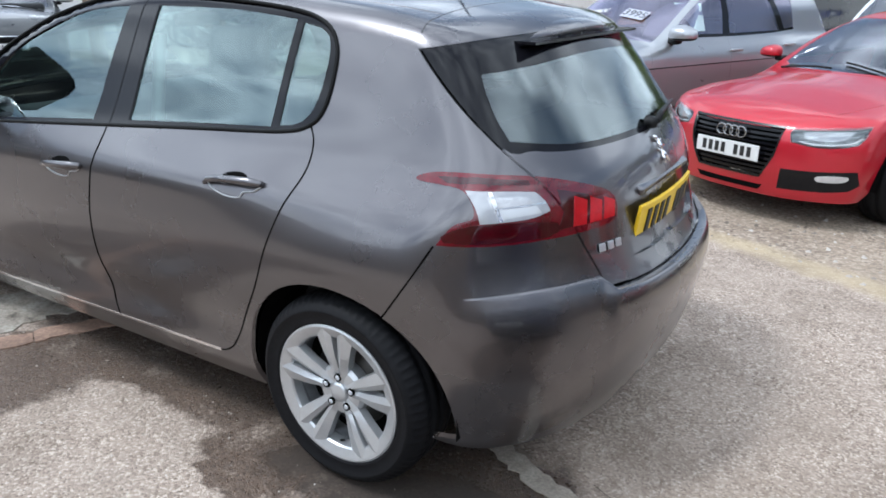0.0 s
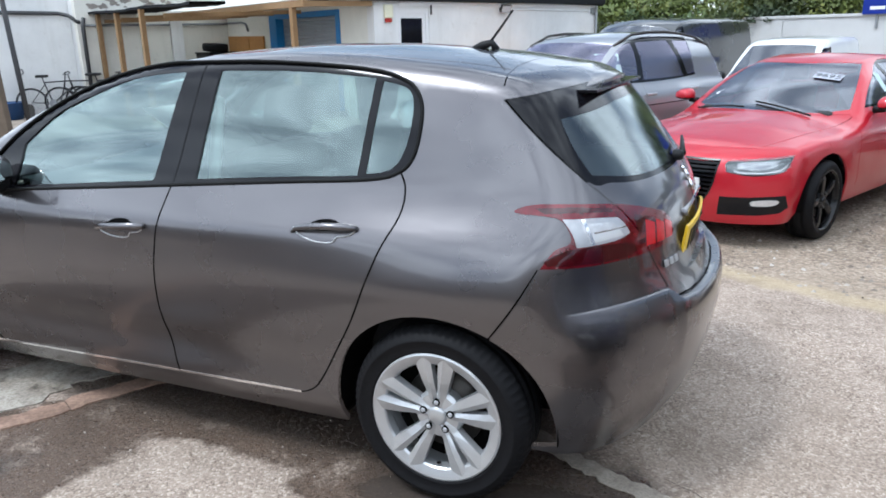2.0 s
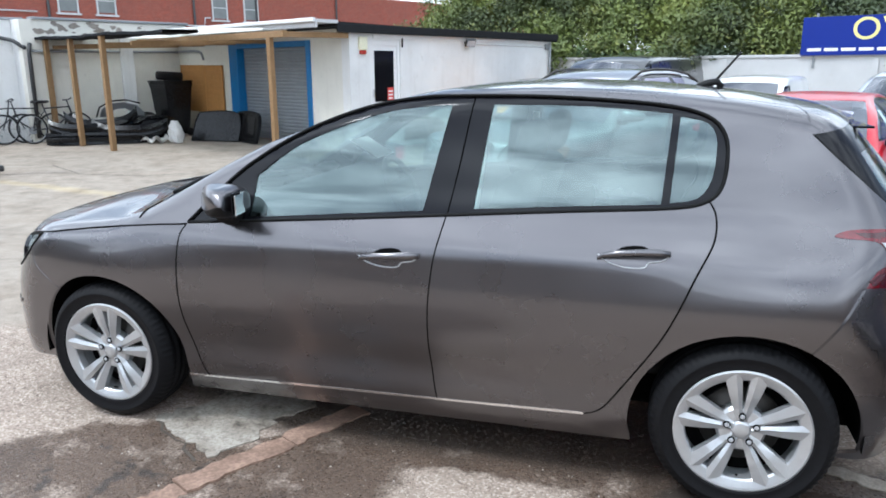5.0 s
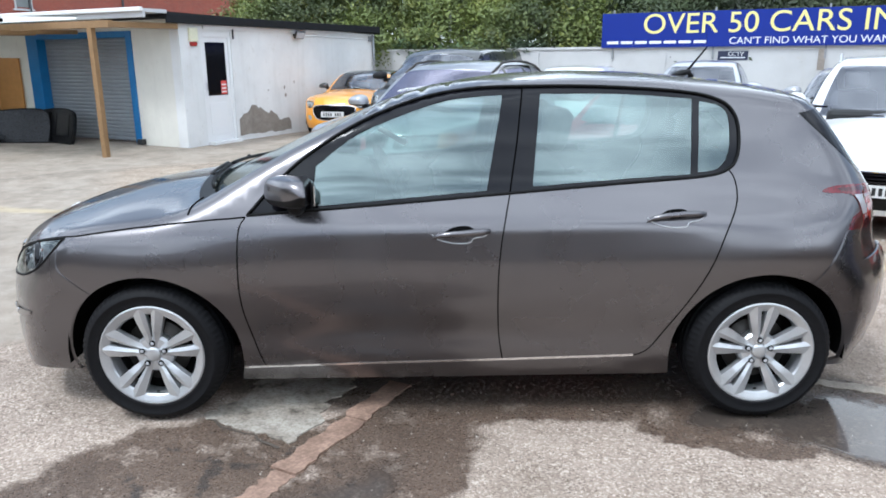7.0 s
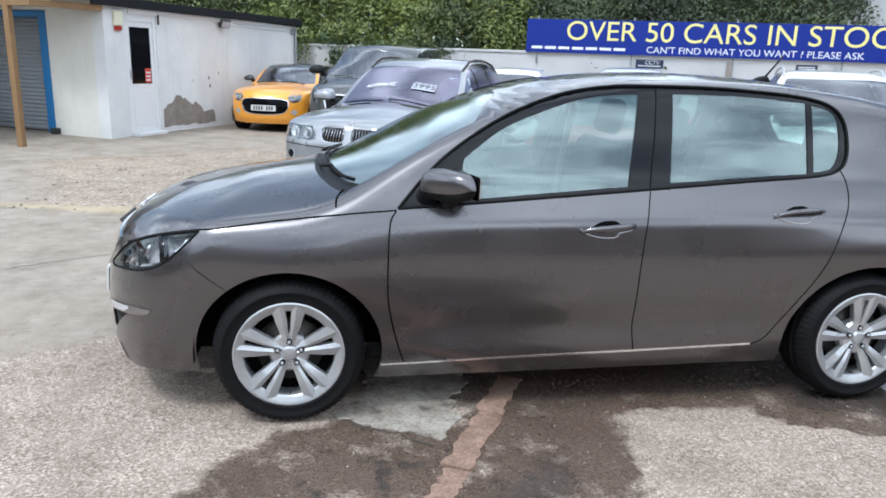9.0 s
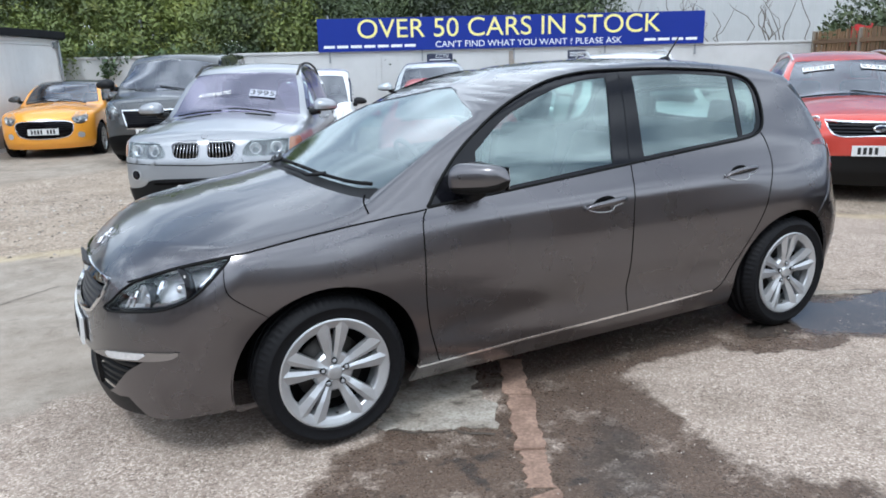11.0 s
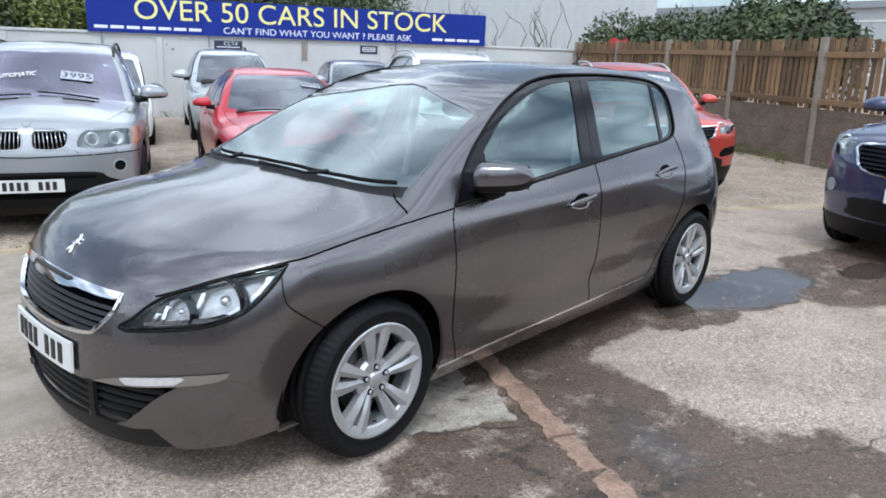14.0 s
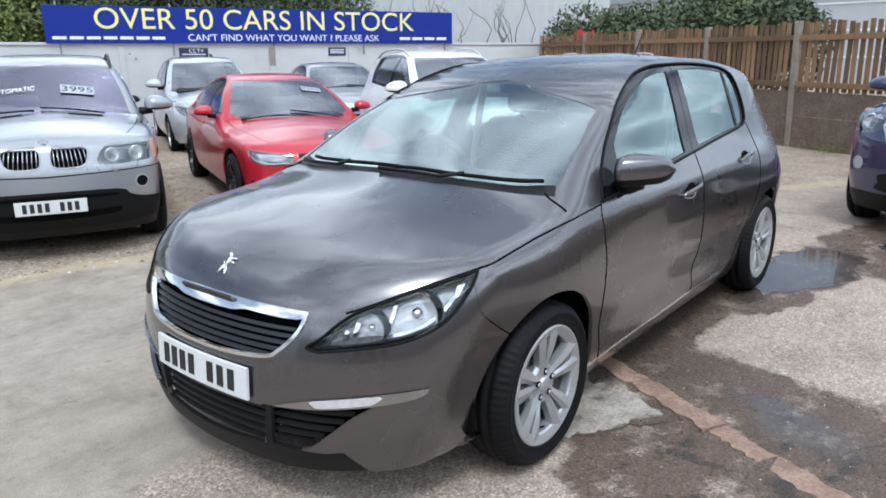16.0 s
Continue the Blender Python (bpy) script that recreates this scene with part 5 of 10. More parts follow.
    # bonnet joints
    edge3 = np.concatenate([S.place([(-0.875, 0.911), (-0.93, 0.906), (-1.0, 0.902), (-1.10, 0.893), (-1.20, 0.883), (-1.29, 0.872)]), NF.place([q for q in NTOP if q[0] > 37 and q[0] < 89])])
    corner = T.place(smooth_poly([(-1.118, -0.815), (-1.116, -0.775), (-1.105, -0.735), (-1.085, -0.70)], 5, False))
    for ln in (edge3, corner):
        for sg in (1, -1):
            tube("shut_line", [(q[0], sg * q[1], q[2] + 0.001) for q in ln], 0.0036, M_GAP, car, 6)
    # spoiler lip over the rear window
    bm = bmesh.new()
    secs = []
    for y in np.linspace(-0.615, 0.615, 17):
        xe = 1.690 - 0.13 * (abs(y) / 0.56) ** 2.2
        zt = 1.362 - 0.06 * (y / 0.56) ** 2
        secs.append([bm.verts.new(p) for p in ((xe - 0.20, y, zt + 0.022 - 0.01 * (y / 0.56) ** 2), (xe - 0.06, y, zt + 0.010), (xe, y, zt - 0.008), (xe - 0.004, y, zt - 0.024), (xe - 0.05, y, zt - 0.034), (xe - 0.16, y, zt - 0.04))])
    for u, v in zip(secs, secs[1:]):
        for k in range(6):
            bm.faces.new((u[k], u[(k + 1) % 6], v[(k + 1) % 6], v[k]))
    bm.faces.new(secs[0])
    bm.faces.new(secs[-1][::-1])
    bmesh.ops.recalc_face_normals(bm, faces=bm.faces)
    sp = part("spoiler_lip", bm, M_GREY, car, smooth=True)
    bm = bmesh.new()
    secs = []
    for y in np.linspace(-0.61, 0.61, 17):
        xe = 1.672 - 0.13 * (abs(y) / 0.56) ** 2.2
        zt = 1.322 - 0.06 * (y / 0.56) ** 2
        secs.append([bm.verts.new(p) for p in ((xe, y, zt), (xe + 0.004, y, zt - 0.010), (xe - 0.05, y, zt - 0.022), (xe - 0.15, y, zt - 0.014))])
    for u, v in zip(secs, secs[1:]):
        for k in range(3):
            bm.faces.new((u[k], v[k], v[k + 1], u[k + 1]))
    part("spoiler_underside", bm, M_PLASTIC, sp, "black underside", smooth=True)
    box("brake_light_strip", (1.60, -0.42, 1.318), (1.70, 0.42, 1.326), M_GLOSSBLK, sp)
    # badge on the bonnet
    p = T.place([(-2.025, 0.0)])[0]
    n = HATCH.grad(np.array([p]))[0]
    crest(bon, p, n, 0.05)
    # aerial
    an = new("aerial")
    an.parent = car
    p = T.place([(1.16, -0.0)])[0]
    bm = bmesh.new()
    add_tube(bm, [(p[0] - 0.060, 0, p[2] - 0.004), (p[0] - 0.01, 0, p[2] + 0.010), (p[0] + 0.03, 0, p[2] + 0.020), (p[0] + 0.050, 0, p[2] - 0.006)], [0.008, 0.018, 0.015, 0.014], 10)
    part("base", bm, M_PLASTIC, an, smooth=True)
    tube("rod", [(p[0] + 0.02, 0, p[2] + 0.02), (p[0] + 0.065, 0, p[2] + 0.075), (p[0] + 0.115, 0, p[2] + 0.140)], [0.006, 0.005, 0.0045], M_PLASTIC, an, 6)
    # front wipers
    base_x = lambda y: np.interp(np.abs(y), [0.0, 0.30, 0.55, 0.725], [-1.185, -1.17, -1.12, -1.05])
    for y0, y1, piv in ((-0.67, -0.03, -0.26), (-0.02, 0.60, 0.34)):
        wp = new("wiper")
        wp.parent = car
        ys_ = np.linspace(y0, y1, 9)
        P = T.place(np.stack([base_x(ys_) + 0.030, ys_], 1))
        tube("blade", [tuple(v + (0, 0, 0.014)) for v in P], 0.009, M_SEAL, wp, 6)
        ya = np.linspace(piv + 0.32, piv, 5)
        Q = T.place(np.stack([base_x(ya) - 0.012, ya], 1))
        tube("wiper_arm", [tuple(v + (0, 0, 0.016)) for v in Q] + [tuple(P[4] + (0, 0, 0.022))], [0.011, 0.009, 0.008, 0.007, 0.008, 0.010], M_PLASTIC, wp, 6)
    # running gear
    for x in (-1.31, 1.31):
        for sd in (-1, 1):
            wheel("wheel", 0.312, 0.222, 0.205, car, (x, sd * 0.772, 0.312), "pairs", sd)
            liner(car, x, CF, 0.392, sd * 0.815, sd * 0.50)
    # floor pan, cabin
    bm = bmesh.new()
    add_box(bm, (-1.95, -0.49, 0.19), (1.88, 0.49, 0.34), 0.03)
    add_box(bm, (-0.90, -0.80, 0.17), (0.90, 0.80, 0.33), 0.03)
    add_box(bm, (-0.98, -0.49, 0.3), (-0.92, 0.49, 0.9))
    part("underbody", bm, M_GAP, car)
    bm = bmesh.new()
    for q in ((-1.02, -0.66, 0.74), ):
        secs = []
        for y in np.linspace(-0.68, 0.68, 9):
            secs.append([bm.verts.new(v) for v in ((-1.02, y, 0.90), (-0.72, y, 0.955 + (0.035 if y > 0.1 else 0.0)), (-0.52, y, 0.93 + (0.03 if y > 0.1 else 0)), (-0.46, y, 0.82), (-0.50, y, 0.60))])
        for u, v in zip(secs, secs[1:]):
            for k in range(4):
                bm.faces.new((u[k], v[k], v[k + 1], u[k + 1]))
    part("dashboard", bm, M_DASH, car, smooth=True)
    st = new("steering_wheel")
    st.parent = car
    st.matrix_local = pose(-0.36, 0.37, 0.90, 0, 64, 0)
    bm = bmesh.new()
    add_tube(bm, [(0.175 * math.cos(a), 0.175 * math.sin(a), 0) for a in np.linspace(0, 2 * math.pi, 29)], 0.016, 8, False)
    part("rim", bm, M_DASH, st, smooth=True)
    bm = bmesh.new()
    add_box(bm, (-0.05, -0.16, -0.02), (0.06, 0.16, 0.01), 0.02)
    part("hub", bm, M_DASH, st)
    for y in (-0.37, 0.37):
        seat(car, 0.05, y)
    seat(car, 0.92, 0.0, True, 1.22)
    for y in (-0.36, 0.36):
        bm = bmesh.new()
        add_box(bm, (-0.04, -0.12, 0.0), (0.04, 0.12, 0.15), 0.035, pose(1.31, y, 1.08, 0, 10, 0), 3)
        part("rear_headrest", bm, M_SEAT, car, smooth=True)
    gx, gy = np.meshgrid(np.linspace(-0.16, 1.40, 22), np.linspace(-0.50, 0.50, 13), indexing="ij")
    Pl = T.place(np.stack([gx.ravel(), gy.ravel()], 1)) - np.array((0, 0, 0.035))
    raw("headlining", Pl, [(i * 13 + k, (i + 1) * 13 + k, (i + 1) * 13 + k + 1, i * 13 + k + 1) for i in range(21) for k in range(12)], M_LINING, car, smooth=True)
    box("parcel_shelf", (1.32, -0.60, 0.98), (1.72, 0.60, 1.0), M_DASH, car)
    bm = bmesh.new()
    add_box(bm, (-0.21, -0.12, 1.285), (-0.175, 0.12, 1.345), 0.016)
    part("rear_view_mirror", bm, M_PLASTIC, car)
    for y in (-0.60, 0.60):
        tube("seat_belt", [(0.33, y, 1.30), (0.30, y * 1.04, 1.05), (0.25, y * 1.10, 0.60)], 0.022, M_PAPER, car, 4)
    bm = bmesh.new()
    add_box(bm, (-0.001, -0.10, -0.075), (0.001, 0.10, 0.075), 0, pose(-0.30, -0.20, 1.18, 0, -60, 0))
    part("price_card", bm, M_PAPER, car, "blank white card behind the windscreen")
    return car


def crest(parent, p, n, size):
    """A small bright emblem: a plain rampant outline of a few strokes."""
    m = Matrix.Translation(Vector(p + n * 0.003)) @ Vector(-n).to_track_quat("Y", "Z").to_matrix().to_4x4()
    bm = bmesh.new()
    for a, b, r in (((-0.5, -0.9), (0.0, -0.1), 0.14), ((0.25, -0.9), (0.1, -0.1), 0.14), ((0.0, -0.2), (0.1, 0.6), 0.20), ((0.1, 0.5), (0.5, 0.85), 0.17), ((0.1, 0.2), (-0.6, 0.1), 0.10), ((0.1, 0.4), (-0.55, 0.5), 0.10), ((0.1, -0.2), (0.6, 0.1), 0.07)):
        A, B = Vector((-a[0] * size, 0, a[1] * size)), Vector((-b[0] * size, 0, b[1] * size))
        add_tube(bm, [m @ A, m @ ((A + B) / 2), m @ B], [r * size * 0.5, r * size, r * size * 0.6], 6)
    part("emblem", bm, M_CHROME, parent, "plain bright emblem", smooth=True)


hatch = build_hatch()


# ---- the other parked vehicles ----


def rail_of(body, xa, xb, n=26):
    """The upper edge of the flanks: where the skin turns from upright to lying."""
    xs = np.linspace(xa, xb, n)
    ys = np.linspace(0.3, 1.05, 60)
    out = []
    for x in xs:
        o = np.stack([np.full(60, x), -ys, np.full(60, 2.8)], 1)
        p = body.cast(o, np.tile((0.0, 0, -1), (60, 1)), 2.6, 70)
        g = body.grad(p)
        ok = np.where((np.abs(g[:, 1]) < 0.70 * g[:, 2] + 0.12) & (p[:, 2] > 0.45))[0]
        out.append(p[ok[-1]] if len(ok) else p[0])
    P = np.array(out)
    for _ in range(2):
        P[1:-1] = (P[:-2] + 2 * P[1:-1] + P[2:]) / 4
    return P


def edge_of(chart, degs, lo, hi):
    """The upper edge of a nose or tail, by turn."""
    zs = np.linspace(lo, hi, 50)
    out = []
    for a in degs:
        p = chart.place(np.stack([np.full(50, a), zs], 1))
        g = chart.body.grad(p)
        ok = np.where(g[:, 2] < 0.62)[0]
        out.append((a, zs[ok[-1]] if len(ok) else lo))
    Q = np.array(out)
    for _ in range(2):
        Q[1:-1, 1] = (Q[:-2, 1] + 2 * Q[1:-1, 1] + Q[2:, 1]) / 4
    return [tuple(q) for q in Q]


def vehicle(name, label, m, body, xa, xb, r, rim, paintm, dlo, panes, screen, front, cat="car", track=0.76, sill=0.25, lower=None, style="seven", metal=None, rails=False, rim_arch=0.055, mirror=(0, 0.9, 1.0), glassm=None, step=0.06, plate_at=None, mirror_m=None, rear_glass=None, cabin=True, mscale=1.2, grille_m=None, roof_m=None, slim_lamps=False):
    """A vehicle that faces -x. dlo and panes: window outlines on the flank (x, z). front: nose pieces
    (name, outline (y, z), depth, material, both sides?). screen: (x base, y base, x head, y head, x at the middle of the base)."""
    glassm = glassm or M_FARGLASS
    metal = metal or M_ALLOY
    car = thing(name, label, cat, m)
    S1, T1 = Chart(body, "side"), Chart(body, "top")
    N1, R1, F1 = Chart(body, "nose", xa), Chart(body, "tail", xb), Chart(body, "front")
    ra = r + rim_arch
    P = rail_of(body, xa, xb)
    nt = edge_of(N1, np.linspace(90, 0, 16), P[0][2] - 0.35, P[0][2] + 0.12)
    nt[0] = (90, P[0][2])
    rt = edge_of(R1, np.linspace(90, 0, 16), P[-1][2] - 0.35, P[-1][2] + 0.10)
    rt[0] = (90, P[-1][2])
    rail = [tuple(q) for q in S1.coords(P)]
    out = rail + [(xb, r + ra)] + arch_pts(xb, r, ra, ra, 92, 185, 12) + [(xb - ra - 0.02, sill), (xa + ra + 0.02, sill)] + arch_pts(xa, r, ra, ra, -5, 88, 12) + [(xa, r + ra)]
    feats = []
    if lower:
        feats.append(("lower", [(xa - 2, 0), (xb + 2, 0), (xb + 2, lower), (xa - 2, lower)], 0.004))
    feats.append(("frame", dlo, -0.004))
    feats += [("pane", q, -0.009) for q in panes]
    if len(panes) > 1:
        xm = (max(q[0] for q in panes[0]) + min(q[0] for q in panes[1])) / 2
        zb = min(q[1] for q in dlo)
        feats.append((GAP, strip([(xm - 0.02, zb + 0.03), (xm - 0.03, sill + 0.12)], 0.008), -0.01))
        x0 = min(q[0] for q in dlo) + 0.02
        feats.append((GAP, strip([(x0, zb + 0.01), (x0 - 0.05, (zb + sill) / 2), (max(x0 - 0.02, xa + ra + 0.06), sill + 0.12)], 0.008), -0.01))
    sk = skin(S1, out, feats, step)
    both = lambda k, src: merged(src[k], mirrored(src[k]))
    bodies = [both("body", sk)]
    lows = [both("lower", sk)] if lower else []
    for sd in (-1, 1):
        piece("window_surround", sk["frame"] if sd < 0 else mirrored(sk["frame"]), M_GLOSSBLK, car)
        for q in panes:
            p1 = skin(S1, q, [], step)["body"]
            p1 = (p1[0] - p1[1] * 0.006, p1[1], p1[2])
            o = piece("side_window", p1 if sd < 0 else mirrored(p1), glassm, car)
            o.visible_shadow = False
    if GAP in sk:
        piece("shut_line", both(GAP, sk), M_GAP, car)
    # nose
    cut = [tuple(q) for q in N1.coords(S1.place([(xa, r + ra)] + arch_pts(xa, r, ra, ra, 93, 186, 12)))]
    left = cut + [(60, sill - 0.04), (30, sill - 0.05), (0, sill - 0.05)]
    outN = left + [(-a, z) for a, z in left[-2::-1]] + [(-a, z) for a, z in nt[:-1]] + nt[::-1]
    featN = []
    if lower:
        featN.append(("lower", [(-100, 0), (100, 0), (100, lower), (40, lower), (0, lower), (-40, lower), (-100, lower)], 0.004))
    made = []
    for nm, pts, depth, mat, twice in front:
        for sg in ((1, -1) if twice else (1,)):
            q3 = F1.place([(-sg * y, z) for y, z in pts])
            q = [tuple(v) for v in N1.coords(q3)]
            featN.append((nm if depth > -0.02 else None, q, depth))
            made.append((nm, q, depth, mat))
    skN = skin(N1, outN, featN, step * 0.8, unit=(60, 1))
    bodies.append(skN["body"])
    if lower:
        lows.append(skN["lower"])
    for nm, q, depth, mat in made:
        pc = skin(N1, q, [], step * 0.7, unit=(60, 1))["body"]
        if mat == "lamp":
            hl = new("headlamp")
            hl.parent = car
            ln = raw("lens", pc[0] + pc[1] * 0.002, pc[2], M_LENSPALE, hl, normals=pc[1])
            ln.visible_shadow = False
            raw("housing", pc[0] - pc[1] * 0.05, pc[2], M_LAMPDARK, hl, normals=pc[1])
            A = np.array(q)
            c0, wd = A.mean(0), A.max(0) - A.min(0)
            if slim_lamps:
                t = np.linspace(A[:, 0].min() + 0.12 * wd[0], A[:, 0].max() - 0.12 * wd[0], 9)
                zz = np.linspace(A[:, 1].min(), A[:, 1].max(), 40)
                edge = []
                for a in t:
                    ok = zz[inside(q, np.stack([np.full(40, a), zz], 1))]
                    if len(ok):
                        edge.append((a, ok[0] + 0.018))
                Pe = N1.place(edge)
                tube("light_strip", [tuple(p - 0.022 * n) for p, n in zip(Pe, body.grad(Pe))], 0.008, M_WHITELENS, hl, 6)
                pr = skin(N1, [(c0[0] + (a - c0[0]) * 0.62, c0[1] + (z - c0[1]) * 0.50 + 0.012) for a, z in q], [], step * 0.7, unit=(60, 1))["body"]
                raw("reflector", pr[0] - pr[1] * 0.02, pr[2], M_STEELG, hl, normals=pr[1])
                continue
            for k in (-0.22, 0.2):
                c = N1.place([(c0[0] + k * wd[0], c0[1])])[0]
                n = body.grad(np.array([c]))[0]
                rr = min(wd[1] * 0.34, 0.060)
                bm = bmesh.new()
                add_lathe(bm, [(rr * 0.2, 0.03), (rr * 0.8, 0.012), (rr, -0.012), (rr * 1.1, 0.0), (rr * 1.1, 0.02)], 20)
                bmesh.ops.transform(bm, matrix=Matrix.Translation(Vector(c - n * 0.03)) @ Vector((-1, 0.35 * np.sign(-n[1]) * -1, 0)).to_track_quat("-Y", "Z").to_matrix().to_4x4(), verts=bm.verts)
                part("reflector_bowl", bm, M_REFLECT, hl, smooth=True)
        elif mat == "kidney" or mat == "grille":
            gl = new("grille")
            gl.parent = car
            raw("back", pc[0] - pc[1] * 0.05, pc[2], M_GAP, gl, normals=pc[1])
            inner = [(a * 60, z) for a, z in offset_poly([(a / 60, z) for a, z in q], -0.012)]
            rg = skin(N1, q, [(None, inner, 0)], step * 0.7, unit=(60, 1))["body"]
            raw("frame", rg[0] + rg[1] * 0.006, rg[2], grille_m or M_CHROME, gl, normals=rg[1])
            A = np.array(q)
            if mat == "kidney":
                for a in np.linspace(A[:, 0].min(), A[:, 0].max(), 10)[1:-1]:
                    t = np.linspace(A[:, 1].min(), A[:, 1].max(), 40)
                    ok = t[inside(q, np.stack([np.full(40, a), t], 1))]
                    if len(ok) > 3:
                        bar = N1.place([(a, ok[0]), (a, (ok[0] + ok[-1]) / 2), (a, ok[-1])])
                        tube("bar", [tuple(v + (0.004, 0, 0)) for v in bar], 0.006, M_DULL, gl, 6)
            else:
                for z in np.arange(A[:, 1].min() + 0.03, A[:, 1].max() - 0.01, 0.035):
                    t = np.linspace(A[:, 0].min(), A[:, 0].max(), 60)
                    ok = t[inside(q, np.stack([t, np.full(60, z)], 1))]
                    if len(ok) > 4:
                        st = [(ok[0], z - 0.008), (0.5 * (ok[0] + ok[-1]), z - 0.008), (ok[-1], z - 0.008), (ok[-1], z + 0.008), (0.5 * (ok[0] + ok[-1]), z + 0.008), (ok[0], z + 0.008)]
                        ps = skin(N1, st, [], 0.1, unit=(60, 1))["body"]
                        raw("slat", ps[0] - ps[1] * 0.014, ps[2], M_GLOSSBLK, gl, normals=ps[1])
        else:
            raw(nm, pc[0] + pc[1] * (depth + 0.004), pc[2], mat, car, normals=pc[1])
    # tail
    cut = [tuple(q) for q in R1.coords(S1.place([(xb, r + ra)] + arch_pts(xb, r, ra, ra, 87, -6, 12)))]
    left = cut + [(60, sill), (30, sill), (0, sill)]
    outR = left + [(-a, z) for a, z in left[-2::-1]] + [(-a, z) for a, z in rt[:-1]] + rt[::-1]
    fR = [("lower", [(-100, 0), (100, 0), (100, lower), (0, lower), (-100, lower)], 0.004)] if lower else []
    if rear_glass:
        zb, ztp, a1, a2 = rear_glass
        fR.append(("rear_window", smooth_poly([(a1, zb), (0, zb - 0.02), (-a1, zb), (-a2, ztp), (0, ztp + 0.02), (a2, ztp)], 4), -0.004))
    skR = skin(R1, outR, fR, step * 1.3, unit=(60, 1))
    bodies.append(skR["body"])
    if lower:
        lows.append(skR["lower"])
    if rear_glass and "rear_window" in skR:
        piece("rear_window", skR["rear_window"], M_GLASS, car)
    # top
    left3 = np.concatenate([N1.place(nt[::-1]), P[1:], R1.place(rt[1:])])
    tl2 = [tuple(q) for q in T1.coords(left3)]
    outT = tl2 + [(x, -y) for x, y in tl2[-2:0:-1]]
    bx, by, hx, hy, mx = screen
    hm = hx - (bx - mx) * 0.35
    scr = smooth_poly([(mx, 0), (mx + (bx - mx) * 0.3, -by * 0.6), (bx, -by, 1), ((bx + hx) / 2, -(by + hy) / 2 - 0.01), (hx, -hy, 1), (hm, 0), (hx, hy, 1), ((bx + hx) / 2, (by + hy) / 2 + 0.01), (bx, by, 1), (mx + (bx - mx) * 0.3, by * 0.6)], 4)
    hood_line = smooth_poly([(mx - 0.06, 0), (mx - 0.05 + (bx - mx) * 0.3, -by * 0.6), (bx - 0.06, -by - 0.02), (bx - 0.25, -by - 0.03), (xa - 0.1, -by + 0.02), (xa - 0.55, -by + 0.12)], 4, False)
    ft = [("screen", scr, -0.003)]
    for sg in (1, -1):
        ft.append((GAP, strip([(x, sg * y) for x, y in hood_line], 0.009), -0.008))
    if roof_m:
        ft.insert(0, ("roof", smooth_poly([(hx + 0.02, -hy - 0.05), (0.5, -hy - 0.05), (1.45, -hy - 0.02), (1.5, 0.0), (1.45, hy + 0.02), (0.5, hy + 0.05), (hx + 0.02, hy + 0.05), (hm, 0.0)], 3), 0.002))
    skT = skin(T1, outT, ft, step)
    if roof_m:
        piece("roof_panel", skT["roof"], roof_m, car, "dark roof panel")
    bodies.append(skT["body"])
    piece("body", merged(*bodies), paintm, car)
    if lows:
        piece("lower_cladding", merged(*lows), M_PLASTIC, car, "black plastic cladding")
    piece("bonnet_gap", skT[GAP], M_GAP, car)
    ws = piece("windscreen", skT["screen"], glassm, car)
    ws.visible_shadow = False
    for s0, s1 in ((-0.5, 0.05), (0.1, 0.62)):
        q = np.stack([np.linspace(mx + 0.03, mx + 0.05 + (bx - mx) * 0.3, 5), np.linspace(s0, s1, 5)], 1)
        Pw = T1.place(q)
        tube("wiper", [tuple(v + (0, 0, 0.016)) for v in Pw], 0.009, M_PLASTIC, car, 5)
    for x in (xa, xb):
        for sd in (-1, 1):
            wheel("wheel", r, rim, 0.215, car, (x, sd * track, r), style, sd, metal)
            liner(car, x, r, ra + 0.01, sd * (track + 0.08), sd * 0.45)
    for sd in (-1, 1):
        mirror_part(car, (mirror[0], sd * mirror[1], mirror[2]), mirror_m or paintm, mscale, sd, 0.10)
    if rails:
        for sd in (-1, 1):
            x0, x1 = rails
            q = T1.place([(x, sd * (screen[3] + 0.02)) for x in np.linspace(x0, x1, 7)])
            lift = [0.0, 0.05, 0.055, 0.055, 0.055, 0.05, 0.0]
            tube("roof_rail", [tuple(v + (0, 0, l)) for v, l in zip(q, lift)], 0.016, M_DARKMET if rails[1] > 0 and paintm in (M_SILVER,) else M_ALLOY, car, 8)
    bm = bmesh.new()
    add_box(bm, (xa - 0.4, -0.42, sill), (xb + 0.4, 0.42, sill + 0.15))
    add_box(bm, (xa + ra + 0.05, -track, sill - 0.02), (xb - ra - 0.05, track, sill + 0.1))
    part("underbody", bm, M_GAP, car)
    if cabin:
        zb = min(q[1] for q in dlo)
        for y in (-0.37, 0.37):
            s = seat(car, (screen[2] + 0.25), y)
            s.matrix_local = pose(0, 0, zb - 0.98)
        bm = bmesh.new()
        add_box(bm, (mx + 0.15, -0.62, zb - 0.25), (bx + 0.25, 0.62, zb - 0.02), 0.05)
        part("dashboard", bm, M_DASH, car)
    if plate_at:
        y0, z0 = plate_at
        pc = F1.place([(y0, z0)])[0]
        plate(car, "xxxx xxx", pose(pc[0] - 0.02, y0, z0, 0, 0, -90))
    return car, S1, T1, N1, F1


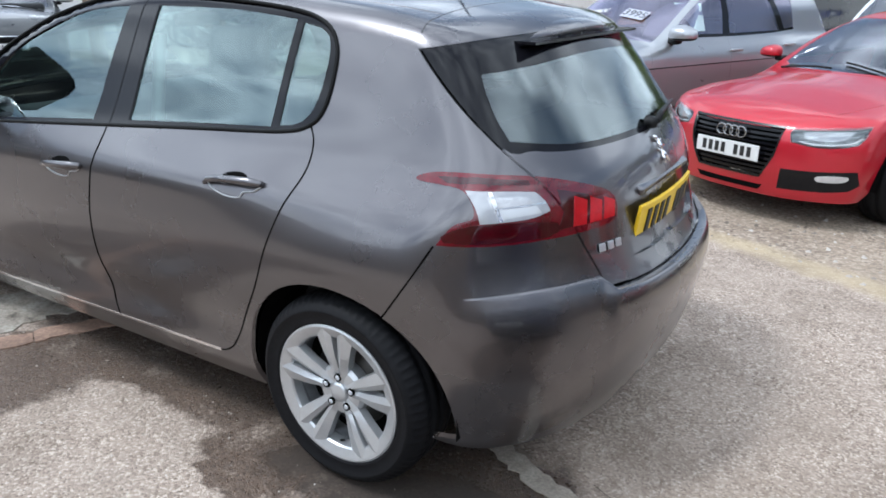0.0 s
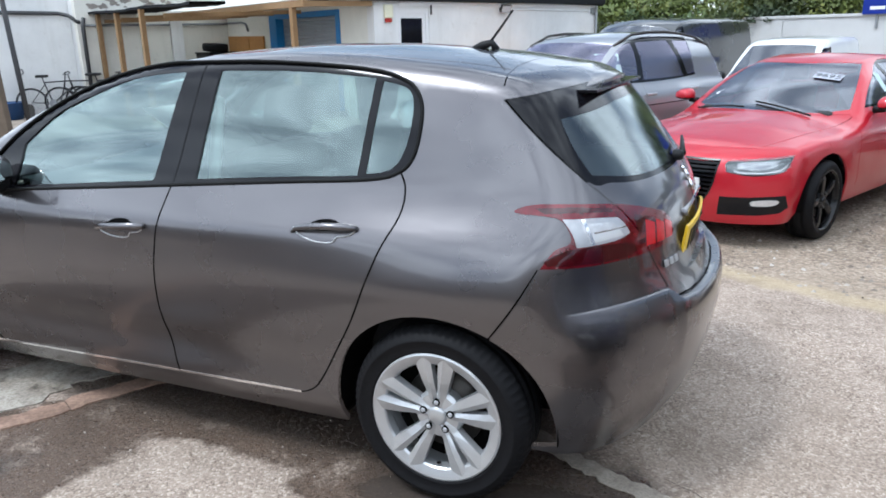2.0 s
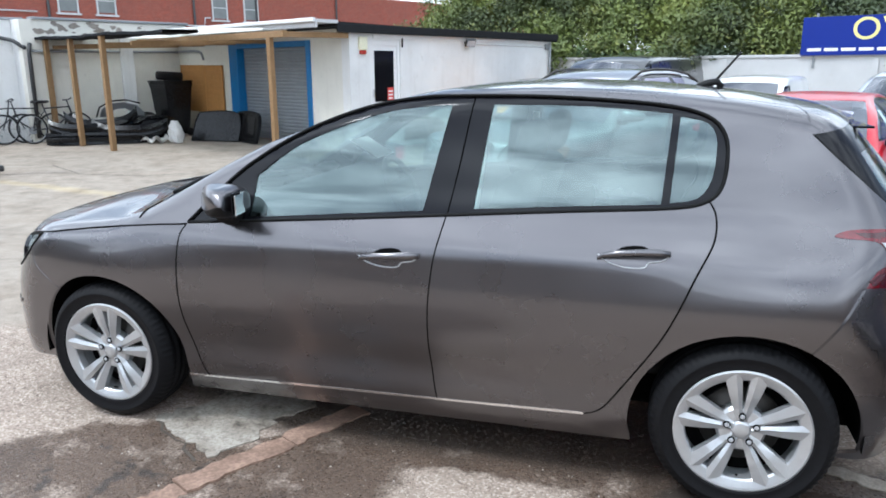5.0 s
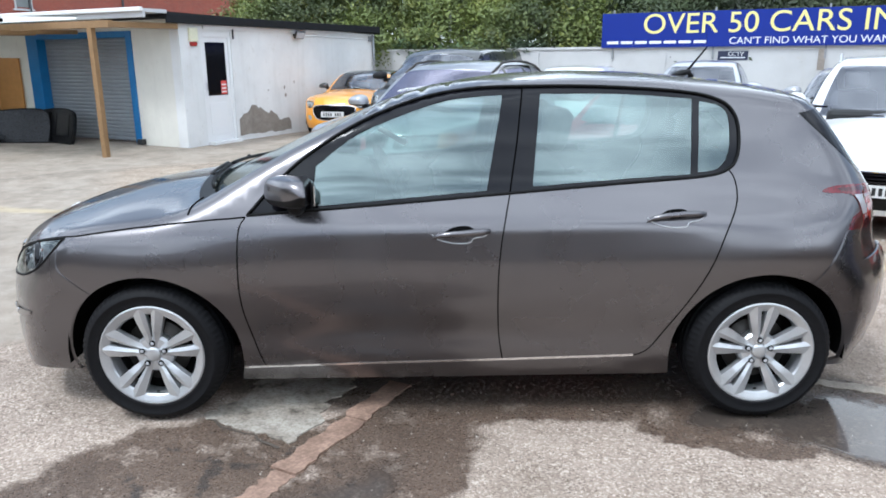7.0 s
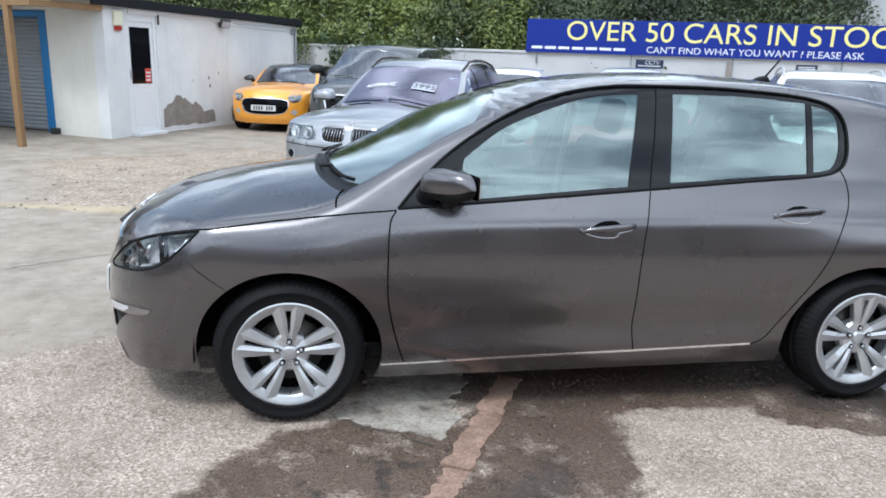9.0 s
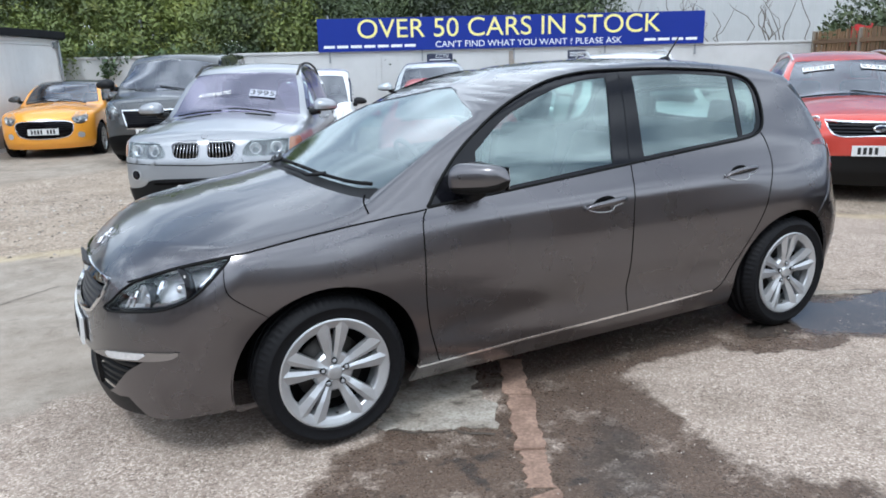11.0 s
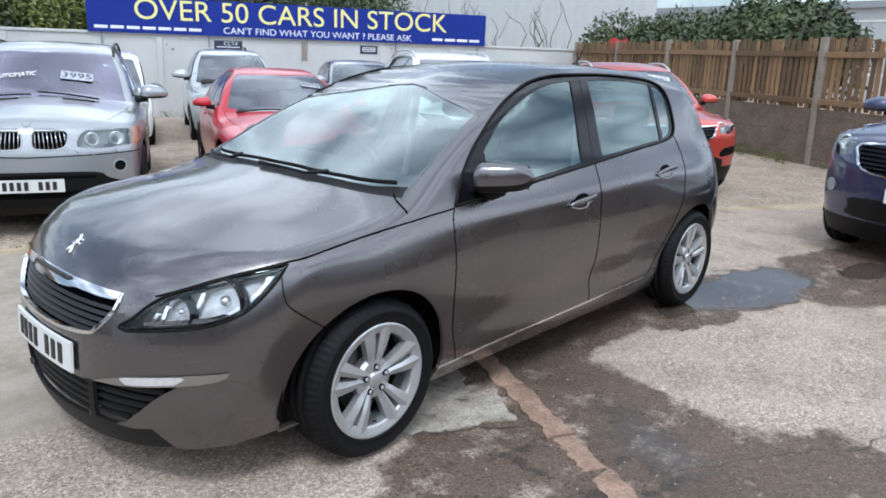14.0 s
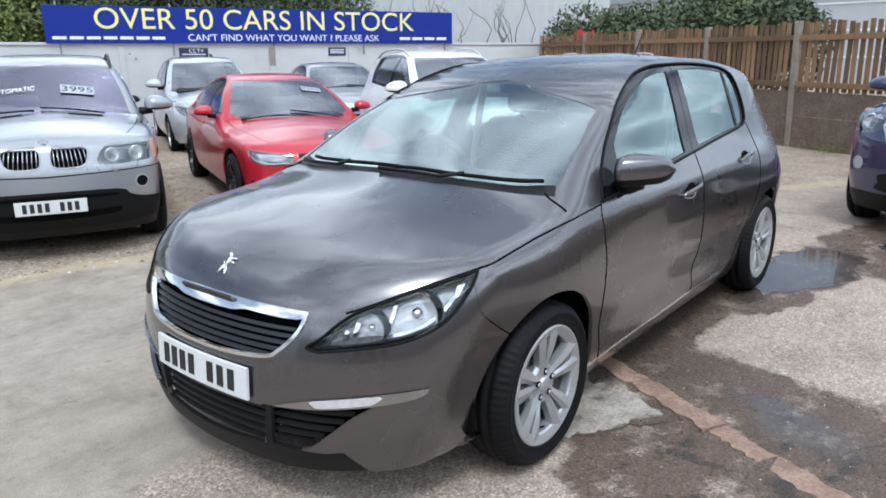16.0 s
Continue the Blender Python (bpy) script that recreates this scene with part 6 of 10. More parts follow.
def sticker(car, chart, x, y, w, h, text, colour=None, up=(0.0, 0, 1)):
    """A price sticker or word behind a windscreen: a thin pale card with dark writing."""
    p = chart.place([(x, y)])[0]
    n = chart.body.grad(np.array([p]))[0]
    nv = Vector(n)
    u = Vector((0, -1, 0))
    u = (u - nv * u.dot(nv)).normalized()
    v = nv.cross(u).normalized()
    m = Matrix((u.to_4d(), v.to_4d(), nv.to_4d(), (0, 0, 0, 1))).transposed()
    m.col[3] = (*(p + n * 0.008), 1)
    for c in range(3):
        m[3][c] = 0
    if colour is not None:
        bm = bmesh.new()
        add_box(bm, (-w / 2, -h / 2, 0), (w / 2, h / 2, 0.002), m=m)
        part("price_sticker", bm, colour, car, "pale price sticker on the windscreen")
    lettering("sticker_text", text, h * 0.92 if colour is not None else h, M_INK if colour is not None else M_PAPER, car, m @ Matrix.Translation((0, 0, 0.003)), w * 0.92)


def lettering(name, text, size, material, parent, m, width=None, extrude=0.001):
    """Words in the built-in font as a mesh part, centred, scaled to the given width."""
    cu = bpy.data.curves.new(name, "FONT")
    cu.body, cu.size, cu.extrude, cu.align_x, cu.align_y = text, size, extrude, "CENTER", "CENTER"
    ob = new(name, cu)
    dg = bpy.context.evaluated_depsgraph_get()
    me = bpy.data.meshes.new_from_object(ob.evaluated_get(dg))
    bpy.data.objects.remove(ob)
    if width:
        xs = [v.co.x for v in me.vertices]
        k = width / (max(xs) - min(xs))
        me.transform(Matrix.Diagonal((k, 1, 1, 1)))
    me.materials.clear()
    me.materials.append(material)
    # one mesh for each word
    bm = bmesh.new()
    bm.from_mesh(me)
    bm.verts.ensure_lookup_table()
    seen, runs = set(), []
    for v in bm.verts:
        if v.index in seen:
            continue
        stack, ids = [v], []
        seen.add(v.index)
        while stack:
            q = stack.pop()
            ids.append(q.index)
            for e in q.link_edges:
                w = e.other_vert(q)
                if w.index not in seen:
                    seen.add(w.index)
                    stack.append(w)
        xs = [bm.verts[i].co.x for i in ids]
        runs.append([min(xs), max(xs), ids])
    runs.sort(key=lambda r: r[0])
    words = []
    for r in runs:
        if words and r[0] - words[-1][1] < 0.13 * size:
            words[-1][1] = max(words[-1][1], r[1])
            words[-1][2] += r[2]
        else:
            words.append(r)
    out = []
    for _, _, ids in words:
        keep = set(ids)
        b2 = bm.copy()
        b2.verts.ensure_lookup_table()
        bmesh.ops.delete(b2, geom=[v for v in b2.verts if v.index not in keep], context="VERTS")
        m2 = bpy.data.meshes.new(name)
        b2.to_mesh(m2)
        b2.free()
        m2.materials.append(material)
        ob = new(name, m2)
        ob.parent = parent
        ob.matrix_local = m
        out.append(ob)
    bm.free()
    return out[0]


def bodyset(hw, belt, roof, nose, tail, top, noset, tailt, sill=0.25, tuck=0.06, roofw=0.60, **kw):
    side = [(0.10, hw - 0.10), (sill, hw - 0.04), (sill + 0.2, hw - 0.005), (belt - 0.28, hw), (belt - 0.12, hw - 0.02), (belt, hw - tuck), (belt + (roof - belt) * 0.5, (hw - tuck + roofw) / 2 + 0.03), (roof - 0.08, roofw + 0.02), (roof + 0.1, roofw - 0.08)]
    return Body(side, top, noset, tailt, **kw)


def oval(cy, cz, ry, rz, n=14):
    return [(cy + ry * math.cos(a), cz + rz * math.sin(a)) for a in np.linspace(0, 2 * math.pi, n, endpoint=False)]


def heading(x, y, deg, z=0.0):
    """A pose for a vehicle that faces -x: its front points to deg, counted from +x."""
    return pose(x, y, z, 0, 0, deg - 180)


# silver off-roader
B = bodyset(0.93, 1.10, 1.66, 0, 0, [(-2.5, 0.86), (-2.22, 0.965), (-2.0, 1.03), (-1.5, 1.10), (-0.95, 1.145), (-0.85, 1.17), (-0.5, 1.36), (-0.12, 1.56), (0.1, 1.62), (0.5, 1.665), (1.2, 1.665), (1.8, 1.63), (2.5, 1.5)],
            [(0.2, -2.12), (0.35, -2.23), (0.55, -2.28), (0.75, -2.26), (0.95, -2.18), (1.1, -2.0), (1.6, -1.3)], [(0.2, 2.25), (0.5, 2.40), (0.8, 2.40), (1.05, 2.34), (1.3, 2.17), (1.6, 1.97), (1.8, 1.8)], sill=0.32, tuck=0.10, roofw=0.62, nose_plan=(0.16, 0.25), tail_plan=(0.15, 0.3), k=0.07)
offroader, _S, _T, _N, _F = vehicle(
    "off_road_car", "silver off-road estate with twin upright chrome grilles and black lower bumper", heading(0.026, 5.984, -115.6, -0.15), B, -1.41, 1.41, 0.365, 0.235, M_SILVER,
    smooth_poly([(-0.92, 1.125, 1), (-0.45, 1.40), (-0.1, 1.545), (0.4, 1.60), (1.2, 1.60), (1.75, 1.56), (2.02, 1.40), (2.08, 1.20, 1), (1.0, 1.125), (0, 1.11)], 3),
    [smooth_poly([(-0.72, 1.15, 1), (-0.40, 1.37), (-0.06, 1.51), (0.22, 1.55, 1), (0.18, 1.14, 1)], 3), smooth_poly([(0.30, 1.555, 1), (0.95, 1.565, 1), (1.12, 1.15, 1), (0.28, 1.14, 1)], 3), smooth_poly([(1.05, 1.56, 1), (1.7, 1.52), (1.95, 1.38), (2.0, 1.21, 1), (1.22, 1.16, 1)], 3)],
    (-0.78, 0.74, -0.02, 0.60, -1.02),
    [("kidney", smooth_poly([(0.035, 0.80), (0.045, 0.93), (0.12, 0.945), (0.29, 0.93), (0.315, 0.86), (0.27, 0.775), (0.10, 0.765)], 3), -0.05, "kidney", True),
     ("headlamp", smooth_poly([(0.38, 0.79), (0.44, 0.92), (0.60, 0.935), (0.80, 0.93, 1), (0.80, 0.79, 1), (0.6, 0.775)], 3), -0.05, "lamp", True),
     ("indicator", smooth_poly([(0.805, 0.93, 1), (0.865, 0.925), (0.875, 0.80), (0.805, 0.79, 1)], 3), 0.0, M_AMBER, True),
     ("bumper_joint", [(-0.86, 0.735), (0, 0.712), (0.86, 0.735), (0.86, 0.728), (0, 0.702), (-0.86, 0.728)], -0.002, M_GAP, False),
     ("lower_intake", smooth_poly([(-0.86, 0.47, 1), (-0.70, 0.485), (-0.60, 0.52), (-0.50, 0.575), (0, 0.585), (0.50, 0.575), (0.60, 0.52), (0.70, 0.485), (0.86, 0.47, 1), (0.80, 0.30), (0, 0.27), (-0.80, 0.30)], 3), 0.006, M_CLADBLK, False),
     ("intake_slot", smooth_poly([(-0.50, 0.545, 1), (0, 0.560), (0.50, 0.545, 1), (0.46, 0.525), (0, 0.532), (-0.46, 0.525)], 3), 0.010, M_GAP, False),
     ("intake_slot", smooth_poly([(-0.52, 0.425, 1), (0, 0.41), (0.52, 0.425, 1), (0.46, 0.375), (0, 0.36), (-0.46, 0.375)], 3), 0.010, M_GAP, False),
     ("fog_ring", oval(0.70, 0.615, 0.056, 0.056), 0.002, M_ALLOY, True),
     ("fog_lamp", oval(0.70, 0.615, 0.044, 0.044), 0.005, M_GLOSSBLK, True),
     ("washer_cap", oval(0.50, 0.742, 0.022, 0.026), 0.016, M_SILVER, True),
     ("washer_cap", oval(0.70, 0.752, 0.022, 0.026), 0.016, M_SILVER, True)],
    lower=0.47, style="seven", rails=(-0.05, 1.9), mirror=(-0.62, 1.02, 1.16), plate_at=(0, 0.47), track=0.79, mscale=1.15, glassm=M_LILAC, grille_m=M_DULL)
sticker(offroader, _T, -0.55, 0.28, 0.42, 0.11, "AUTOMATIC")
sticker(offroader, _T, -0.55, -0.28, 0.30, 0.15, "3995", M_DIMCARD)
for y in (-0.33, 0.33):
    q = _T.place([(-1.13, y - 0.14), (-1.15, y), (-1.13, y + 0.14)])
    tube("washer_strip", [tuple(v + (0, 0, 0.004)) for v in q], 0.009, M_PLASTIC, offroader, 5)
pv = _T.place([(-2.13, 0)])[0]
bm = bmesh.new()
add_lathe(bm, [(0.001, -0.006), (0.03, -0.006), (0.036, 0.0), (0.036, 0.006)], 20, Matrix.Translation(Vector(pv)) @ pose(0, 0, 0, 0, 0, -90) @ pose(0, 0, 0, -50, 0, 0))
part("badge", bm, M_DULL, offroader, "plain round badge")



def flank_details(car, chart, handles, swage, cards=()):
    """Door handles, a black tube for the dark line of the pressed side crease, and cards behind the side glass."""
    for sg in (1, -1):
        for x, z in handles:
            p = chart.place([(x, z)])[0]
            bm = bmesh.new()
            add_box(bm, (x - 0.10, sg * (p[1] - 0.032), z - 0.014), (x + 0.10, sg * (p[1] - 0.010), z + 0.014), 0.009)
            part("door_handle", bm, M_ALLOY if swage else M_RED, car)
        if swage:
            # black tube stands in for the shade along the pressed crease
            P = chart.place([(x, z) for x, z in swage])
            tube("crease_shade", [(q[0], sg * q[1], q[2]) for q in P], 0.006, M_PLASTIC, car, 6)
    for x, z, w, h in cards:
        P = chart.place([(x - w / 2, z - h / 2), (x + w / 2, z - h / 2), (x + w / 2, z + h / 2), (x - w / 2, z + h / 2)])
        N = chart.body.grad(P)
        raw("price_card", np.concatenate([P + N * 0.004, P + N * 0.006]), [(3, 2, 1, 0), (4, 5, 6, 7), (0, 1, 5, 4), (1, 2, 6, 5), (2, 3, 7, 6), (3, 0, 4, 7)], M_CARD, car, "pale blue-white price card at the side window")


M_CARD = plain("card", (0.50, 0.62, 0.64), 0.6, grain=18, amount=0.12)
flank_details(offroader, _S, ((0.30, 0.98), (1.22, 1.0)), [(x, 0.86 + 0.01 * x) for x in np.linspace(-1.0, 1.15, 14)], [(-0.18, 1.30, 0.16, 0.26)])

# red saloon
B = bodyset(0.905, 0.98, 1.41, 0, 0, [(-2.5, 0.62), (-2.24, 0.72), (-2.0, 0.82), (-1.5, 0.905), (-1.0, 0.955), (-0.86, 0.98), (-0.5, 1.16), (-0.1, 1.32), (0.15, 1.385), (0.5, 1.42), (0.9, 1.41), (1.25, 1.35), (1.6, 1.20), (1.85, 1.08), (2.05, 1.04), (2.5, 1.0)],
            [(0.1, -2.16), (0.2, -2.23), (0.4, -2.275), (0.6, -2.27), (0.72, -2.22), (0.85, -2.05), (1.3, -1.4)], [(0.2, 2.30), (0.45, 2.40), (0.8, 2.39), (0.98, 2.36), (1.2, 2.2)], sill=0.24, tuck=0.10, roofw=0.52, nose_plan=(0.24, 0.35), tail_plan=(0.2, 0.3), k=0.06)
saloon, _S, _T, _N, _F = vehicle(
    "saloon_car", "glossy red saloon with black alloy wheels and a dark single-frame grille", heading(2.477, 5.327, -114.4, -0.15), B, -1.405, 1.405, 0.325, 0.242, M_RED,
    smooth_poly([(-0.82, 0.985, 1), (-0.40, 1.19), (-0.05, 1.315), (0.4, 1.362), (0.9, 1.35), (1.25, 1.27), (1.52, 1.12), (1.42, 1.045, 1), (0.5, 1.005)], 3),
    [smooth_poly([(-0.58, 1.01, 1), (-0.36, 1.18), (-0.03, 1.29), (0.28, 1.33, 1), (0.25, 1.02, 1)], 3), smooth_poly([(0.36, 1.335, 1), (0.85, 1.32), (1.15, 1.25, 1), (1.20, 1.06, 1), (0.34, 1.025, 1)], 3)],
    (-0.62, 0.70, 0.10, 0.50, -0.96),
    [("grille", smooth_poly([(-0.37, 0.70, 1), (0.37, 0.70, 1), (0.345, 0.50), (0.26, 0.33, 1), (-0.26, 0.33, 1), (-0.345, 0.50)], 3), -0.05, "grille", False),
     ("headlamp", smooth_poly([(0.43, 0.61, 1), (0.42, 0.69), (0.60, 0.715), (0.80, 0.74, 1), (0.78, 0.62), (0.60, 0.585)], 3), -0.05, "lamp", True),
     ("fog_panel", smooth_poly([(0.38, 0.27, 1), (0.40, 0.42, 1), (0.60, 0.425), (0.80, 0.44, 1), (0.77, 0.30)], 3), -0.004, M_GLOSSBLK, True),
     ("fog_lamp", smooth_poly([(0.62, 0.36), (0.62, 0.395), (0.76, 0.405), (0.74, 0.365)], 3), 0.004, M_WHITELENS, True),
     ("lower_slot", [(-0.25, 0.235), (0.25, 0.235), (0.28, 0.275), (-0.28, 0.275)], -0.002, M_GAP, False)],
    style="five", metal=M_BLKALLOY, mirror=(-0.45, 0.97, 1.02), plate_at=(0, 0.50), track=0.78, mscale=0.86, grille_m=M_BLKALLOY, slim_lamps=True)
sticker(saloon, _T, -0.28, -0.36, 0.24, 0.11, "9695", M_DIMCARD)
for i in range(4):
    bm = bmesh.new()
    c = _F.place([((i - 1.5) * 0.055, 0.625)])[0]
    add_tube(bm, [(c[0] - 0.012, c[1] + 0.038 * math.cos(a), 0.625 + 0.038 * math.sin(a)) for a in np.linspace(0, 2 * math.pi, 21)], 0.006, 6, False)
    part("ring", bm, M_DULL, saloon)

flank_details(saloon, _S, ((0.12, 0.86), (1.02, 0.88)), [], [(0.06, 1.17, 0.10, 0.16)])

# orange small hatchback
B = bodyset(0.855, 0.98, 1.40, 0, 0, [(-2.2, 0.72), (-1.96, 0.80), (-1.7, 0.90), (-1.3, 0.965), (-0.85, 1.0), (-0.75, 1.03), (-0.5, 1.19), (-0.25, 1.32), (0.0, 1.385), (0.4, 1.405), (1.0, 1.39), (1.5, 1.34), (2.0, 1.25)],
            [(0.15, -1.90), (0.3, -1.98), (0.5, -2.0), (0.7, -1.98), (0.85, -1.88), (1.2, -1.4)], [(0.2, 1.68), (0.45, 1.80), (0.75, 1.79), (0.95, 1.74), (1.2, 1.62), (1.4, 1.5)], sill=0.22, tuck=0.09, roofw=0.58, nose_plan=(0.26, 0.35), tail_plan=(0.25, 0.3), k=0.07)
small, _S, _T, _N, _F = vehicle(
    "small_car", "bright orange small hatchback with round headlamps and a dark roof", heading(-1.868, 13.763, -106, -0.11), B, -1.25, 1.25, 0.308, 0.21, M_ORANGE,
    smooth_poly([(-0.70, 1.0, 1), (-0.40, 1.20), (-0.1, 1.315), (0.5, 1.345), (1.2, 1.32), (1.45, 1.15), (1.40, 1.04, 1), (0.3, 1.0)], 3),
    [smooth_poly([(-0.52, 1.03, 1), (-0.32, 1.19), (-0.08, 1.285), (0.40, 1.315, 1), (0.38, 1.03, 1)], 3), smooth_poly([(0.48, 1.315, 1), (1.15, 1.29), (1.33, 1.15), (1.28, 1.07, 1), (0.46, 1.035, 1)], 3)],
    (-0.62, 0.68, -0.10, 0.55, -0.86),
    [("grille", smooth_poly([(-0.50, 0.60), (-0.42, 0.70), (0, 0.72), (0.42, 0.70), (0.50, 0.60), (0.40, 0.42), (0, 0.38), (-0.40, 0.42)], 4), -0.04, "grille", False),
     ("headlamp", oval(0.60, 0.75, 0.125, 0.115, 18), -0.05, "lamp", True),
     ("fog_lamp", oval(0.60, 0.44, 0.055, 0.055), 0.0, M_WHITELENS, True)],
    mirror=(-0.38, 0.93, 1.05), plate_at=(0, 0.52), track=0.74, mirror_m=M_BLACKP, mscale=0.95, roof_m=M_BLACKP)

# dark van
B = bodyset(0.97, 1.22, 1.95, 0, 0, [(-2.7, 0.98), (-2.42, 1.08), (-2.1, 1.18), (-1.72, 1.26), (-1.6, 1.30), (-1.2, 1.58), (-0.8, 1.84), (-0.6, 1.91), (0, 1.955), (1.5, 1.96), (2.4, 1.94), (2.8, 1.9)],
            [(0.2, -2.36), (0.4, -2.45), (0.7, -2.47), (0.95, -2.43), (1.1, -2.3), (1.4, -1.8)], [(0.2, 2.42), (0.6, 2.48), (1.4, 2.46), (1.9, 2.38)], sill=0.30, tuck=0.06, roofw=0.80, nose_plan=(0.16, 0.25), tail_plan=(0.03, 0.05), k=0.07)
van, _S, _T, _N, _F = vehicle(
    "panel_van", "dark grey panel van with a slatted grille", heading(0.16, 11.75, -114, -0.11) @ Matrix.Scale(0.96, 4), B, -1.465, 1.465, 0.345, 0.22, M_BLACKP,
    smooth_poly([(-1.55, 1.27, 1), (-1.15, 1.56), (-0.85, 1.74), (-0.45, 1.78, 1), (-0.45, 1.25, 1)], 3),
    [smooth_poly([(-1.28, 1.30, 1), (-1.05, 1.54), (-0.82, 1.69), (-0.52, 1.72, 1), (-0.52, 1.28, 1)], 3)],
    (-1.35, 0.83, -0.72, 0.72, -1.70),
    [("grille", smooth_poly([(-0.50, 0.98, 1), (0.50, 0.98, 1), (0.42, 0.66, 1), (-0.42, 0.66, 1)], 3), -0.05, "grille", False),
     ("headlamp", smooth_poly([(0.56, 0.82, 1), (0.60, 0.98), (0.80, 1.14), (0.90, 1.16, 1), (0.86, 0.95), (0.76, 0.82)], 3), -0.05, "lamp", True),
     ("lower_bumper", smooth_poly([(-0.85, 0.30), (0.85, 0.30), (0.85, 0.48), (0.5, 0.56), (-0.5, 0.56), (-0.85, 0.48)], 3), 0.004, M_PLASTIC, True)],
    cat="van", mirror=(-1.28, 1.12, 1.38), plate_at=(0, 0.60), track=0.83, mirror_m=M_PLASTIC, mscale=1.35, lower=0.36)

# orange-red crossover
B = bodyset(0.925, 1.08, 1.60, 0, 0, [(-2.4, 0.82), (-2.15, 0.92), (-1.9, 0.99), (-1.4, 1.065), (-0.95, 1.10), (-0.85, 1.125), (-0.45, 1.34), (-0.1, 1.50), (0.15, 1.565), (0.6, 1.61), (1.2, 1.59), (1.8, 1.52), (2.3, 1.4)],
            [(0.2, -2.08), (0.35, -2.17), (0.55, -2.20), (0.75, -2.19), (0.92, -2.12), (1.1, -1.9), (1.5, -1.3)], [(0.2, 2.1), (0.5, 2.22), (0.8, 2.22), (1.05, 2.15), (1.3, 1.98), (1.6, 1.75)], sill=0.30, tuck=0.09, roofw=0.58, nose_plan=(0.22, 0.3), tail_plan=(0.2, 0.3), k=0.07)
crossover, _S, _T, _N, _F = vehicle(
    "crossover_car", "orange-red crossover with a wide chrome-edged black grille", heading(6.968, 2.805, 225.5, -0.12), B, -1.32, 1.32, 0.35, 0.225, M_KIA,
    smooth_poly([(-0.85, 1.10, 1), (-0.42, 1.34), (-0.05, 1.48), (0.5, 1.54), (1.2, 1.52), (1.7, 1.36), (1.62, 1.20, 1), (0.5, 1.12)], 3),
    [smooth_poly([(-0.62, 1.13, 1), (-0.38, 1.32), (-0.03, 1.45), (0.30, 1.50, 1), (0.28, 1.14, 1)], 3), smooth_poly([(0.38, 1.505, 1), (1.05, 1.49, 1), (1.15, 1.20, 1), (0.36, 1.145, 1)], 3)],
    (-0.68, 0.74, 0.02, 0.56, -1.00),
    [("grille", smooth_poly([(-0.52, 0.90, 1), (0, 0.885), (0.52, 0.90, 1), (0.46, 0.77), (0.34, 0.72), (0, 0.735), (-0.34, 0.72), (-0.46, 0.77)], 3), -0.045, "grille", False),
     ("headlamp", smooth_poly([(0.55, 0.80, 1), (0.56, 0.90), (0.72, 0.96), (0.86, 0.99, 1), (0.83, 0.88), (0.72, 0.80)], 3), -0.05, "lamp", True),
     ("lower_intake", smooth_poly([(-0.50, 0.52), (0.50, 0.52), (0.62, 0.40), (0.50, 0.34), (-0.50, 0.34), (-0.62, 0.40)], 3), -0.002, M_PLASTIC, False),
     ("fog_panel", smooth_poly([(0.58, 0.52), (0.82, 0.56), (0.84, 0.64), (0.60, 0.61)], 3), 0.0, M_GLOSSBLK, True)],
    lower=0.40, rails=(0.1, 1.7), mirror=(-0.48, 1.0, 1.13), plate_at=(0, 0.585), track=0.785, mscale=1.0)
sticker(crossover, _T, -0.28, 0.33, 0.36, 0.11, "DIESEL", M_PAPER)
sticker(crossover, _T, -0.28, -0.30, 0.30, 0.11, "5795", M_PAPER)
c = _F.place([(0, 0.80)])[0]
bm = bmesh.new()
add_lathe(bm, [(0.001, -0.012), (0.05, -0.010), (0.065, 0.0), (0.065, 0.01)], 24, pose(c[0] - 0.01, 0, 0.815, 0, 0, -90) @ Matrix.Diagonal((1.1, 1, 0.6, 1)))
part("badge", bm, M_CHROME, crossover, "plain oval badge")

# navy off-roader
B = bodyset(0.945, 1.14, 1.72, 0, 0, [(-2.5, 0.90), (-2.22, 1.0), (-1.95, 1.08), (-1.4, 1.15), (-0.95, 1.18), (-0.85, 1.205), (-0.45, 1.44), (-0.1, 1.61), (0.15, 1.67), (0.6, 1.715), (1.4, 1.70), (1.9, 1.65), (2.5, 1.5)],
            [(0.2, -2.12), (0.35, -2.22), (0.55, -2.26), (0.8, -2.25), (1.0, -2.17), (1.15, -2.0), (1.6, -1.3)], [(0.2, 2.25), (0.5, 2.40), (0.85, 2.40), (1.1, 2.34), (1.4, 2.15), (1.7, 1.95)], sill=0.32, tuck=0.09, roofw=0.62, nose_plan=(0.24, 0.32), tail_plan=(0.2, 0.3), k=0.08)
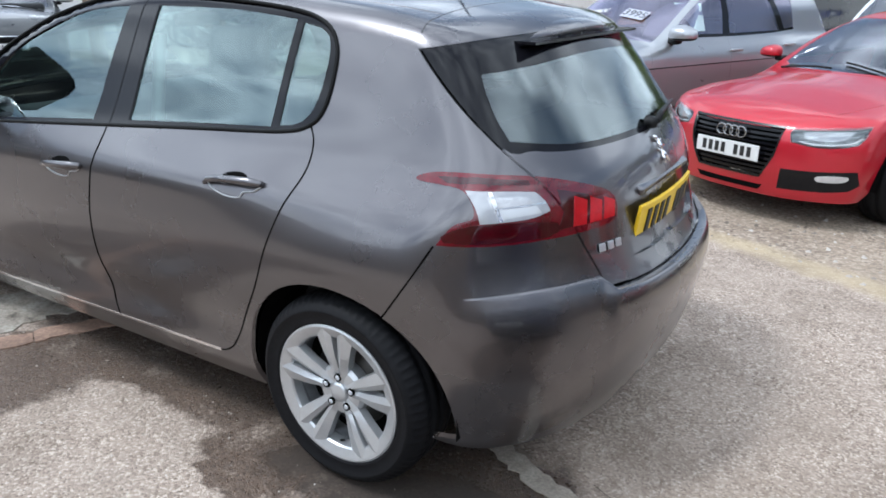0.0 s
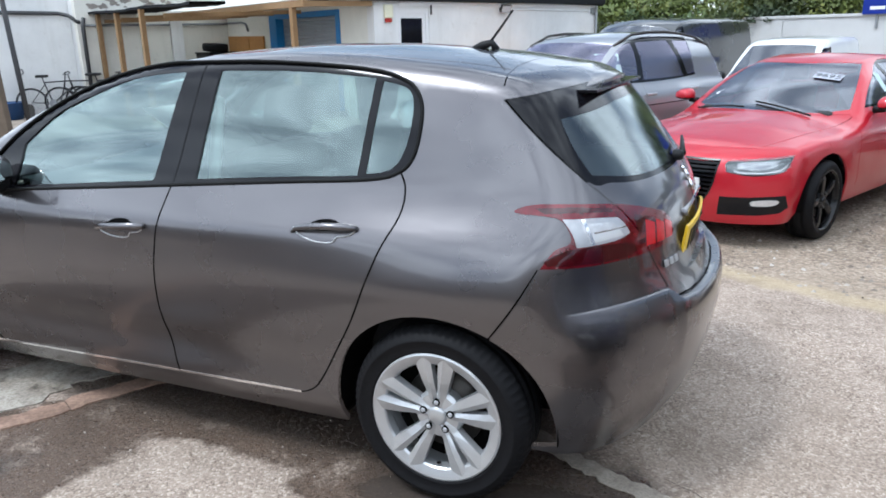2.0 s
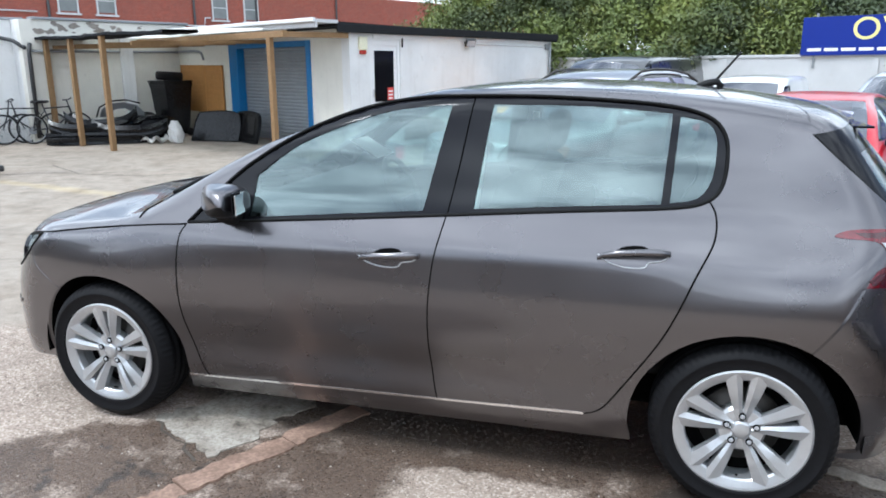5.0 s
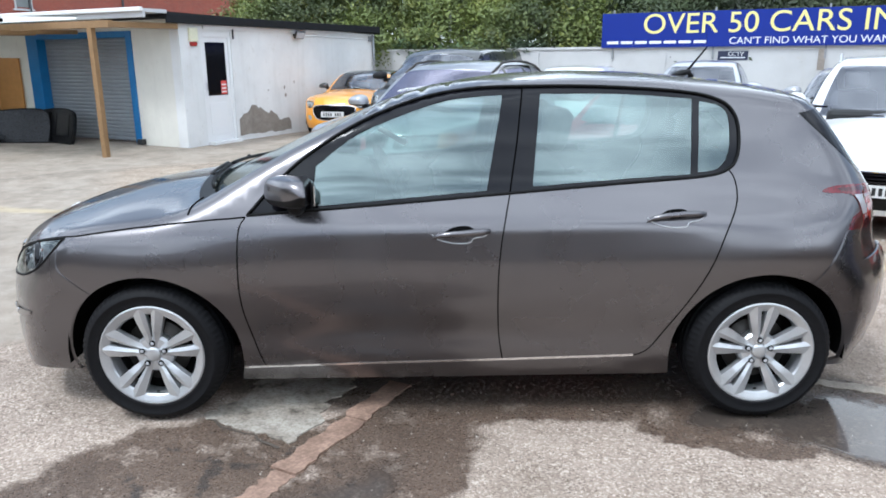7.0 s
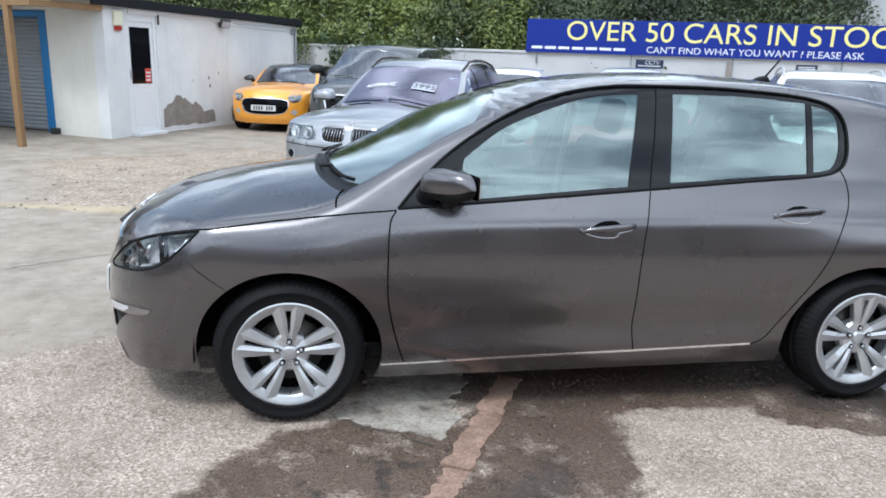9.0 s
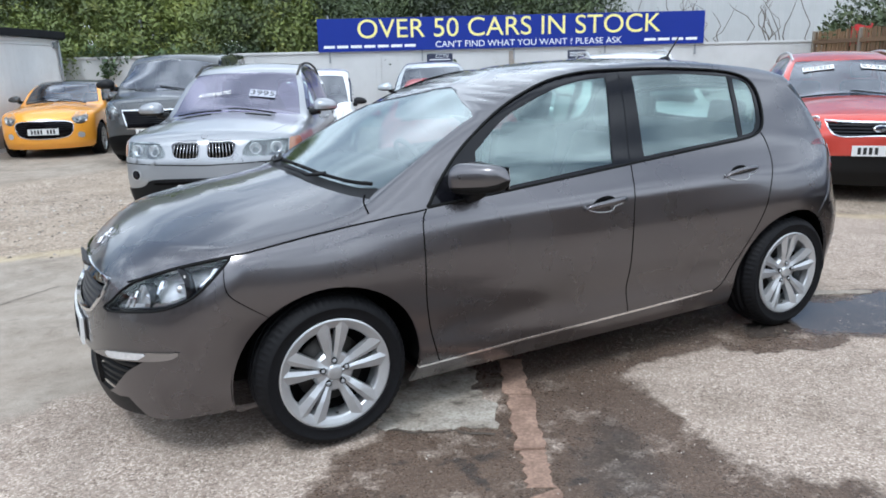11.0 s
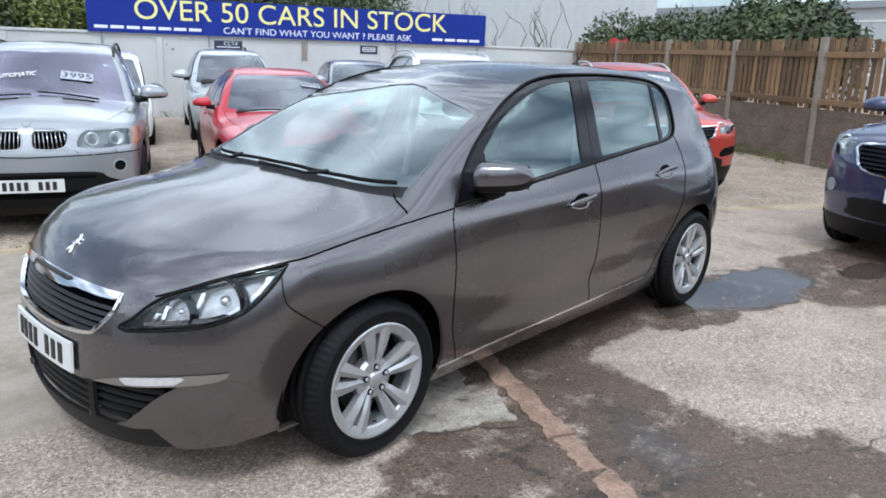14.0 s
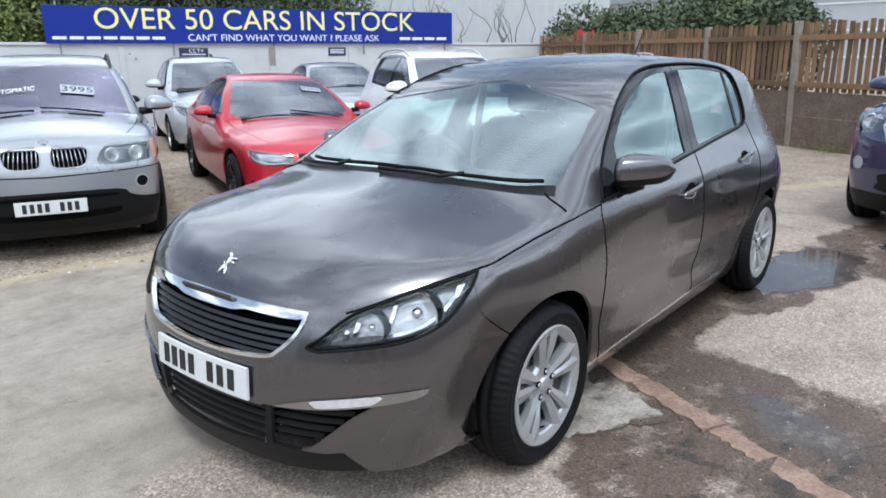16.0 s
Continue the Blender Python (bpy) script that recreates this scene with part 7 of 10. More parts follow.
navy, _S, _T, _N, _F = vehicle(
    "blue_off_road_car", "dark navy blue off-road car with a broad chrome-framed grille", heading(5.633, -1.921, 174.6, -0.04), B, -1.35, 1.35, 0.36, 0.225, M_NAVY,
    smooth_poly([(-0.85, 1.165, 1), (-0.42, 1.43), (-0.05, 1.585), (0.5, 1.65), (1.4, 1.63), (1.85, 1.45), (1.8, 1.26, 1), (0.5, 1.18)], 3),
    [smooth_poly([(-0.62, 1.20, 1), (-0.38, 1.41), (-0.03, 1.55), (0.30, 1.60, 1), (0.28, 1.20, 1)], 3), smooth_poly([(0.38, 1.605, 1), (1.15, 1.59, 1), (1.22, 1.24, 1), (0.36, 1.20, 1)], 3)],
    (-0.68, 0.77, 0.02, 0.60, -1.02),
    [("grille", smooth_poly([(-0.54, 0.97), (0, 0.985), (0.54, 0.97), (0.56, 0.86), (0.44, 0.745), (0, 0.725), (-0.44, 0.745), (-0.56, 0.86)], 4), -0.05, "grille", False),
     ("headlamp", smooth_poly([(0.60, 0.88, 1), (0.62, 1.00), (0.78, 1.07), (0.90, 1.06, 1), (0.88, 0.92), (0.76, 0.85)], 3), -0.05, "lamp", True),
     ("lower_intake", smooth_poly([(-0.56, 0.46), (-0.52, 0.54), (0, 0.55), (0.52, 0.54), (0.56, 0.46), (0.50, 0.38), (-0.50, 0.38)], 3), -0.004, M_PLASTIC, False),
     ("fog_lamp", oval(0.76, 0.60, 0.05, 0.055), 0.0, M_STEELG, True)],
    lower=0.36, mirror=(-0.46, 1.02, 1.20), plate_at=(0, 0.60), track=0.80, mscale=1.12)
c = _F.place([(0, 0.95)])[0]
bm = bmesh.new()
add_lathe(bm, [(0.001, -0.014), (0.07, -0.012), (0.085, 0.0), (0.085, 0.01)], 24, pose(c[0] - 0.01, 0, 0.945, 0, 0, -90) @ Matrix.Diagonal((1.1, 1, 0.55, 1)))
part("badge", bm, M_CHROME, navy, "plain oval badge")


def plain_hatch(name, label, m, paintm, H=1.52, hw=0.88, cat="car", van_like=False, rails=False, mirror_m=None):
    """A middling car or small van, seen only in part between the others."""
    d = H - 1.52
    if van_like:
        top = [(-2.3, 0.78), (-2.05, 0.90), (-1.8, 0.99), (-1.35, 1.08), (-1.2, 1.12), (-0.75, 1.42), (-0.35, 1.70), (-0.1, 1.78), (0.5, 1.82), (1.6, 1.82), (2.3, 1.78)]
    else:
        top = [(-2.3, 0.74), (-2.02, 0.84), (-1.75, 0.93), (-1.3, 1.0), (-1.0, 1.04), (-0.9, 1.07), (-0.5, 1.27 + d * 0.4), (-0.15, 1.42 + d * 0.8), (0.1, 1.475 + d), (0.5, 1.51 + d), (1.1, 1.49 + d), (1.7, 1.42 + d), (2.2, 1.3 + d)]
    Bq = bodyset(hw, 1.04 + d * 0.4, 1.78 if van_like else 1.50 + d, 0, 0, top, [(0.2, -1.98), (0.35, -2.06), (0.55, -2.08), (0.72, -2.06), (0.86, -1.96), (1.05, -1.75), (1.4, -1.2)],
                 [(0.2, 1.90), (0.5, 2.02), (0.85, 2.0), (1.05, 1.93), (1.3, 1.80), (1.6, 1.70)] if not van_like else [(0.2, 2.0), (0.6, 2.05), (1.2, 2.04), (1.8, 1.98)], sill=0.26, tuck=0.09, roofw=0.58 if not van_like else 0.70, nose_plan=(0.26, 0.35), tail_plan=(0.2, 0.3), k=0.07)
    z = 1.06 + d * 0.4
    up = (H - 1.52)
    if van_like:
        dl = smooth_poly([(-1.12, 1.10, 1), (-0.72, 1.38), (-0.42, 1.58), (0.05, 1.62, 1), (0.05, 1.08, 1)], 3)
        pn = [smooth_poly([(-0.92, 1.13, 1), (-0.66, 1.35), (-0.40, 1.53), (-0.02, 1.56, 1), (-0.02, 1.12, 1)], 3)]
        sc = (-1.0, 0.72, -0.28, 0.60, -1.28)
    else:
        dl = smooth_poly([(-0.88, z, 1), (-0.45, 1.25 + up * 0.5), (-0.1, 1.38 + up), (0.4, 1.44 + up), (1.1, 1.42 + up), (1.5, 1.28 + up), (1.45, z + 0.07, 1), (0.4, z + 0.01)], 3)
        pn = [smooth_poly([(-0.65, z + 0.03, 1), (-0.40, 1.24 + up * 0.5), (-0.06, 1.35 + up), (0.28, 1.40 + up, 1), (0.26, z + 0.04, 1)], 3), smooth_poly([(0.36, 1.405 + up, 1), (1.02, 1.385 + up, 1), (1.12, z + 0.09, 1), (0.34, z + 0.045, 1)], 3)]
        sc = (-0.74, 0.70, 0.0, 0.54, -1.06)
    c, s1, t1, n1, f1 = vehicle(
        name, label, m, Bq, -1.27, 1.27, 0.315, 0.20, paintm, dl, pn, sc,
        [("grille", smooth_poly([(-0.45, 0.62, 1), (0.45, 0.62, 1), (0.38, 0.50), (-0.38, 0.50)], 3), -0.04, "grille", False),
         ("headlamp", smooth_poly([(0.46, 0.66, 1), (0.50, 0.78), (0.70, 0.88), (0.78, 0.90, 1), (0.75, 0.76), (0.64, 0.67)], 3), -0.05, "lamp", True),
         ("lower_intake", smooth_poly([(-0.55, 0.38), (0.55, 0.38), (0.5, 0.27), (-0.5, 0.27)], 3), -0.004, M_PLASTIC, False)],
        cat=cat, mirror=((-0.52 if not van_like else -0.85), hw + 0.08, z + 0.04), plate_at=(0, 0.44), track=0.75, mirror_m=M_PLASTIC if van_like else mirror_m or paintm, rails=rails, step=0.075)
    return c, t1


pale_mpv, _t = plain_hatch("people_carrier", "pale metallic grey people carrier parked by the white wall", heading(4.835, 10.395, -115.4, -0.15), M_PALE, 1.64, 0.89)
white_van, _t = plain_hatch("small_van", "small white van with black mirrors parked by the white wall", heading(2.43, 10.6, -112, -0.13) @ Matrix.Scale(0.84, 4), M_WHITEP, 1.52, 0.89, "van", True)
grey_hatch, _t = plain_hatch("grey_hatchback_car", "pale grey small hatchback backed up to the white wall", heading(7.04, 9.08, -120, -0.14), M_SILVER, 1.50, 0.85)
white_suv, _t = plain_hatch("white_crossover_car", "white crossover with silver roof rails and dark windows", heading(4.99, 4.56, -118.4, -0.10), M_WHITEP, 1.66, 0.91, rails=(0.1, 1.5))
far_suv, _t = plain_hatch("dark_crossover_car", "dark grey crossover with pale mirrors parked across the yard", heading(-12.0, 5.35, -28, -0.05), M_BLACKP, 1.66, 0.91, mirror_m=M_PALE)

# ---- ground ----


def ground_z(x, y):
    """The yard falls a little away behind the hatchback."""
    x, y = np.asarray(x, float), np.asarray(y, float)
    s = np.clip((y - 0.9) / 2.4, 0, 1)
    e = np.clip((x - 3.0) / 3.0, 0, 1)
    far = np.clip((y - 7.0) / 4.0, 0, 1) * 0.06
    a = -0.15 * s * s * (3 - 2 * s) + far * s
    b = -0.12 * e * e * (3 - 2 * e) * np.clip((y + 3.5) / 4, 0.3, 1)
    return np.minimum(a, b)


def ground_material():
    m = Mat("yard_concrete", (0.3, 0.28, 0.26), 0.85)
    geo = m.node("ShaderNodeNewGeometry").outputs["Position"]
    m._pos = geo
    sep = m.node("ShaderNodeSeparateXYZ")
    wob = m.node("ShaderNodeTexNoise", Scale=1.6, Detail=8.0, Roughness=0.70)
    m.link(geo, wob.inputs["Vector"])
    off = m.node("ShaderNodeVectorMath")
    off.operation = "MULTIPLY_ADD"
    m.link(wob.outputs["Color"], off.inputs[0])
    off.inputs[1].default_value = (0.55, 0.55, 0.0)
    add = m.node("ShaderNodeVectorMath")
    add.operation = "ADD"
    sub = m.node("ShaderNodeVectorMath")
    sub.operation = "SUBTRACT"
    m.link(geo, off.inputs[2])
    m.link(off.outputs[0], sub.inputs[0])
    sub.inputs[1].default_value = (0.275, 0.275, 0.0)
    warped = sub.outputs[0]
    m.link(warped, sep.inputs[0])
    X, Y = sep.outputs["X"], sep.outputs["Y"]

    def side(a, b, c, soft):
        """0 to 1 across the line a x + b y = c."""
        v = m.math("ADD", m.math("MULTIPLY", X, a), m.math("MULTIPLY", Y, b))
        v = m.math("DIVIDE", m.math("SUBTRACT", v, c), soft)
        return m.math("ADD", v, 0.5, True)

    def blob(cx, cy, rx, ry, turn=0.0, soft=0.25):
        """1 inside an uneven ellipse, 0 outside."""
        c, s = math.cos(turn), math.sin(turn)
        dx, dy = m.math("SUBTRACT", X, cx), m.math("SUBTRACT", Y, cy)
        u = m.math("DIVIDE", m.math("ADD", m.math("MULTIPLY", dx, c), m.math("MULTIPLY", dy, s)), rx)
        v = m.math("DIVIDE", m.math("SUBTRACT", m.math("MULTIPLY", dy, c), m.math("MULTIPLY", dx, s)), ry)
        d = m.math("ADD", m.math("MULTIPLY", u, u), m.math("MULTIPLY", v, v))
        return m.math("DIVIDE", m.math("SUBTRACT", 1.0, d), soft, True)

    def most(*ms):
        out = ms[0]
        for q in ms[1:]:
            out = m.math("MAXIMUM", out, q)
        return out

    stone = m.voronoi(125.0, out="Color")
    stone_d = m.voronoi(125.0, "DISTANCE_TO_EDGE")
    coarse = m.voronoi(52.0, out="Color")
    big = m.noise(0.7, 6.0, 0.6)
    mid = m.noise(5.0, 6.0, 0.65)
    fine = m.noise(55.0, 5.0, 0.7)
    rgb = m.node("ShaderNodeSeparateColor")
    m.link(stone, rgb.inputs[0])
    rgb2 = m.node("ShaderNodeSeparateColor")
    m.link(coarse, rgb2.inputs[0])
    agg = m.ramp(rgb.outputs[0], [(0.0, (0.085, 0.066, 0.054)), (0.25, (0.215, 0.18, 0.156)), (0.7, (0.335, 0.293, 0.26)), (1.0, (0.58, 0.54, 0.50))])
    agg = m.mix(m.math("MULTIPLY", rgb2.outputs[1], 0.35), agg, (0.30, 0.25, 0.215))
    agg = m.mix(m.ramp(mid, [(0.35, 0.0), (0.75, 0.55)]), agg, (0.335, 0.295, 0.265))
    smooth = m.ramp(mid, [(0.25, (0.215, 0.198, 0.175)), (0.6, (0.30, 0.28, 0.252)), (0.85, (0.37, 0.35, 0.32))])
    smooth = m.mix(m.ramp(fine, [(0.35, 0.35), (0.6, 0.0)]), smooth, (0.20, 0.175, 0.145))
    gravel = m.mix(0.30, m.ramp(rgb2.outputs[0], [(0.0, (0.070, 0.056, 0.044)), (0.30, (0.20, 0.168, 0.135)), (0.65, (0.29, 0.25, 0.205)), (1.0, (0.52, 0.48, 0.42))]), agg)
    gravel = m.mix(m.ramp(big, [(0.4, 0.0), (0.7, 0.35)]), gravel, (0.33, 0.285, 0.22))
    grain = m.noise(160.0, 3.0, 0.6)
    smooth = m.mix(1.0, smooth, m.ramp(grain, [(0.30, (0.70, 0.69, 0.67)), (0.52, (1.0, 1.0, 1.0)), (0.72, (1.20, 1.20, 1.20))]), "MULTIPLY")
    smooth = m.mix(m.ramp(m.noise(3.2, 7.0, 0.7, (1.0, 2.6, 1.0)), [(0.52, 0.0), (0.72, 0.55)]), smooth, (0.20, 0.178, 0.15))
    # smooth slabs: the front-left quarter of the yard
    slab = m.math("MULTIPLY", side(-0.25, 1.0, 0.72, 0.12), side(-1.0, 0.0, 0.2, 0.4))
    col = m.mix(slab, agg, smooth)
    earth_line = most(m.math("MULTIPLY", side(0.22, 0.97, 3.35, 0.35), side(-1.0, 0.0, -1.2, 0.8)), m.math("MULTIPLY", side(0.50, 0.86, 3.05, 0.35), side(1.0, 0.0, 1.0, 0.6)))
    near_house = side(0.42, -0.91, -9.4, 0.5)
    grav = m.math("MULTIPLY", earth_line, near_house)
    grav = m.math("MULTIPLY", grav, side(1.0, 0.35, -2.6, 0.6))
    col = m.mix(grav, col, gravel)
    rim = m.math("MULTIPLY", m.math("MULTIPLY", earth_line, m.math("SUBTRACT", 1.0, earth_line)), 3.0, True)
    col = m.mix(m.math("MULTIPLY", rim, 0.7), col, (0.43, 0.37, 0.235))
    # dirt
    col = m.mix(m.ramp(big, [(0.42, 0.0), (0.72, 0.40)]), col, (0.235, 0.20, 0.165))
    east = side(1.0, 0.2, 1.6, 1.8)
    col = m.mix(1.0, col, m.ramp(east, [(0.0, (1.0, 1.0, 1.0)), (1.0, (0.97, 0.96, 0.95))]), "MULTIPLY")
    mottle = m.noise(2.3, 8.0, 0.72)
    col = m.mix(1.0, col, m.ramp(mottle, [(0.28, (0.62, 0.60, 0.57)), (0.50, (0.98, 0.98, 0.98)), (0.75, (1.16, 1.16, 1.16))]), "MULTIPLY")
    blot = m.ramp(m.noise(9.0, 5.0, 0.6), [(0.60, 0.0), (0.70, 0.5)])
    col = m.mix(blot, col, (0.115, 0.095, 0.08))
    col = m.mix(1.0, col, (1.24, 1.15, 1.06), "MULTIPLY")
    # damp
    damp = most(blob(-0.95, -1.42, 0.78, 0.62, 0.3), blob(-0.35, -1.30, 0.42, 0.85, -0.35), blob(0.5, -0.72, 1.15, 0.23, 0.0, 0.5), blob(-0.5, -2.15, 0.75, 0.80, 0.4), blob(1.30, -0.86, 0.62, 0.33, 0.0), blob(1.9, -0.92, 0.95, 0.40, -0.25), blob(3.5, -1.55, 1.6, 0.60, -0.12), blob(0.0, 0.0, 1.7, 0.72, 0.0, 0.4), blob(1.62, -0.62, 0.42, 0.26))
    dry = most(blob(0.72, -1.62, 0.82, 0.55, 0.15, 0.3))
    damp = m.math("MULTIPLY", damp, m.math("SUBTRACT", 1.0, dry))
    patchy = m.ramp(mid, [(0.30, 0.35), (0.52, 1.0)])
    damp = m.math("MULTIPLY", damp, patchy)
    damp = m.math("ADD", damp, m.math("MULTIPLY", m.math("SUBTRACT", m.noise(22.0, 6.0, 0.7), 0.5), m.math("MULTIPLY", damp, 1.6)))
    damp = m.math("MINIMUM", m.math("MAXIMUM", m.math("MULTIPLY", m.math("SUBTRACT", damp, 0.22), 1.7), 0.0), 1.0)
    # under the car's near side: soaked ground plus its contact shade, painted dark
    wet_shade = m.math("MULTIPLY", most(blob(0.25, -0.42, 1.75, 0.42, 0.0, 0.5), blob(1.45, -0.62, 0.62, 0.34, 0.1, 0.5)), m.ramp(m.noise(12.0, 5.0, 0.65), [(0.30, 0.55), (0.55, 1.0)]))
    damp = m.math("MAXIMUM", damp, wet_shade)
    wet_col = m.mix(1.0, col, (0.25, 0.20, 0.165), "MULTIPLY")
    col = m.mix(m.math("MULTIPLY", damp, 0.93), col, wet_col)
    col = m.mix(m.math("MULTIPLY", wet_shade, 0.55), col, (0.030, 0.025, 0.021))
    spots = m.math("MULTIPLY", blob(-0.9, -1.45, 0.5, 0.5), m.ramp(m.noise(7.0, 3.0), [(0.56, 0.0), (0.62, 1.0)]))
    col = m.mix(m.math("MULTIPLY", spots, 0.7), col, (0.025, 0.022, 0.02))
    pool = most(blob(2.02, -0.98, 0.80, 0.33, -0.16, 0.35), blob(-0.44, -1.50, 0.17, 0.42, -0.46, 0.9), blob(1.35, -0.86, 0.34, 0.14, 0.1, 0.4), blob(3.3, -1.5, 0.5, 0.16, -0.2, 0.4))
    col = m.mix(m.math("MULTIPLY", pool, 0.65), col, (0.055, 0.05, 0.046))
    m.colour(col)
    r = m.math("SUBTRACT", 0.88, m.math("MULTIPLY", damp, 0.26))
    r = m.math("SUBTRACT", r, m.math("MULTIPLY", pool, 0.62), True)
    glint = m.math("MULTIPLY", damp, m.ramp(rgb.outputs[2], [(0.72, 0.0), (0.90, 0.42)]))
    r = m.math("MAXIMUM", m.math("SUBTRACT", r, glint), 0.03)
    m.rough(r)
    h = m.math("ADD", m.math("MULTIPLY", stone_d, 0.7), m.math("MULTIPLY", fine, 0.6))
    h = m.math("ADD", h, m.math("MULTIPLY", m.math("MULTIPLY", rgb2.outputs[0], grav), 1.6))
    flat = m.math("SUBTRACT", 1.0, m.math("MULTIPLY", pool, 0.985))
    flat = m.math("MULTIPLY", flat, m.math("SUBTRACT", 1.0, m.math("MULTIPLY", slab, 0.6)))
    m.bump(m.math("MULTIPLY", h, flat), 0.65, 0.010)
    return m.m


M_GROUND = ground_material()
xs = np.concatenate([np.linspace(-220, -16, 10), np.linspace(-14, 16, 91), np.linspace(18, 220, 10)])
ys = np.concatenate([np.linspace(-220, -8, 10), np.linspace(-6, 20, 79), np.linspace(22, 220, 10)])
V = [(x, y, float(ground_z(x, y))) for y in ys for x in xs]
nx = len(xs)
Fc = [(j * nx + i, j * nx + i + 1, (j + 1) * nx + i + 1, (j + 1) * nx + i) for j in range(len(ys) - 1) for i in range(nx - 1)]
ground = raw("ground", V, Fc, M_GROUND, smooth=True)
tagged(ground, "worn aggregate concrete yard with damp patches, puddles and gravel", "ground", kind="structure")


def rough_sheet(name, outline, z, material, label, jag=0.02, cat="patch", seed=3):
    """A thin uneven sheet lying on the ground."""
    rnd = random.Random(seed)
    pts = []
    n = len(outline)
    for i in range(n):
        a, b = outline[i], outline[(i + 1) % n]
        L = math.dist(a, b)
        k = max(1, int(L / 0.03))
        for j in range(k):
            t = j / k
            pts.append((a[0] + (b[0] - a[0]) * t + rnd.uniform(-jag, jag), a[1] + (b[1] - a[1]) * t + rnd.uniform(-jag, jag)))
    bm = bmesh.new()
    vs = [bm.verts.new((x, y, z)) for x, y in pts]
    f = bm.faces.new(vs)
    if f.normal.z < 0:
        f.normal_flip()
    r = bmesh.ops.extrude_face_region(bm, geom=[f])
    bmesh.ops.translate(bm, vec=(0, 0, -0.012), verts=[v for v in r["geom"] if isinstance(v, bmesh.types.BMVert)])
    bmesh.ops.recalc_face_normals(bm, faces=bm.faces)
    bmesh.ops.triangulate(bm, faces=[q for q in bm.faces if len(q.verts) > 4])
    return tagged(part(name, bm, material), label, cat, kind="structure")


def concrete_mat(name, dark, lite, rough=0.85, scale=9.0, bump=0.3):
    m = Mat(name, lite, rough)
    m._pos = m.node("ShaderNodeNewGeometry").outputs["Position"]
    a, b = m.noise(scale, 6.0, 0.65), m.noise(scale * 9, 4.0, 0.6)
    c = m.ramp(a, [(0.28, dark), (0.7, lite)])
    c = m.mix(m.ramp(b, [(0.40, 0.45), (0.62, 0.0)]), c, tuple(v * 0.6 for v in dark))
    m.colour(c)
    m.bump(m.math("ADD", a, m.math("MULTIPLY", b, 0.4)), bump, 0.006)
    return m.m


m = Mat("pale_mortar", (0.4, 0.37, 0.32), 0.7)
m._pos = m.node("ShaderNodeNewGeometry").outputs["Position"]
_a, _b = m.noise(7.0, 7.0, 0.68), m.noise(70.0, 4.0, 0.6)
_c = m.ramp(_a, [(0.34, (0.075, 0.062, 0.050)), (0.43, (0.30, 0.262, 0.215)), (0.60, (0.43, 0.39, 0.335))])
m.colour(m.mix(m.ramp(_b, [(0.38, 0.6), (0.55, 0.0)]), _c, (0.16, 0.135, 0.11)))
m.bump(m.math("ADD", _a, m.math("MULTIPLY", _b, 0.4)), 0.5, 0.006)
M_PALEPATCH = m.m
M_SEAM = concrete_mat("seam_mortar", (0.22, 0.185, 0.15), (0.42, 0.37, 0.305), 0.8, 14.0, 0.5)
rough_sheet("mortar_patch", [(-1.12, -0.82), (-0.98, -0.60), (-0.98, -0.20), (-0.50, -0.20), (-0.50, -0.56), (-0.60, -0.70), (-0.585, -0.88), (-0.69, -1.07), (-0.76, -1.03), (-0.88, -0.965), (-1.02, -0.905)], 0.006, M_PALEPATCH, "pale worn mortar patch with dark stains in the concrete", 0.026)
rough_sheet("mortar_seam", [(1.50, -0.31), (1.72, -0.44), (2.02, -0.57), (2.30, -0.72), (2.27, -0.78), (1.97, -0.635), (1.68, -0.505), (1.46, -0.38)], 0.005, M_SEAM, "pale mortar seam in the concrete", 0.010, seed=5)

M_STRIP = concrete_mat("worn_brick", (0.17, 0.105, 0.075), (0.46, 0.305, 0.225), 0.75, 7.0, 0.5)
strip_thing = thing("brick_channel", "row of worn reddish bricks let into the wet concrete", "brick edging", kind="structure")
d0, d1 = np.array((-0.27, -0.50)), np.array((-1.42, -2.80))
dv = (d1 - d0) / np.linalg.norm(d1 - d0)
nv = np.array((-dv[1], dv[0]))
rs = random.Random(11)
pos_ = 0.0
total = np.linalg.norm(d1 - d0)
while pos_ < total:
    Lb = rs.uniform(0.22, 0.62)
    c = d0 + dv * (pos_ + Lb / 2)
    w = 0.060 + rs.uniform(-0.010, 0.008)
    bm = bmesh.new()
    n = 13
    outl = []
    for s_, t0, t1 in ((1, -1, 1), (-1, 1, -1)):
        for i in range(n):
            t = t0 + (t1 - t0) * i / (n - 1)
            outl.append((t * (Lb / 2 - 0.002), s_ * (w + rs.uniform(-0.014, 0.010))))
    vs = [bm.verts.new((x, y, 0.0)) for x, y in outl]
    f = bm.faces.new(vs)
    if f.normal.z < 0:
        f.normal_flip()
    r = bmesh.ops.extrude_face_region(bm, geom=[f])
    low = [v for v in r["geom"] if isinstance(v, bmesh.types.BMVert)]
    bmesh.ops.translate(bm, vec=(0, 0, -0.03), verts=low)
    bmesh.ops.recalc_face_normals(bm, faces=bm.faces)
    o = part("brick", bm, M_STRIP, strip_thing)
    o.matrix_local = pose(c[0] + rs.uniform(-0.006, 0.006), c[1], 0.004 + rs.uniform(-0.002, 0.004), rs.uniform(-1, 1), rs.uniform(-1, 1), math.degrees(math.atan2(dv[1], dv[0])) + rs.uniform(-2, 2))
    pos_ += Lb

# cracks: narrow dark joints, let in as thin strips
M_CRACK = plain("crack_dirt", (0.085, 0.07, 0.056), 0.95, grain=40, amount=0.4)


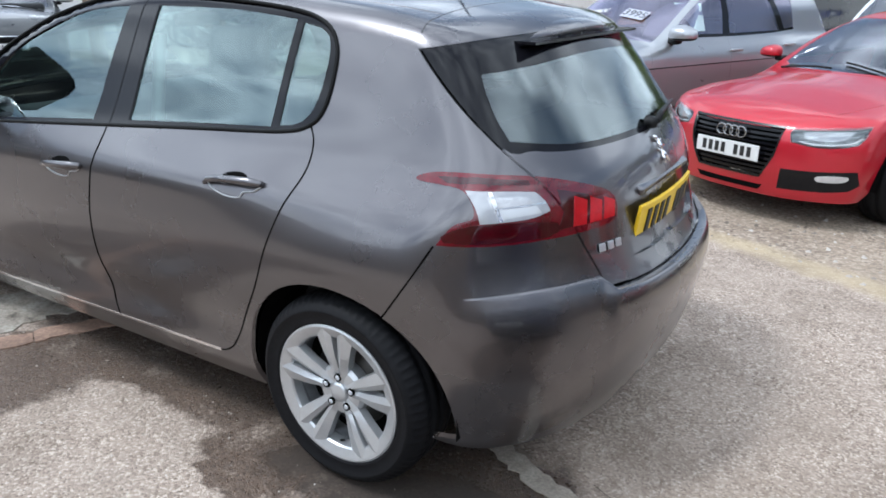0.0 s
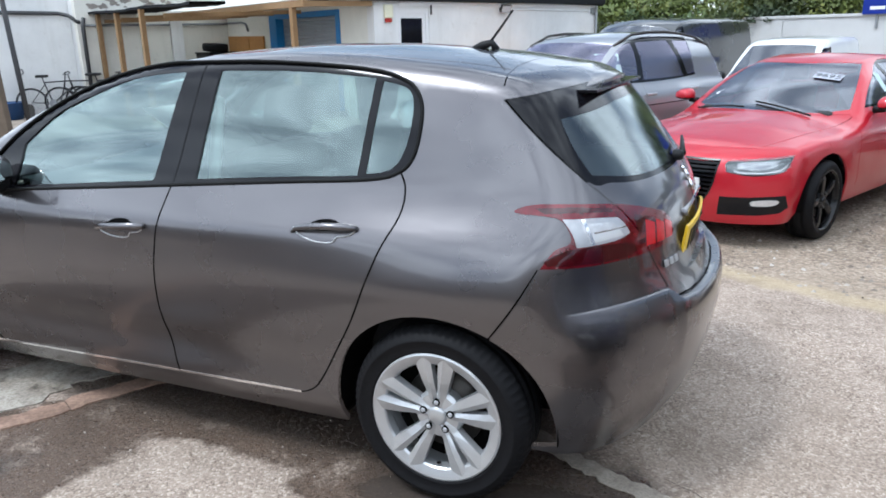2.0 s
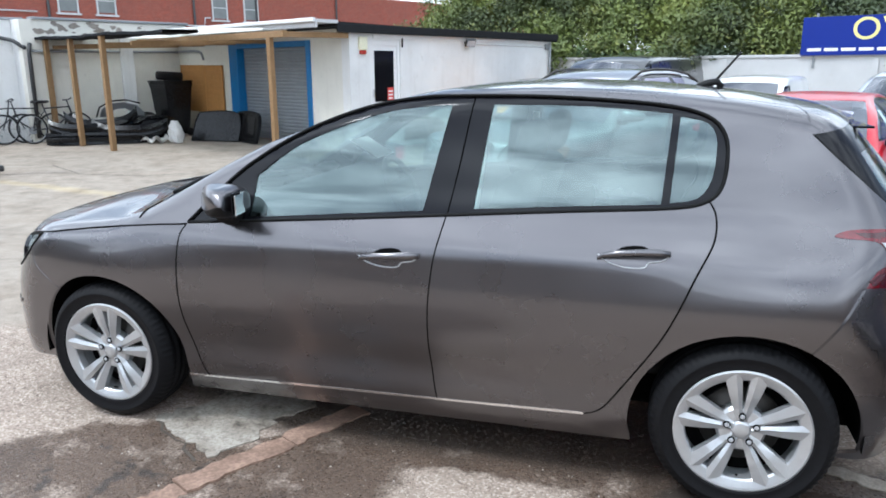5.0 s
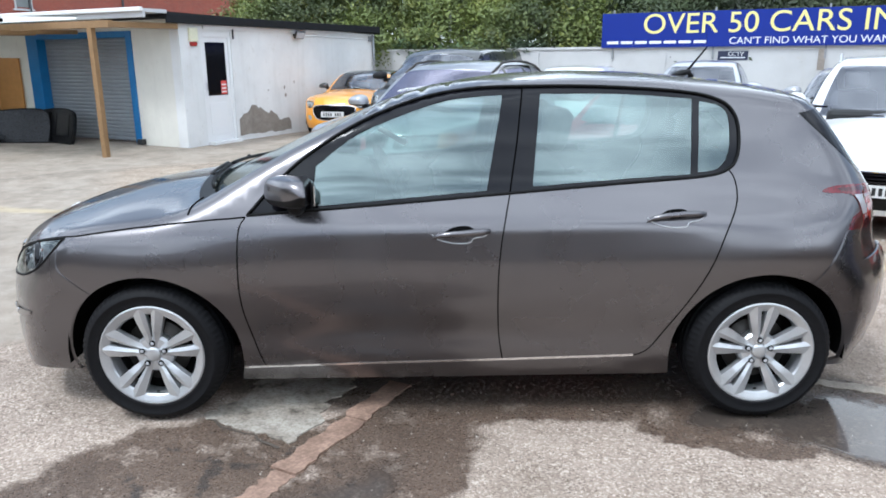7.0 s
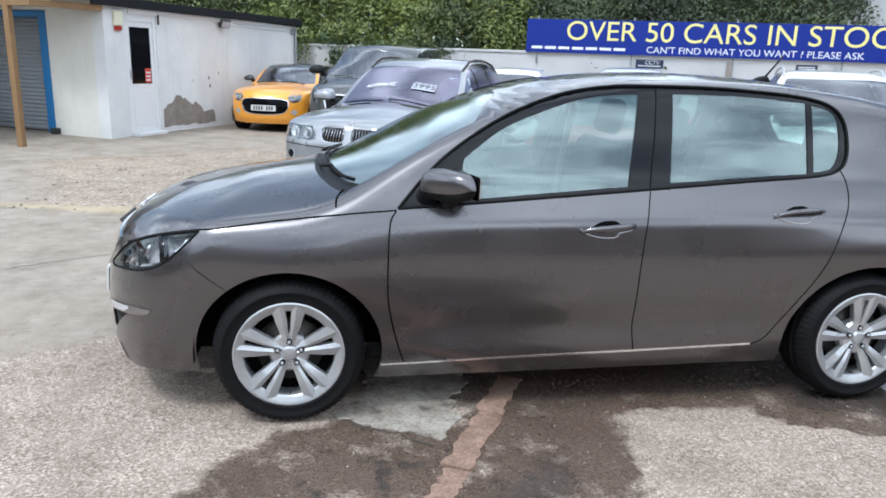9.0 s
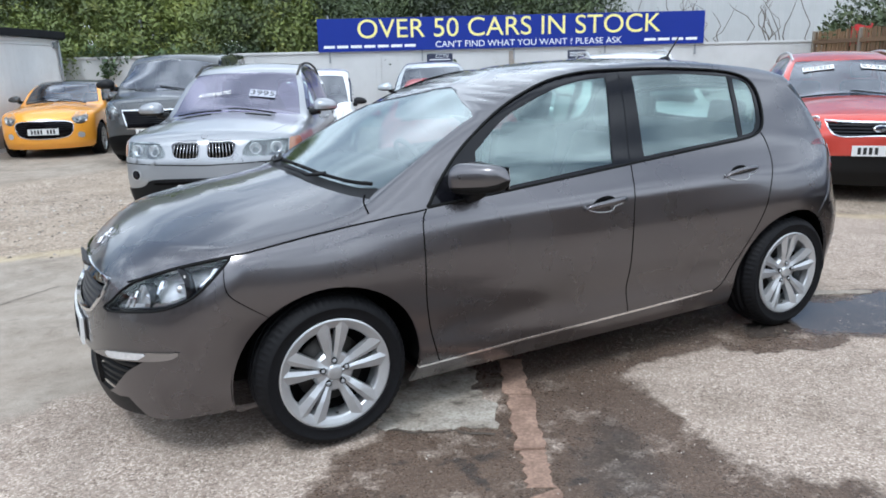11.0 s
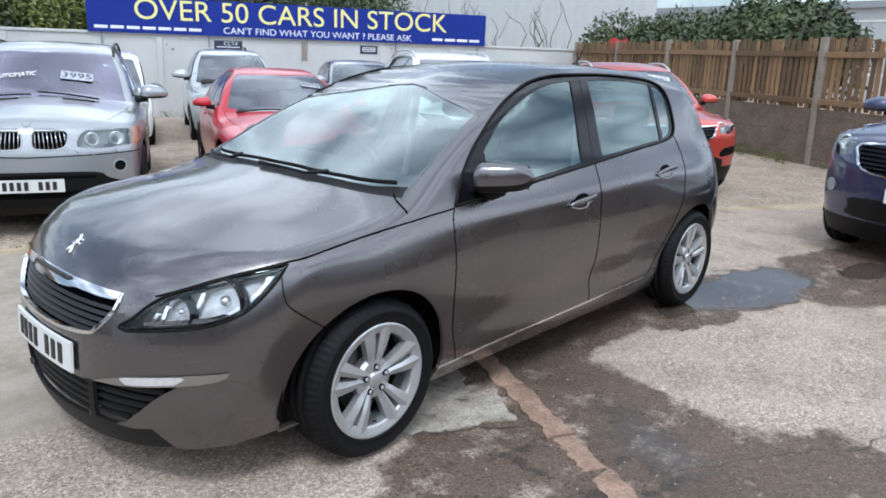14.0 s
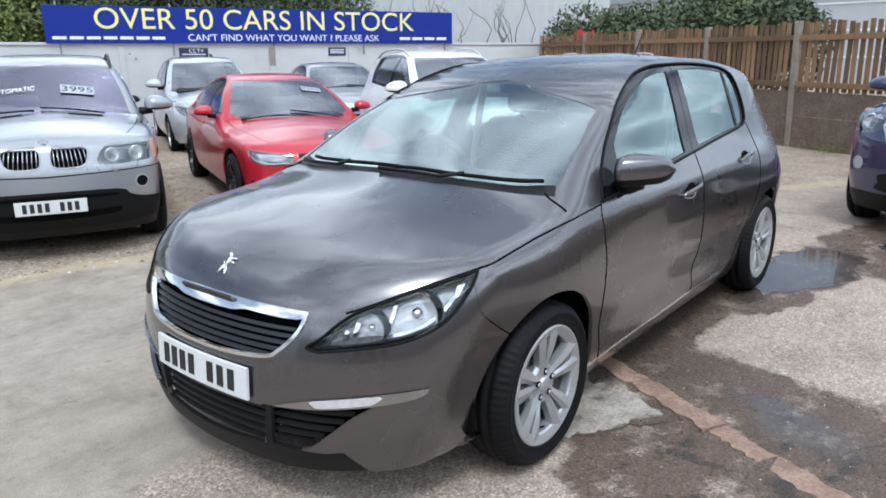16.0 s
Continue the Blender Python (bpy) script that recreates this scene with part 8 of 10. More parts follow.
def crack(pts, w, seed):
    rnd = random.Random(seed)
    P = []
    for a, b in zip(pts, pts[1:]):
        k = max(2, int(math.dist(a, b) / 0.05))
        for j in range(k):
            t = j / k
            P.append((a[0] + (b[0] - a[0]) * t + rnd.uniform(-0.018, 0.018), a[1] + (b[1] - a[1]) * t + rnd.uniform(-0.018, 0.018)))
    P.append(pts[-1])
    A = np.array(P)
    t = np.gradient(A, axis=0)
    t /= np.linalg.norm(t, axis=1)[:, None]
    nn = np.stack([-t[:, 1], t[:, 0]], 1)
    ws = np.array([rnd.uniform(0.3, 1.0) for _ in P]) * w / 2
    Lf, Rt = A + nn * ws[:, None], A - nn * ws[:, None]
    V = [(x, y, float(ground_z(x, y)) + 0.004) for x, y in np.concatenate([Lf, Rt])]
    n = len(P)
    return tagged(raw("ground_crack", V, [(i, n + i, n + i + 1, i + 1) for i in range(n - 1)], M_CRACK), "dark dirt-filled crack in the concrete", "crack", kind="structure")


crack([(-6.6, 0.2), (-4.6, 1.05), (-3.42, 1.60), (-2.84, 2.20), (-2.3, 2.75)], 0.016, 1)
crack([(-0.67, -1.68), (-0.45, -1.82), (-0.18, -1.95), (0.04, -2.10), (0.14, -2.19), (0.38, -2.25), (0.9, -2.45)], 0.007, 12)
crack([(-0.72, -1.10), (-0.92, -0.98), (-1.10, -0.86)], 0.016, 4)
crack([(2.0, -0.45), (2.9, -0.95), (3.9, -1.25), (5.0, -1.5)], 0.009, 7)
crack([(-9.5, 7.2), (-8.2, 6.4), (-7.0, 6.5), (-5.8, 7.6), (-3.4, 8.4)], 0.03, 8)

# loose grit
rnd = random.Random(21)
V, Fc = [], []
for i in range(2700):
    if i < 600:
        x, y = rnd.uniform(-1.9, 2.2), rnd.uniform(-2.6, -0.75)
        r = rnd.choice((0.002, 0.003, 0.004, 0.005))
    else:
        x, y = rnd.uniform(-4.5, 4.5), rnd.uniform(1.9, 7.5)
        if 0.22 * x + 0.97 * y < 3.2 and x < 1.2 or x > 1.2 and 0.5 * x + 0.86 * y < 2.9:
            continue
        r = rnd.choice((0.008, 0.012, 0.016, 0.022))
    z = float(ground_z(x, y)) + r * 0.25
    n0 = len(V)
    a0 = rnd.uniform(0, 6.28)
    for k in range(4):
        V.append((x + r * rnd.uniform(0.7, 1.3) * math.cos(a0 + k * 1.571), y + r * rnd.uniform(0.7, 1.3) * math.sin(a0 + k * 1.571), z - r * 0.2))
    V.append((x + rnd.uniform(-0.3, 0.3) * r, y, z + r * rnd.uniform(0.4, 0.8)))
    Fc += [(n0 + k, n0 + (k + 1) % 4, n0 + 4) for k in range(4)]
m = Mat("grit", (0.4, 0.37, 0.33), 0.85)
m.colour(m.ramp(m.node("ShaderNodeNewGeometry").outputs["Random Per Island"], [(0.0, (0.12, 0.095, 0.075)), (0.6, (0.30, 0.26, 0.22)), (1.0, (0.52, 0.48, 0.43))]))
tagged(raw("grit", V, Fc, m.m), "loose pale grit and small stones on the yard", "gravel", kind="stuff")

# ---- white house with the shutter, in its own frame: x along the shutter front to its corner, y into it ----
HOUSE = pose(-4.975, 10.264, 0, 0, 0, -27.0)


def render_mat(name, base=(0.56, 0.56, 0.555), bump=0.25):
    m = Mat(name, base, 0.8)
    m._pos = m.node("ShaderNodeNewGeometry").outputs["Position"]
    a, b = m.noise(0.9, 6.0, 0.6), m.noise(7.0, 6.0, 0.65)
    streak = m.noise(2.2, 5.0, 0.6, (2.5, 2.5, 0.25))
    c = m.ramp(a, [(0.3, tuple(v * 0.84 for v in base)), (0.65, base)])
    c = m.mix(m.ramp(streak, [(0.55, 0.0), (0.78, 0.22)]), c, (0.42, 0.40, 0.35))
    c = m.mix(m.ramp(b, [(0.60, 0.0), (0.72, 0.35)]), c, (0.48, 0.45, 0.40))
    m.colour(c)
    m.bump(m.math("ADD", b, m.noise(60.0, 3.0)), bump, 0.008)
    return m.m


M_WALLW = render_mat("white_painted_render")
M_HOUSEW = render_mat("white_house_render", (0.78, 0.78, 0.77))
M_WALLC = render_mat("cream_painted_render", (0.76, 0.74, 0.67))
M_BARE = concrete_mat("bare_render", (0.24, 0.205, 0.175), (0.36, 0.32, 0.28), 0.9, 6.0)
M_BLUE = plain("blue_paint", (0.012, 0.15, 0.38), 0.4, grain=5)
M_SHUT = plain("grey_shutter", (0.27, 0.29, 0.31), 0.45, 0.2, grain=3)
M_FELT = plain("roof_felt", (0.022, 0.023, 0.025), 0.95, grain=8, amount=0.3, bump=0.3, Specular_IOR_Level=0.1)
M_TIMBER = plain("new_timber", (0.25, 0.15, 0.068), 0.7, grain=9, amount=0.25, bump=0.1)
M_OLDWOOD = plain("weathered_timber", (0.15, 0.115, 0.085), 0.85, grain=9, amount=0.4, bump=0.3)
M_UPVC = plain("white_upvc", (0.78, 0.78, 0.78), 0.35, amount=0.03)
M_STEEL = plain("grey_steel", (0.30, 0.31, 0.32), 0.45, 0.6)
M_PIPE = plain("black_pipe", (0.03, 0.03, 0.032), 0.5)

house = thing("white_house", "low white rendered workshop with a blue-framed roller shutter", "building", HOUSE)


def hbox(name, lo, hi, material, parent=house, bevel=0.0, label=""):
    return box(name, lo, hi, material, parent, bevel, label)


ZB = -0.2
# door wall at x = 0, in pieces round the door opening
dw = new("wall_with_door")
dw.parent = house
hbox("wall", (-0.24, 0, ZB), (0, 0.52, 2.22), M_HOUSEW, dw)
hbox("wall", (-0.24, 1.36, ZB), (0, 6.73, 2.22), M_HOUSEW, dw)
hbox("wall", (-0.24, 0.52, 2.08), (0, 1.36, 2.22), M_HOUSEW, dw)
# shutter front at y = 0, round the shutter opening
fw = new("wall_with_shutter")
fw.parent = house
hbox("wall", (-1.30, 0.002, ZB), (-0.241, 0.24, 2.3), M_WALLC, fw)
hbox("wall", (-6.9, 0.002, ZB), (-4.42, 0.24, 2.3), M_WALLC, fw)
hbox("wall", (-4.42, 0.002, 2.06), (-1.30, 0.24, 2.3), M_WALLC, fw)
hbox("back_wall", (-6.9, 6.5, ZB), (-0.24, 6.73, 2.22), M_HOUSEW)
# shutter
sh = new("roller_shutter")
sh.parent = house
for i in range(27):
    z = -0.05 + i * 0.0755
    bm = bmesh.new()
    pr = [(0.0, 0.0), (-0.014, 0.018), (-0.016, 0.045), (-0.006, 0.070), (0.004, 0.0745), (0.03, 0.0745), (0.03, 0.0)]
    a = [bm.verts.new((-4.10, 0.19 + y, z + q)) for y, q in pr]
    b = [bm.verts.new((-1.42, 0.19 + y, z + q)) for y, q in pr]
    for k in range(len(pr)):
        bm.faces.new((a[k], b[k], b[(k + 1) % len(pr)], a[(k + 1) % len(pr)]))
    part("slat", bm, M_SHUT, sh)
bf = new("shutter_frame")
bf.parent = house
hbox("jamb", (-1.42, -0.02, -0.06), (-1.26, 0.22, 2.10), M_BLUE, bf, 0.006, "bright blue painted jamb")
hbox("jamb", (-4.45, -0.02, -0.06), (-4.10, 0.22, 2.10), M_BLUE, bf, 0.006, "bright blue painted jamb")
hbox("lintel", (-4.10, -0.02, 1.98), (-1.42, 0.22, 2.10), M_BLUE, bf, 0.006, "bright blue painted lintel")
hbox("kerb_block", (-1.30, -0.10, -0.08), (-1.15, 0.0, 0.03), M_PIPE, bf, 0.01)
# roof
M_CLADG = plain("grey_white_board", (0.55, 0.56, 0.57), 0.5, grain=4, amount=0.15)
rf = new("roof")
rf.parent = house
bm = bmesh.new()
for p in ((-7.1, -0.35), ):
    v = [bm.verts.new(q) for q in ((-7.1, -0.40, 2.36), (0.10, -0.40, 2.40), (0.10, 6.85, 2.27), (-7.1, 6.85, 2.27), (-7.1, -0.40, 2.28), (0.10, -0.40, 2.30), (0.10, 6.85, 2.17), (-7.1, 6.85, 2.17))]
    for q in ((0, 1, 2, 3), (7, 6, 5, 4), (0, 4, 5, 1), (1, 5, 6, 2), (2, 6, 7, 3), (3, 7, 4, 0)):
        bm.faces.new([v[i] for i in q])
part("deck", bm, M_FELT, rf)
hbox("gutter_board", (-5.6, -0.92, 2.27), (0.16, -0.86, 2.42), M_CLADG, rf, 0.01, "pale grey front board")
hbox("gutter_lip", (-5.6, -0.99, 2.37), (0.18, -0.92, 2.44), M_UPVC, rf, 0.01)
hbox("eaves_sheet", (-5.6, -0.86, 2.36), (0.16, -0.38, 2.42), M_CLADG, rf)
hbox("felt_edge", (0.10, -0.38, 2.20), (0.135, 6.86, 2.36), M_FELT, rf, 0.01, "black felt roof edge")
hbox("soffit_board", (0.0, 0.6, 2.12), (0.03, 6.7, 2.20), M_UPVC, rf)
# pvc door
dr = new("door")
dr.parent = house
tagged(dr, "white plastic door with a dark upper pane")
hbox("door_frame", (-0.10, 0.52, -0.06), (-0.02, 0.59, 2.08), M_UPVC, dr, 0.005)
hbox("door_frame", (-0.10, 1.29, -0.06), (-0.02, 1.36, 2.08), M_UPVC, dr, 0.005)
hbox("door_frame", (-0.10, 0.59, 1.98), (-0.02, 1.29, 2.08), M_UPVC, dr, 0.005)
hbox("leaf", (-0.09, 0.59, -0.05), (-0.04, 1.29, 1.98), M_UPVC, dr, 0.005)
hbox("door_pane", (-0.06, 0.67, 0.86), (-0.033, 1.20, 1.88), M_GLOSSBLK, dr, 0.0, "dark glass pane")
hbox("door_panel", (-0.05, 0.68, 0.08), (-0.033, 1.19, 0.72), M_UPVC, dr, 0.012)
hbox("door_handle", (-0.04, 0.615, 0.95), (0.01, 0.635, 1.12), M_CHROME, dr, 0.005)
hbox("notice", (-0.0325, 1.02, 0.88), (-0.030, 1.18, 1.14), plain("notice_red", (0.62, 0.06, 0.05), 0.5), dr, 0, "red and white notice")
for z in (0.90, 0.97, 1.04):
    hbox("notice_bar", (-0.0298, 1.035, z + 0.01), (-0.029, 1.165, z + 0.04), M_PAPER, dr)
hbox("step", (-0.02, 0.54, -0.14), (0.16, 1.34, -0.035), M_HOUSEW, house, 0.01)
# alarm box, floodlight, cable, pipe
al = new("alarm_box")
al.parent = house
hbox("cover", (0.0, 0.22, 1.88), (0.07, 0.42, 2.14), plain("alarm_cream", (0.72, 0.70, 0.52), 0.5), al, 0.02)
hbox("strobe", (0.0, 0.24, 1.80), (0.06, 0.40, 1.88), plain("strobe_red", (0.35, 0.03, 0.02), 0.2), al, 0.02)
fl = new("floodlight")
fl.parent = house
bm = bmesh.new()
add_box(bm, (-0.03, -0.13, -0.09), (0.03, 0.13, 0.09), 0.012, pose(0.14, 3.42, 2.08, 0, 28, -12))
part("lamp_body", bm, M_PIPE, fl)
bm = bmesh.new()
add_box(bm, (0.031, -0.11, -0.07), (0.034, 0.11, 0.07), 0.0, pose(0.14, 3.42, 2.08, 0, 28, -12))
part("lamp_glass", bm, M_WHITELENS, fl)
hbox("bracket", (0.0, 3.36, 2.05), (0.12, 3.40, 2.10), M_PIPE, fl)
tube("cable", [(0.012, 3.6, 2.06), (0.012, 4.6, 2.06), (0.012, 5.6, 2.05), (0.012, 6.5, 2.04)], 0.012, M_UPVC, house, 6)
tube("downpipe", [(0.05, 6.62, 2.15), (0.06, 6.62, 1.5), (0.06, 6.62, 0.0)], 0.034, M_STEEL, house, 8)
hbox("junction_box", (0.0, 6.45, 1.98), (0.06, 6.6, 2.12), M_STEEL, house, 0.01)
tube("downpipe", [(0.03, 1.40, 2.14), (0.03, 1.40, 1.95)], 0.018, M_PIPE, house, 8)


def flake_patch(name, y0, y1, z0, z1, seed):
    """Bare ragged area where the paint has come off the door wall."""
    rnd = random.Random(seed)
    top = [(y0 + (y1 - y0) * t, z0 + (z1 - z0) * (0.45 + 0.35 * math.sin(t * 4.4 + 0.4) + rnd.uniform(-0.10, 0.10) + 0.25 * t)) for t in np.linspace(0, 1, 26)]
    bot = [(y1 - (y1 - y0) * t, z0 - 0.02 + rnd.uniform(0, 0.05)) for t in np.linspace(0, 1, 16)]
    slab(name, top + bot, lambda u, v, w: (0.001 + w, u, v), 0.004, M_BARE, house, "bare grey render where paint has flaked")


flake_patch("flaked_patch", 1.44, 3.12, 0.0, 0.66, 4)
flake_patch("flaked_patch", 3.75, 4.3, 0.0, 0.50, 9)
for y, z, r in ((2.98, 0.78, 0.03), (2.95, 0.95, 0.025), (3.3, 1.05, 0.02), (2.4, 0.9, 0.015)):
    slab("flaked_spot", [(y + r * math.cos(a) * random.uniform(0.6, 1.2), z + r * 1.6 * math.sin(a) * random.uniform(0.6, 1.2)) for a in np.linspace(0, 6.0, 9)], lambda u, v, w: (0.001 + w, u, v), 0.004, M_BARE, house)

# inner wing and the wall beyond
wing = thing("yard_wall", "tall white painted wall with a rusty upper band and a cable pipe", "wall", HOUSE, kind="structure")
hbox("wall", (-7.14, -3.7, ZB), (-6.9, 0.24, 2.62), M_WALLC, wing)
hbox("wall", (-7.74, -16.0, ZB), (-7.5, -3.7, 2.62), M_HOUSEW, wing)
hbox("wall", (-7.5, -3.7, ZB), (-7.141, -3.46, 2.62), M_HOUSEW, wing)
hbox("coping", (-7.18, -3.44, 2.62), (-6.86, 0.3, 2.68), M_STEEL, wing, 0.01)
hbox("coping", (-7.78, -16.0, 2.62), (-7.46, -3.42, 2.68), M_STEEL, wing, 0.01)
hbox("pier", (-6.9, -1.55, ZB), (-6.78, -1.25, 2.4), M_HOUSEW, wing, 0.01)
rw = random.Random(17)
for k in range(26):
    y, z, w_ = rw.uniform(-3.35, -0.9), rw.uniform(2.30, 2.58), rw.uniform(0.03, 0.14)
    q = [(w_ * rw.uniform(0.5, 1.2) * math.cos(a), 0.55 * w_ * rw.uniform(0.5, 1.2) * math.sin(a)) for a in np.linspace(0, 2 * math.pi, 12)[:-1]]
    slab("bare_patch", [(y + u, min(z + v, 2.615)) for u, v in q], lambda u, v, w: (-6.901 + w, u, v), 0.004, M_BARE, wing)
tube("cable_pipe", [(-5.6, -0.04, 1.75), (-5.7, -0.04, 1.92), (-5.9, -0.05, 1.96), (-6.80, -0.05, 1.96), (-6.84, -0.12, 1.95), (-6.84, -3.6, 1.93)], 0.028, M_STEEL, wing, 8)
tube("rain_pipe", [(-6.84, -3.55, 2.1), (-6.80, -3.6, 1.9), (-6.80, -3.62, 0.0)], 0.045, M_PIPE, wing, 8)
tube("rain_pipe", [(-6.86, -3.66, 2.0), (-7.2, -3.78, 2.16), (-7.42, -3.95, 2.22), (-7.42, -7.0, 2.26), (-7.42, -12.0, 2.28)], 0.045, M_PIPE, wing, 8)

# canopy
can = thing("lean_to_canopy", "timber lean-to canopy with a black felt roof and raw posts", "canopy", HOUSE)
# translucent back half, added so daylight reaches the wall; the roof itself is opaque
M_SHEET = bpy.data.materials.new("light_passing_sheet")
M_SHEET.use_nodes = True
_t = M_SHEET.node_tree
_tr = _t.nodes.new("ShaderNodeBsdfTranslucent")
_tr.inputs["Color"].default_value = (0.93, 0.93, 0.90, 1)
_ad = _t.nodes.new("ShaderNodeMixShader")
_ad.inputs[0].default_value = 0.86
_t.nodes["Principled BSDF"].inputs["Base Color"].default_value = (0.30, 0.30, 0.28, 1)
_t.links.new(_t.nodes["Principled BSDF"].outputs[0], _ad.inputs[1])
_t.links.new(_tr.outputs[0], _ad.inputs[2])
_t.links.new(_ad.outputs[0], _t.nodes["Material Output"].inputs["Surface"])
for nm, y0, y1, z0, z1, mat in (("felt_edge", -3.45, -2.35, 2.225, 2.235, M_FELT), ("light_sheet", -2.345, -0.12, 2.245, 2.33, M_SHEET)):
    V, Fc = [], []
    for i in range(59):
        x = -7.3 + i * 0.1
        dz = 0.018 * math.cos(i * math.pi) if mat is M_SHEET else 0.005 * math.sin(i * 0.9) + 0.014 * math.sin(i * 0.21)
        for y, z in ((y0, z0), (y1, z1)):
            V += [(x, y + (0.4 * i / 58 if y == -3.45 else 0.0), z + dz), (x, y + (0.4 * i / 58 if y == -3.45 else 0.0), z + dz - (0.008 if mat is M_SHEET else 0.05))]
    for i in range(58):
        p, q = 4 * i, 4 * i + 4
        Fc += [(p, q, q + 2, p + 2), (p + 1, p + 3, q + 3, q + 1), (p, p + 1, q + 1, q), (p + 2, q + 2, q + 3, p + 3)]
    raw(nm, V, Fc, mat, can)
for x, y in ((-6.75, -3.25), (-5.37, -3.22), (-3.92, -3.15), (-0.46, -1.5)):
    bm = bmesh.new()
    add_box(bm, (-0.05, -0.05, -0.15), (0.05, 0.05, 2.18), 0.006, pose(x, y, 0, random.uniform(-0.6, 0.6), random.uniform(-0.6, 0.6), 8))
    part("post", bm, M_TIMBER, can)
bm = bmesh.new()
add_box(bm, (-5.9, -1.56, 2.08), (0.05, -1.46, 2.20), 0.006)
part("beam", bm, M_TIMBER, can)
bm = bmesh.new()
add_box(bm, (-0.06, 0.0, 2.10), (0.06, 1.5, 2.20), 0.006, pose(-0.42, -1.5, 0, 0, 0, -18))
part("rafter", bm, M_TIMBER, can)
for x in (-6.6, -5.3, -3.9, -2.6):
    bm = bmesh.new()
    add_box(bm, (x - 0.03, -3.1, 2.06), (x + 0.03, -0.1, 2.14), 0.004, pose(0, 0, 0, 1.6, 0, 0))
    part("rafter", bm, M_TIMBER, can)

# yard lamp pole
pole = thing("yard_pole", "dark leaning metal pole with a small hooked head", "pole", pose(-9.45, 5.95, -0.08, 0, -4, 0))
tube("shaft", [(0, 0, 0), (0, 0, 1.2), (0, 0, 2.45)], 0.042, M_PIPE, pole, 10)
tube("hook", [(0, 0, 2.45), (0.05, -0.03, 2.56), (0.11, -0.06, 2.5)], 0.035, M_PIPE, pole, 8)
tube("foot", [(-0.06, -0.02, 0.03), (0.0, 0.0, 0.03), (0.12, 0.05, 0.03)], 0.05, M_PIPE, pole, 8)

tp = thing("timber_post", "thick weathered brown timber post beside the metal pole", "post", pose(-9.69, 5.64, -0.08, 0, -2, 30))
bm = bmesh.new()
add_box(bm, (-0.10, -0.10, 0.0), (0.10, 0.10, 2.75), 0.012)
part("shaft", bm, M_OLDWOOD, tp)
gp = thing("steel_post", "thin grey steel post standing behind the white wall", "pole", pose(0.08, 18.33, -0.1, 1.0, 1.0, 0))
tube("shaft", [(0, 0, 0), (0, 0, 1.5), (0, 0, 2.95)], 0.045, M_STEEL, gp, 10)
tube("cap", [(0, 0, 2.95), (0.0, 0, 2.98), (0.0, 0, 3.0)], [0.055, 0.055, 0.02], M_STEEL, gp, 10)

# plain unseen walls added behind the camera to close the yard, shaping reflections
M_CPOST = concrete_mat("concrete_post", (0.22, 0.185, 0.145), (0.34, 0.295, 0.24), 0.9, 5.0)
M_CLOSE = concrete_mat("grey_brown_render", (0.22, 0.19, 0.17), (0.36, 0.32, 0.29), 0.9, 2.0)
for nm, lo, hi in (("unseen_wall_front", (-18.0, -12.3, -0.2), (30.0, -12.0, 3.4)), ("unseen_wall_west", (-17.3, -3.0, -0.2), (-17.0, 2.0, 3.4))):
    cw = thing(nm, "unseen plain grey-brown wall added to close the yard", "wall", kind="structure")
    box("wall", lo, hi, M_CLOSE, cw)

ware = thing("brick_warehouse", "tall grey-brown rendered warehouse with a pitched roof across the yard", "building", pose(-16.6, -8.0, 0))
box("wall", (-8.0, -5.0, -0.2), (0.0, 4.9, 4.3), M_CLOSE, ware)
bm = bmesh.new()
v = [bm.verts.new(q) for q in ((0.3, -5.3, 4.2), (0.3, 5.2, 4.2), (0.3, -0.1, 6.4), (-8.3, -5.3, 4.2), (-8.3, 5.2, 4.2), (-8.3, -0.1, 6.4))]
for q in ((0, 1, 2), (5, 4, 3), (0, 2, 5, 3), (1, 4, 5, 2), (0, 3, 4, 1)):
    bm.faces.new([v[i] for i in q])
bmesh.ops.recalc_face_normals(bm, faces=bm.faces)
part("roof", bm, M_FELT, ware)
for y in (-3.6, -1.2, 1.2, 3.6):
    for z in (1.0, 2.7):
        wd = new("window")
        wd.parent = ware
        box("pane", (0.0, y - 0.5, z), (0.02, y + 0.5, z + 1.1), M_TINT, wd)
        box("sill", (0.0, y - 0.6, z - 0.12), (0.10, y + 0.6, z), M_CPOST, wd)

# ---- boundary wall and sign ----
WALL = pose(14.934, 9.168, 0, 0, 0, 154.67)     # local x runs back along the wall
bw = thing("wall_back", "white painted boundary wall with piers and a flat coping", "wall", WALL, kind="structure")
box("wall", (-0.1, -0.22, -0.4), (18.9, 0.0, 1.73), M_WALLW, bw)
box("coping", (-0.14, -0.25, 1.73), (18.9, 0.03, 1.79), M_WALLW, bw, 0.008)
for x in (3.7, 5.6, 7.59, 10.9, 14.0, 16.6):
    box("pier", (x - 0.06, 0.0, -0.3), (x + 0.06, 0.03, 1.70), M_WALLW, bw, 0.004)
box("bare_pier", (7.52, 0.031, 1.25), (7.66, 0.036, 1.70), M_BARE, bw)

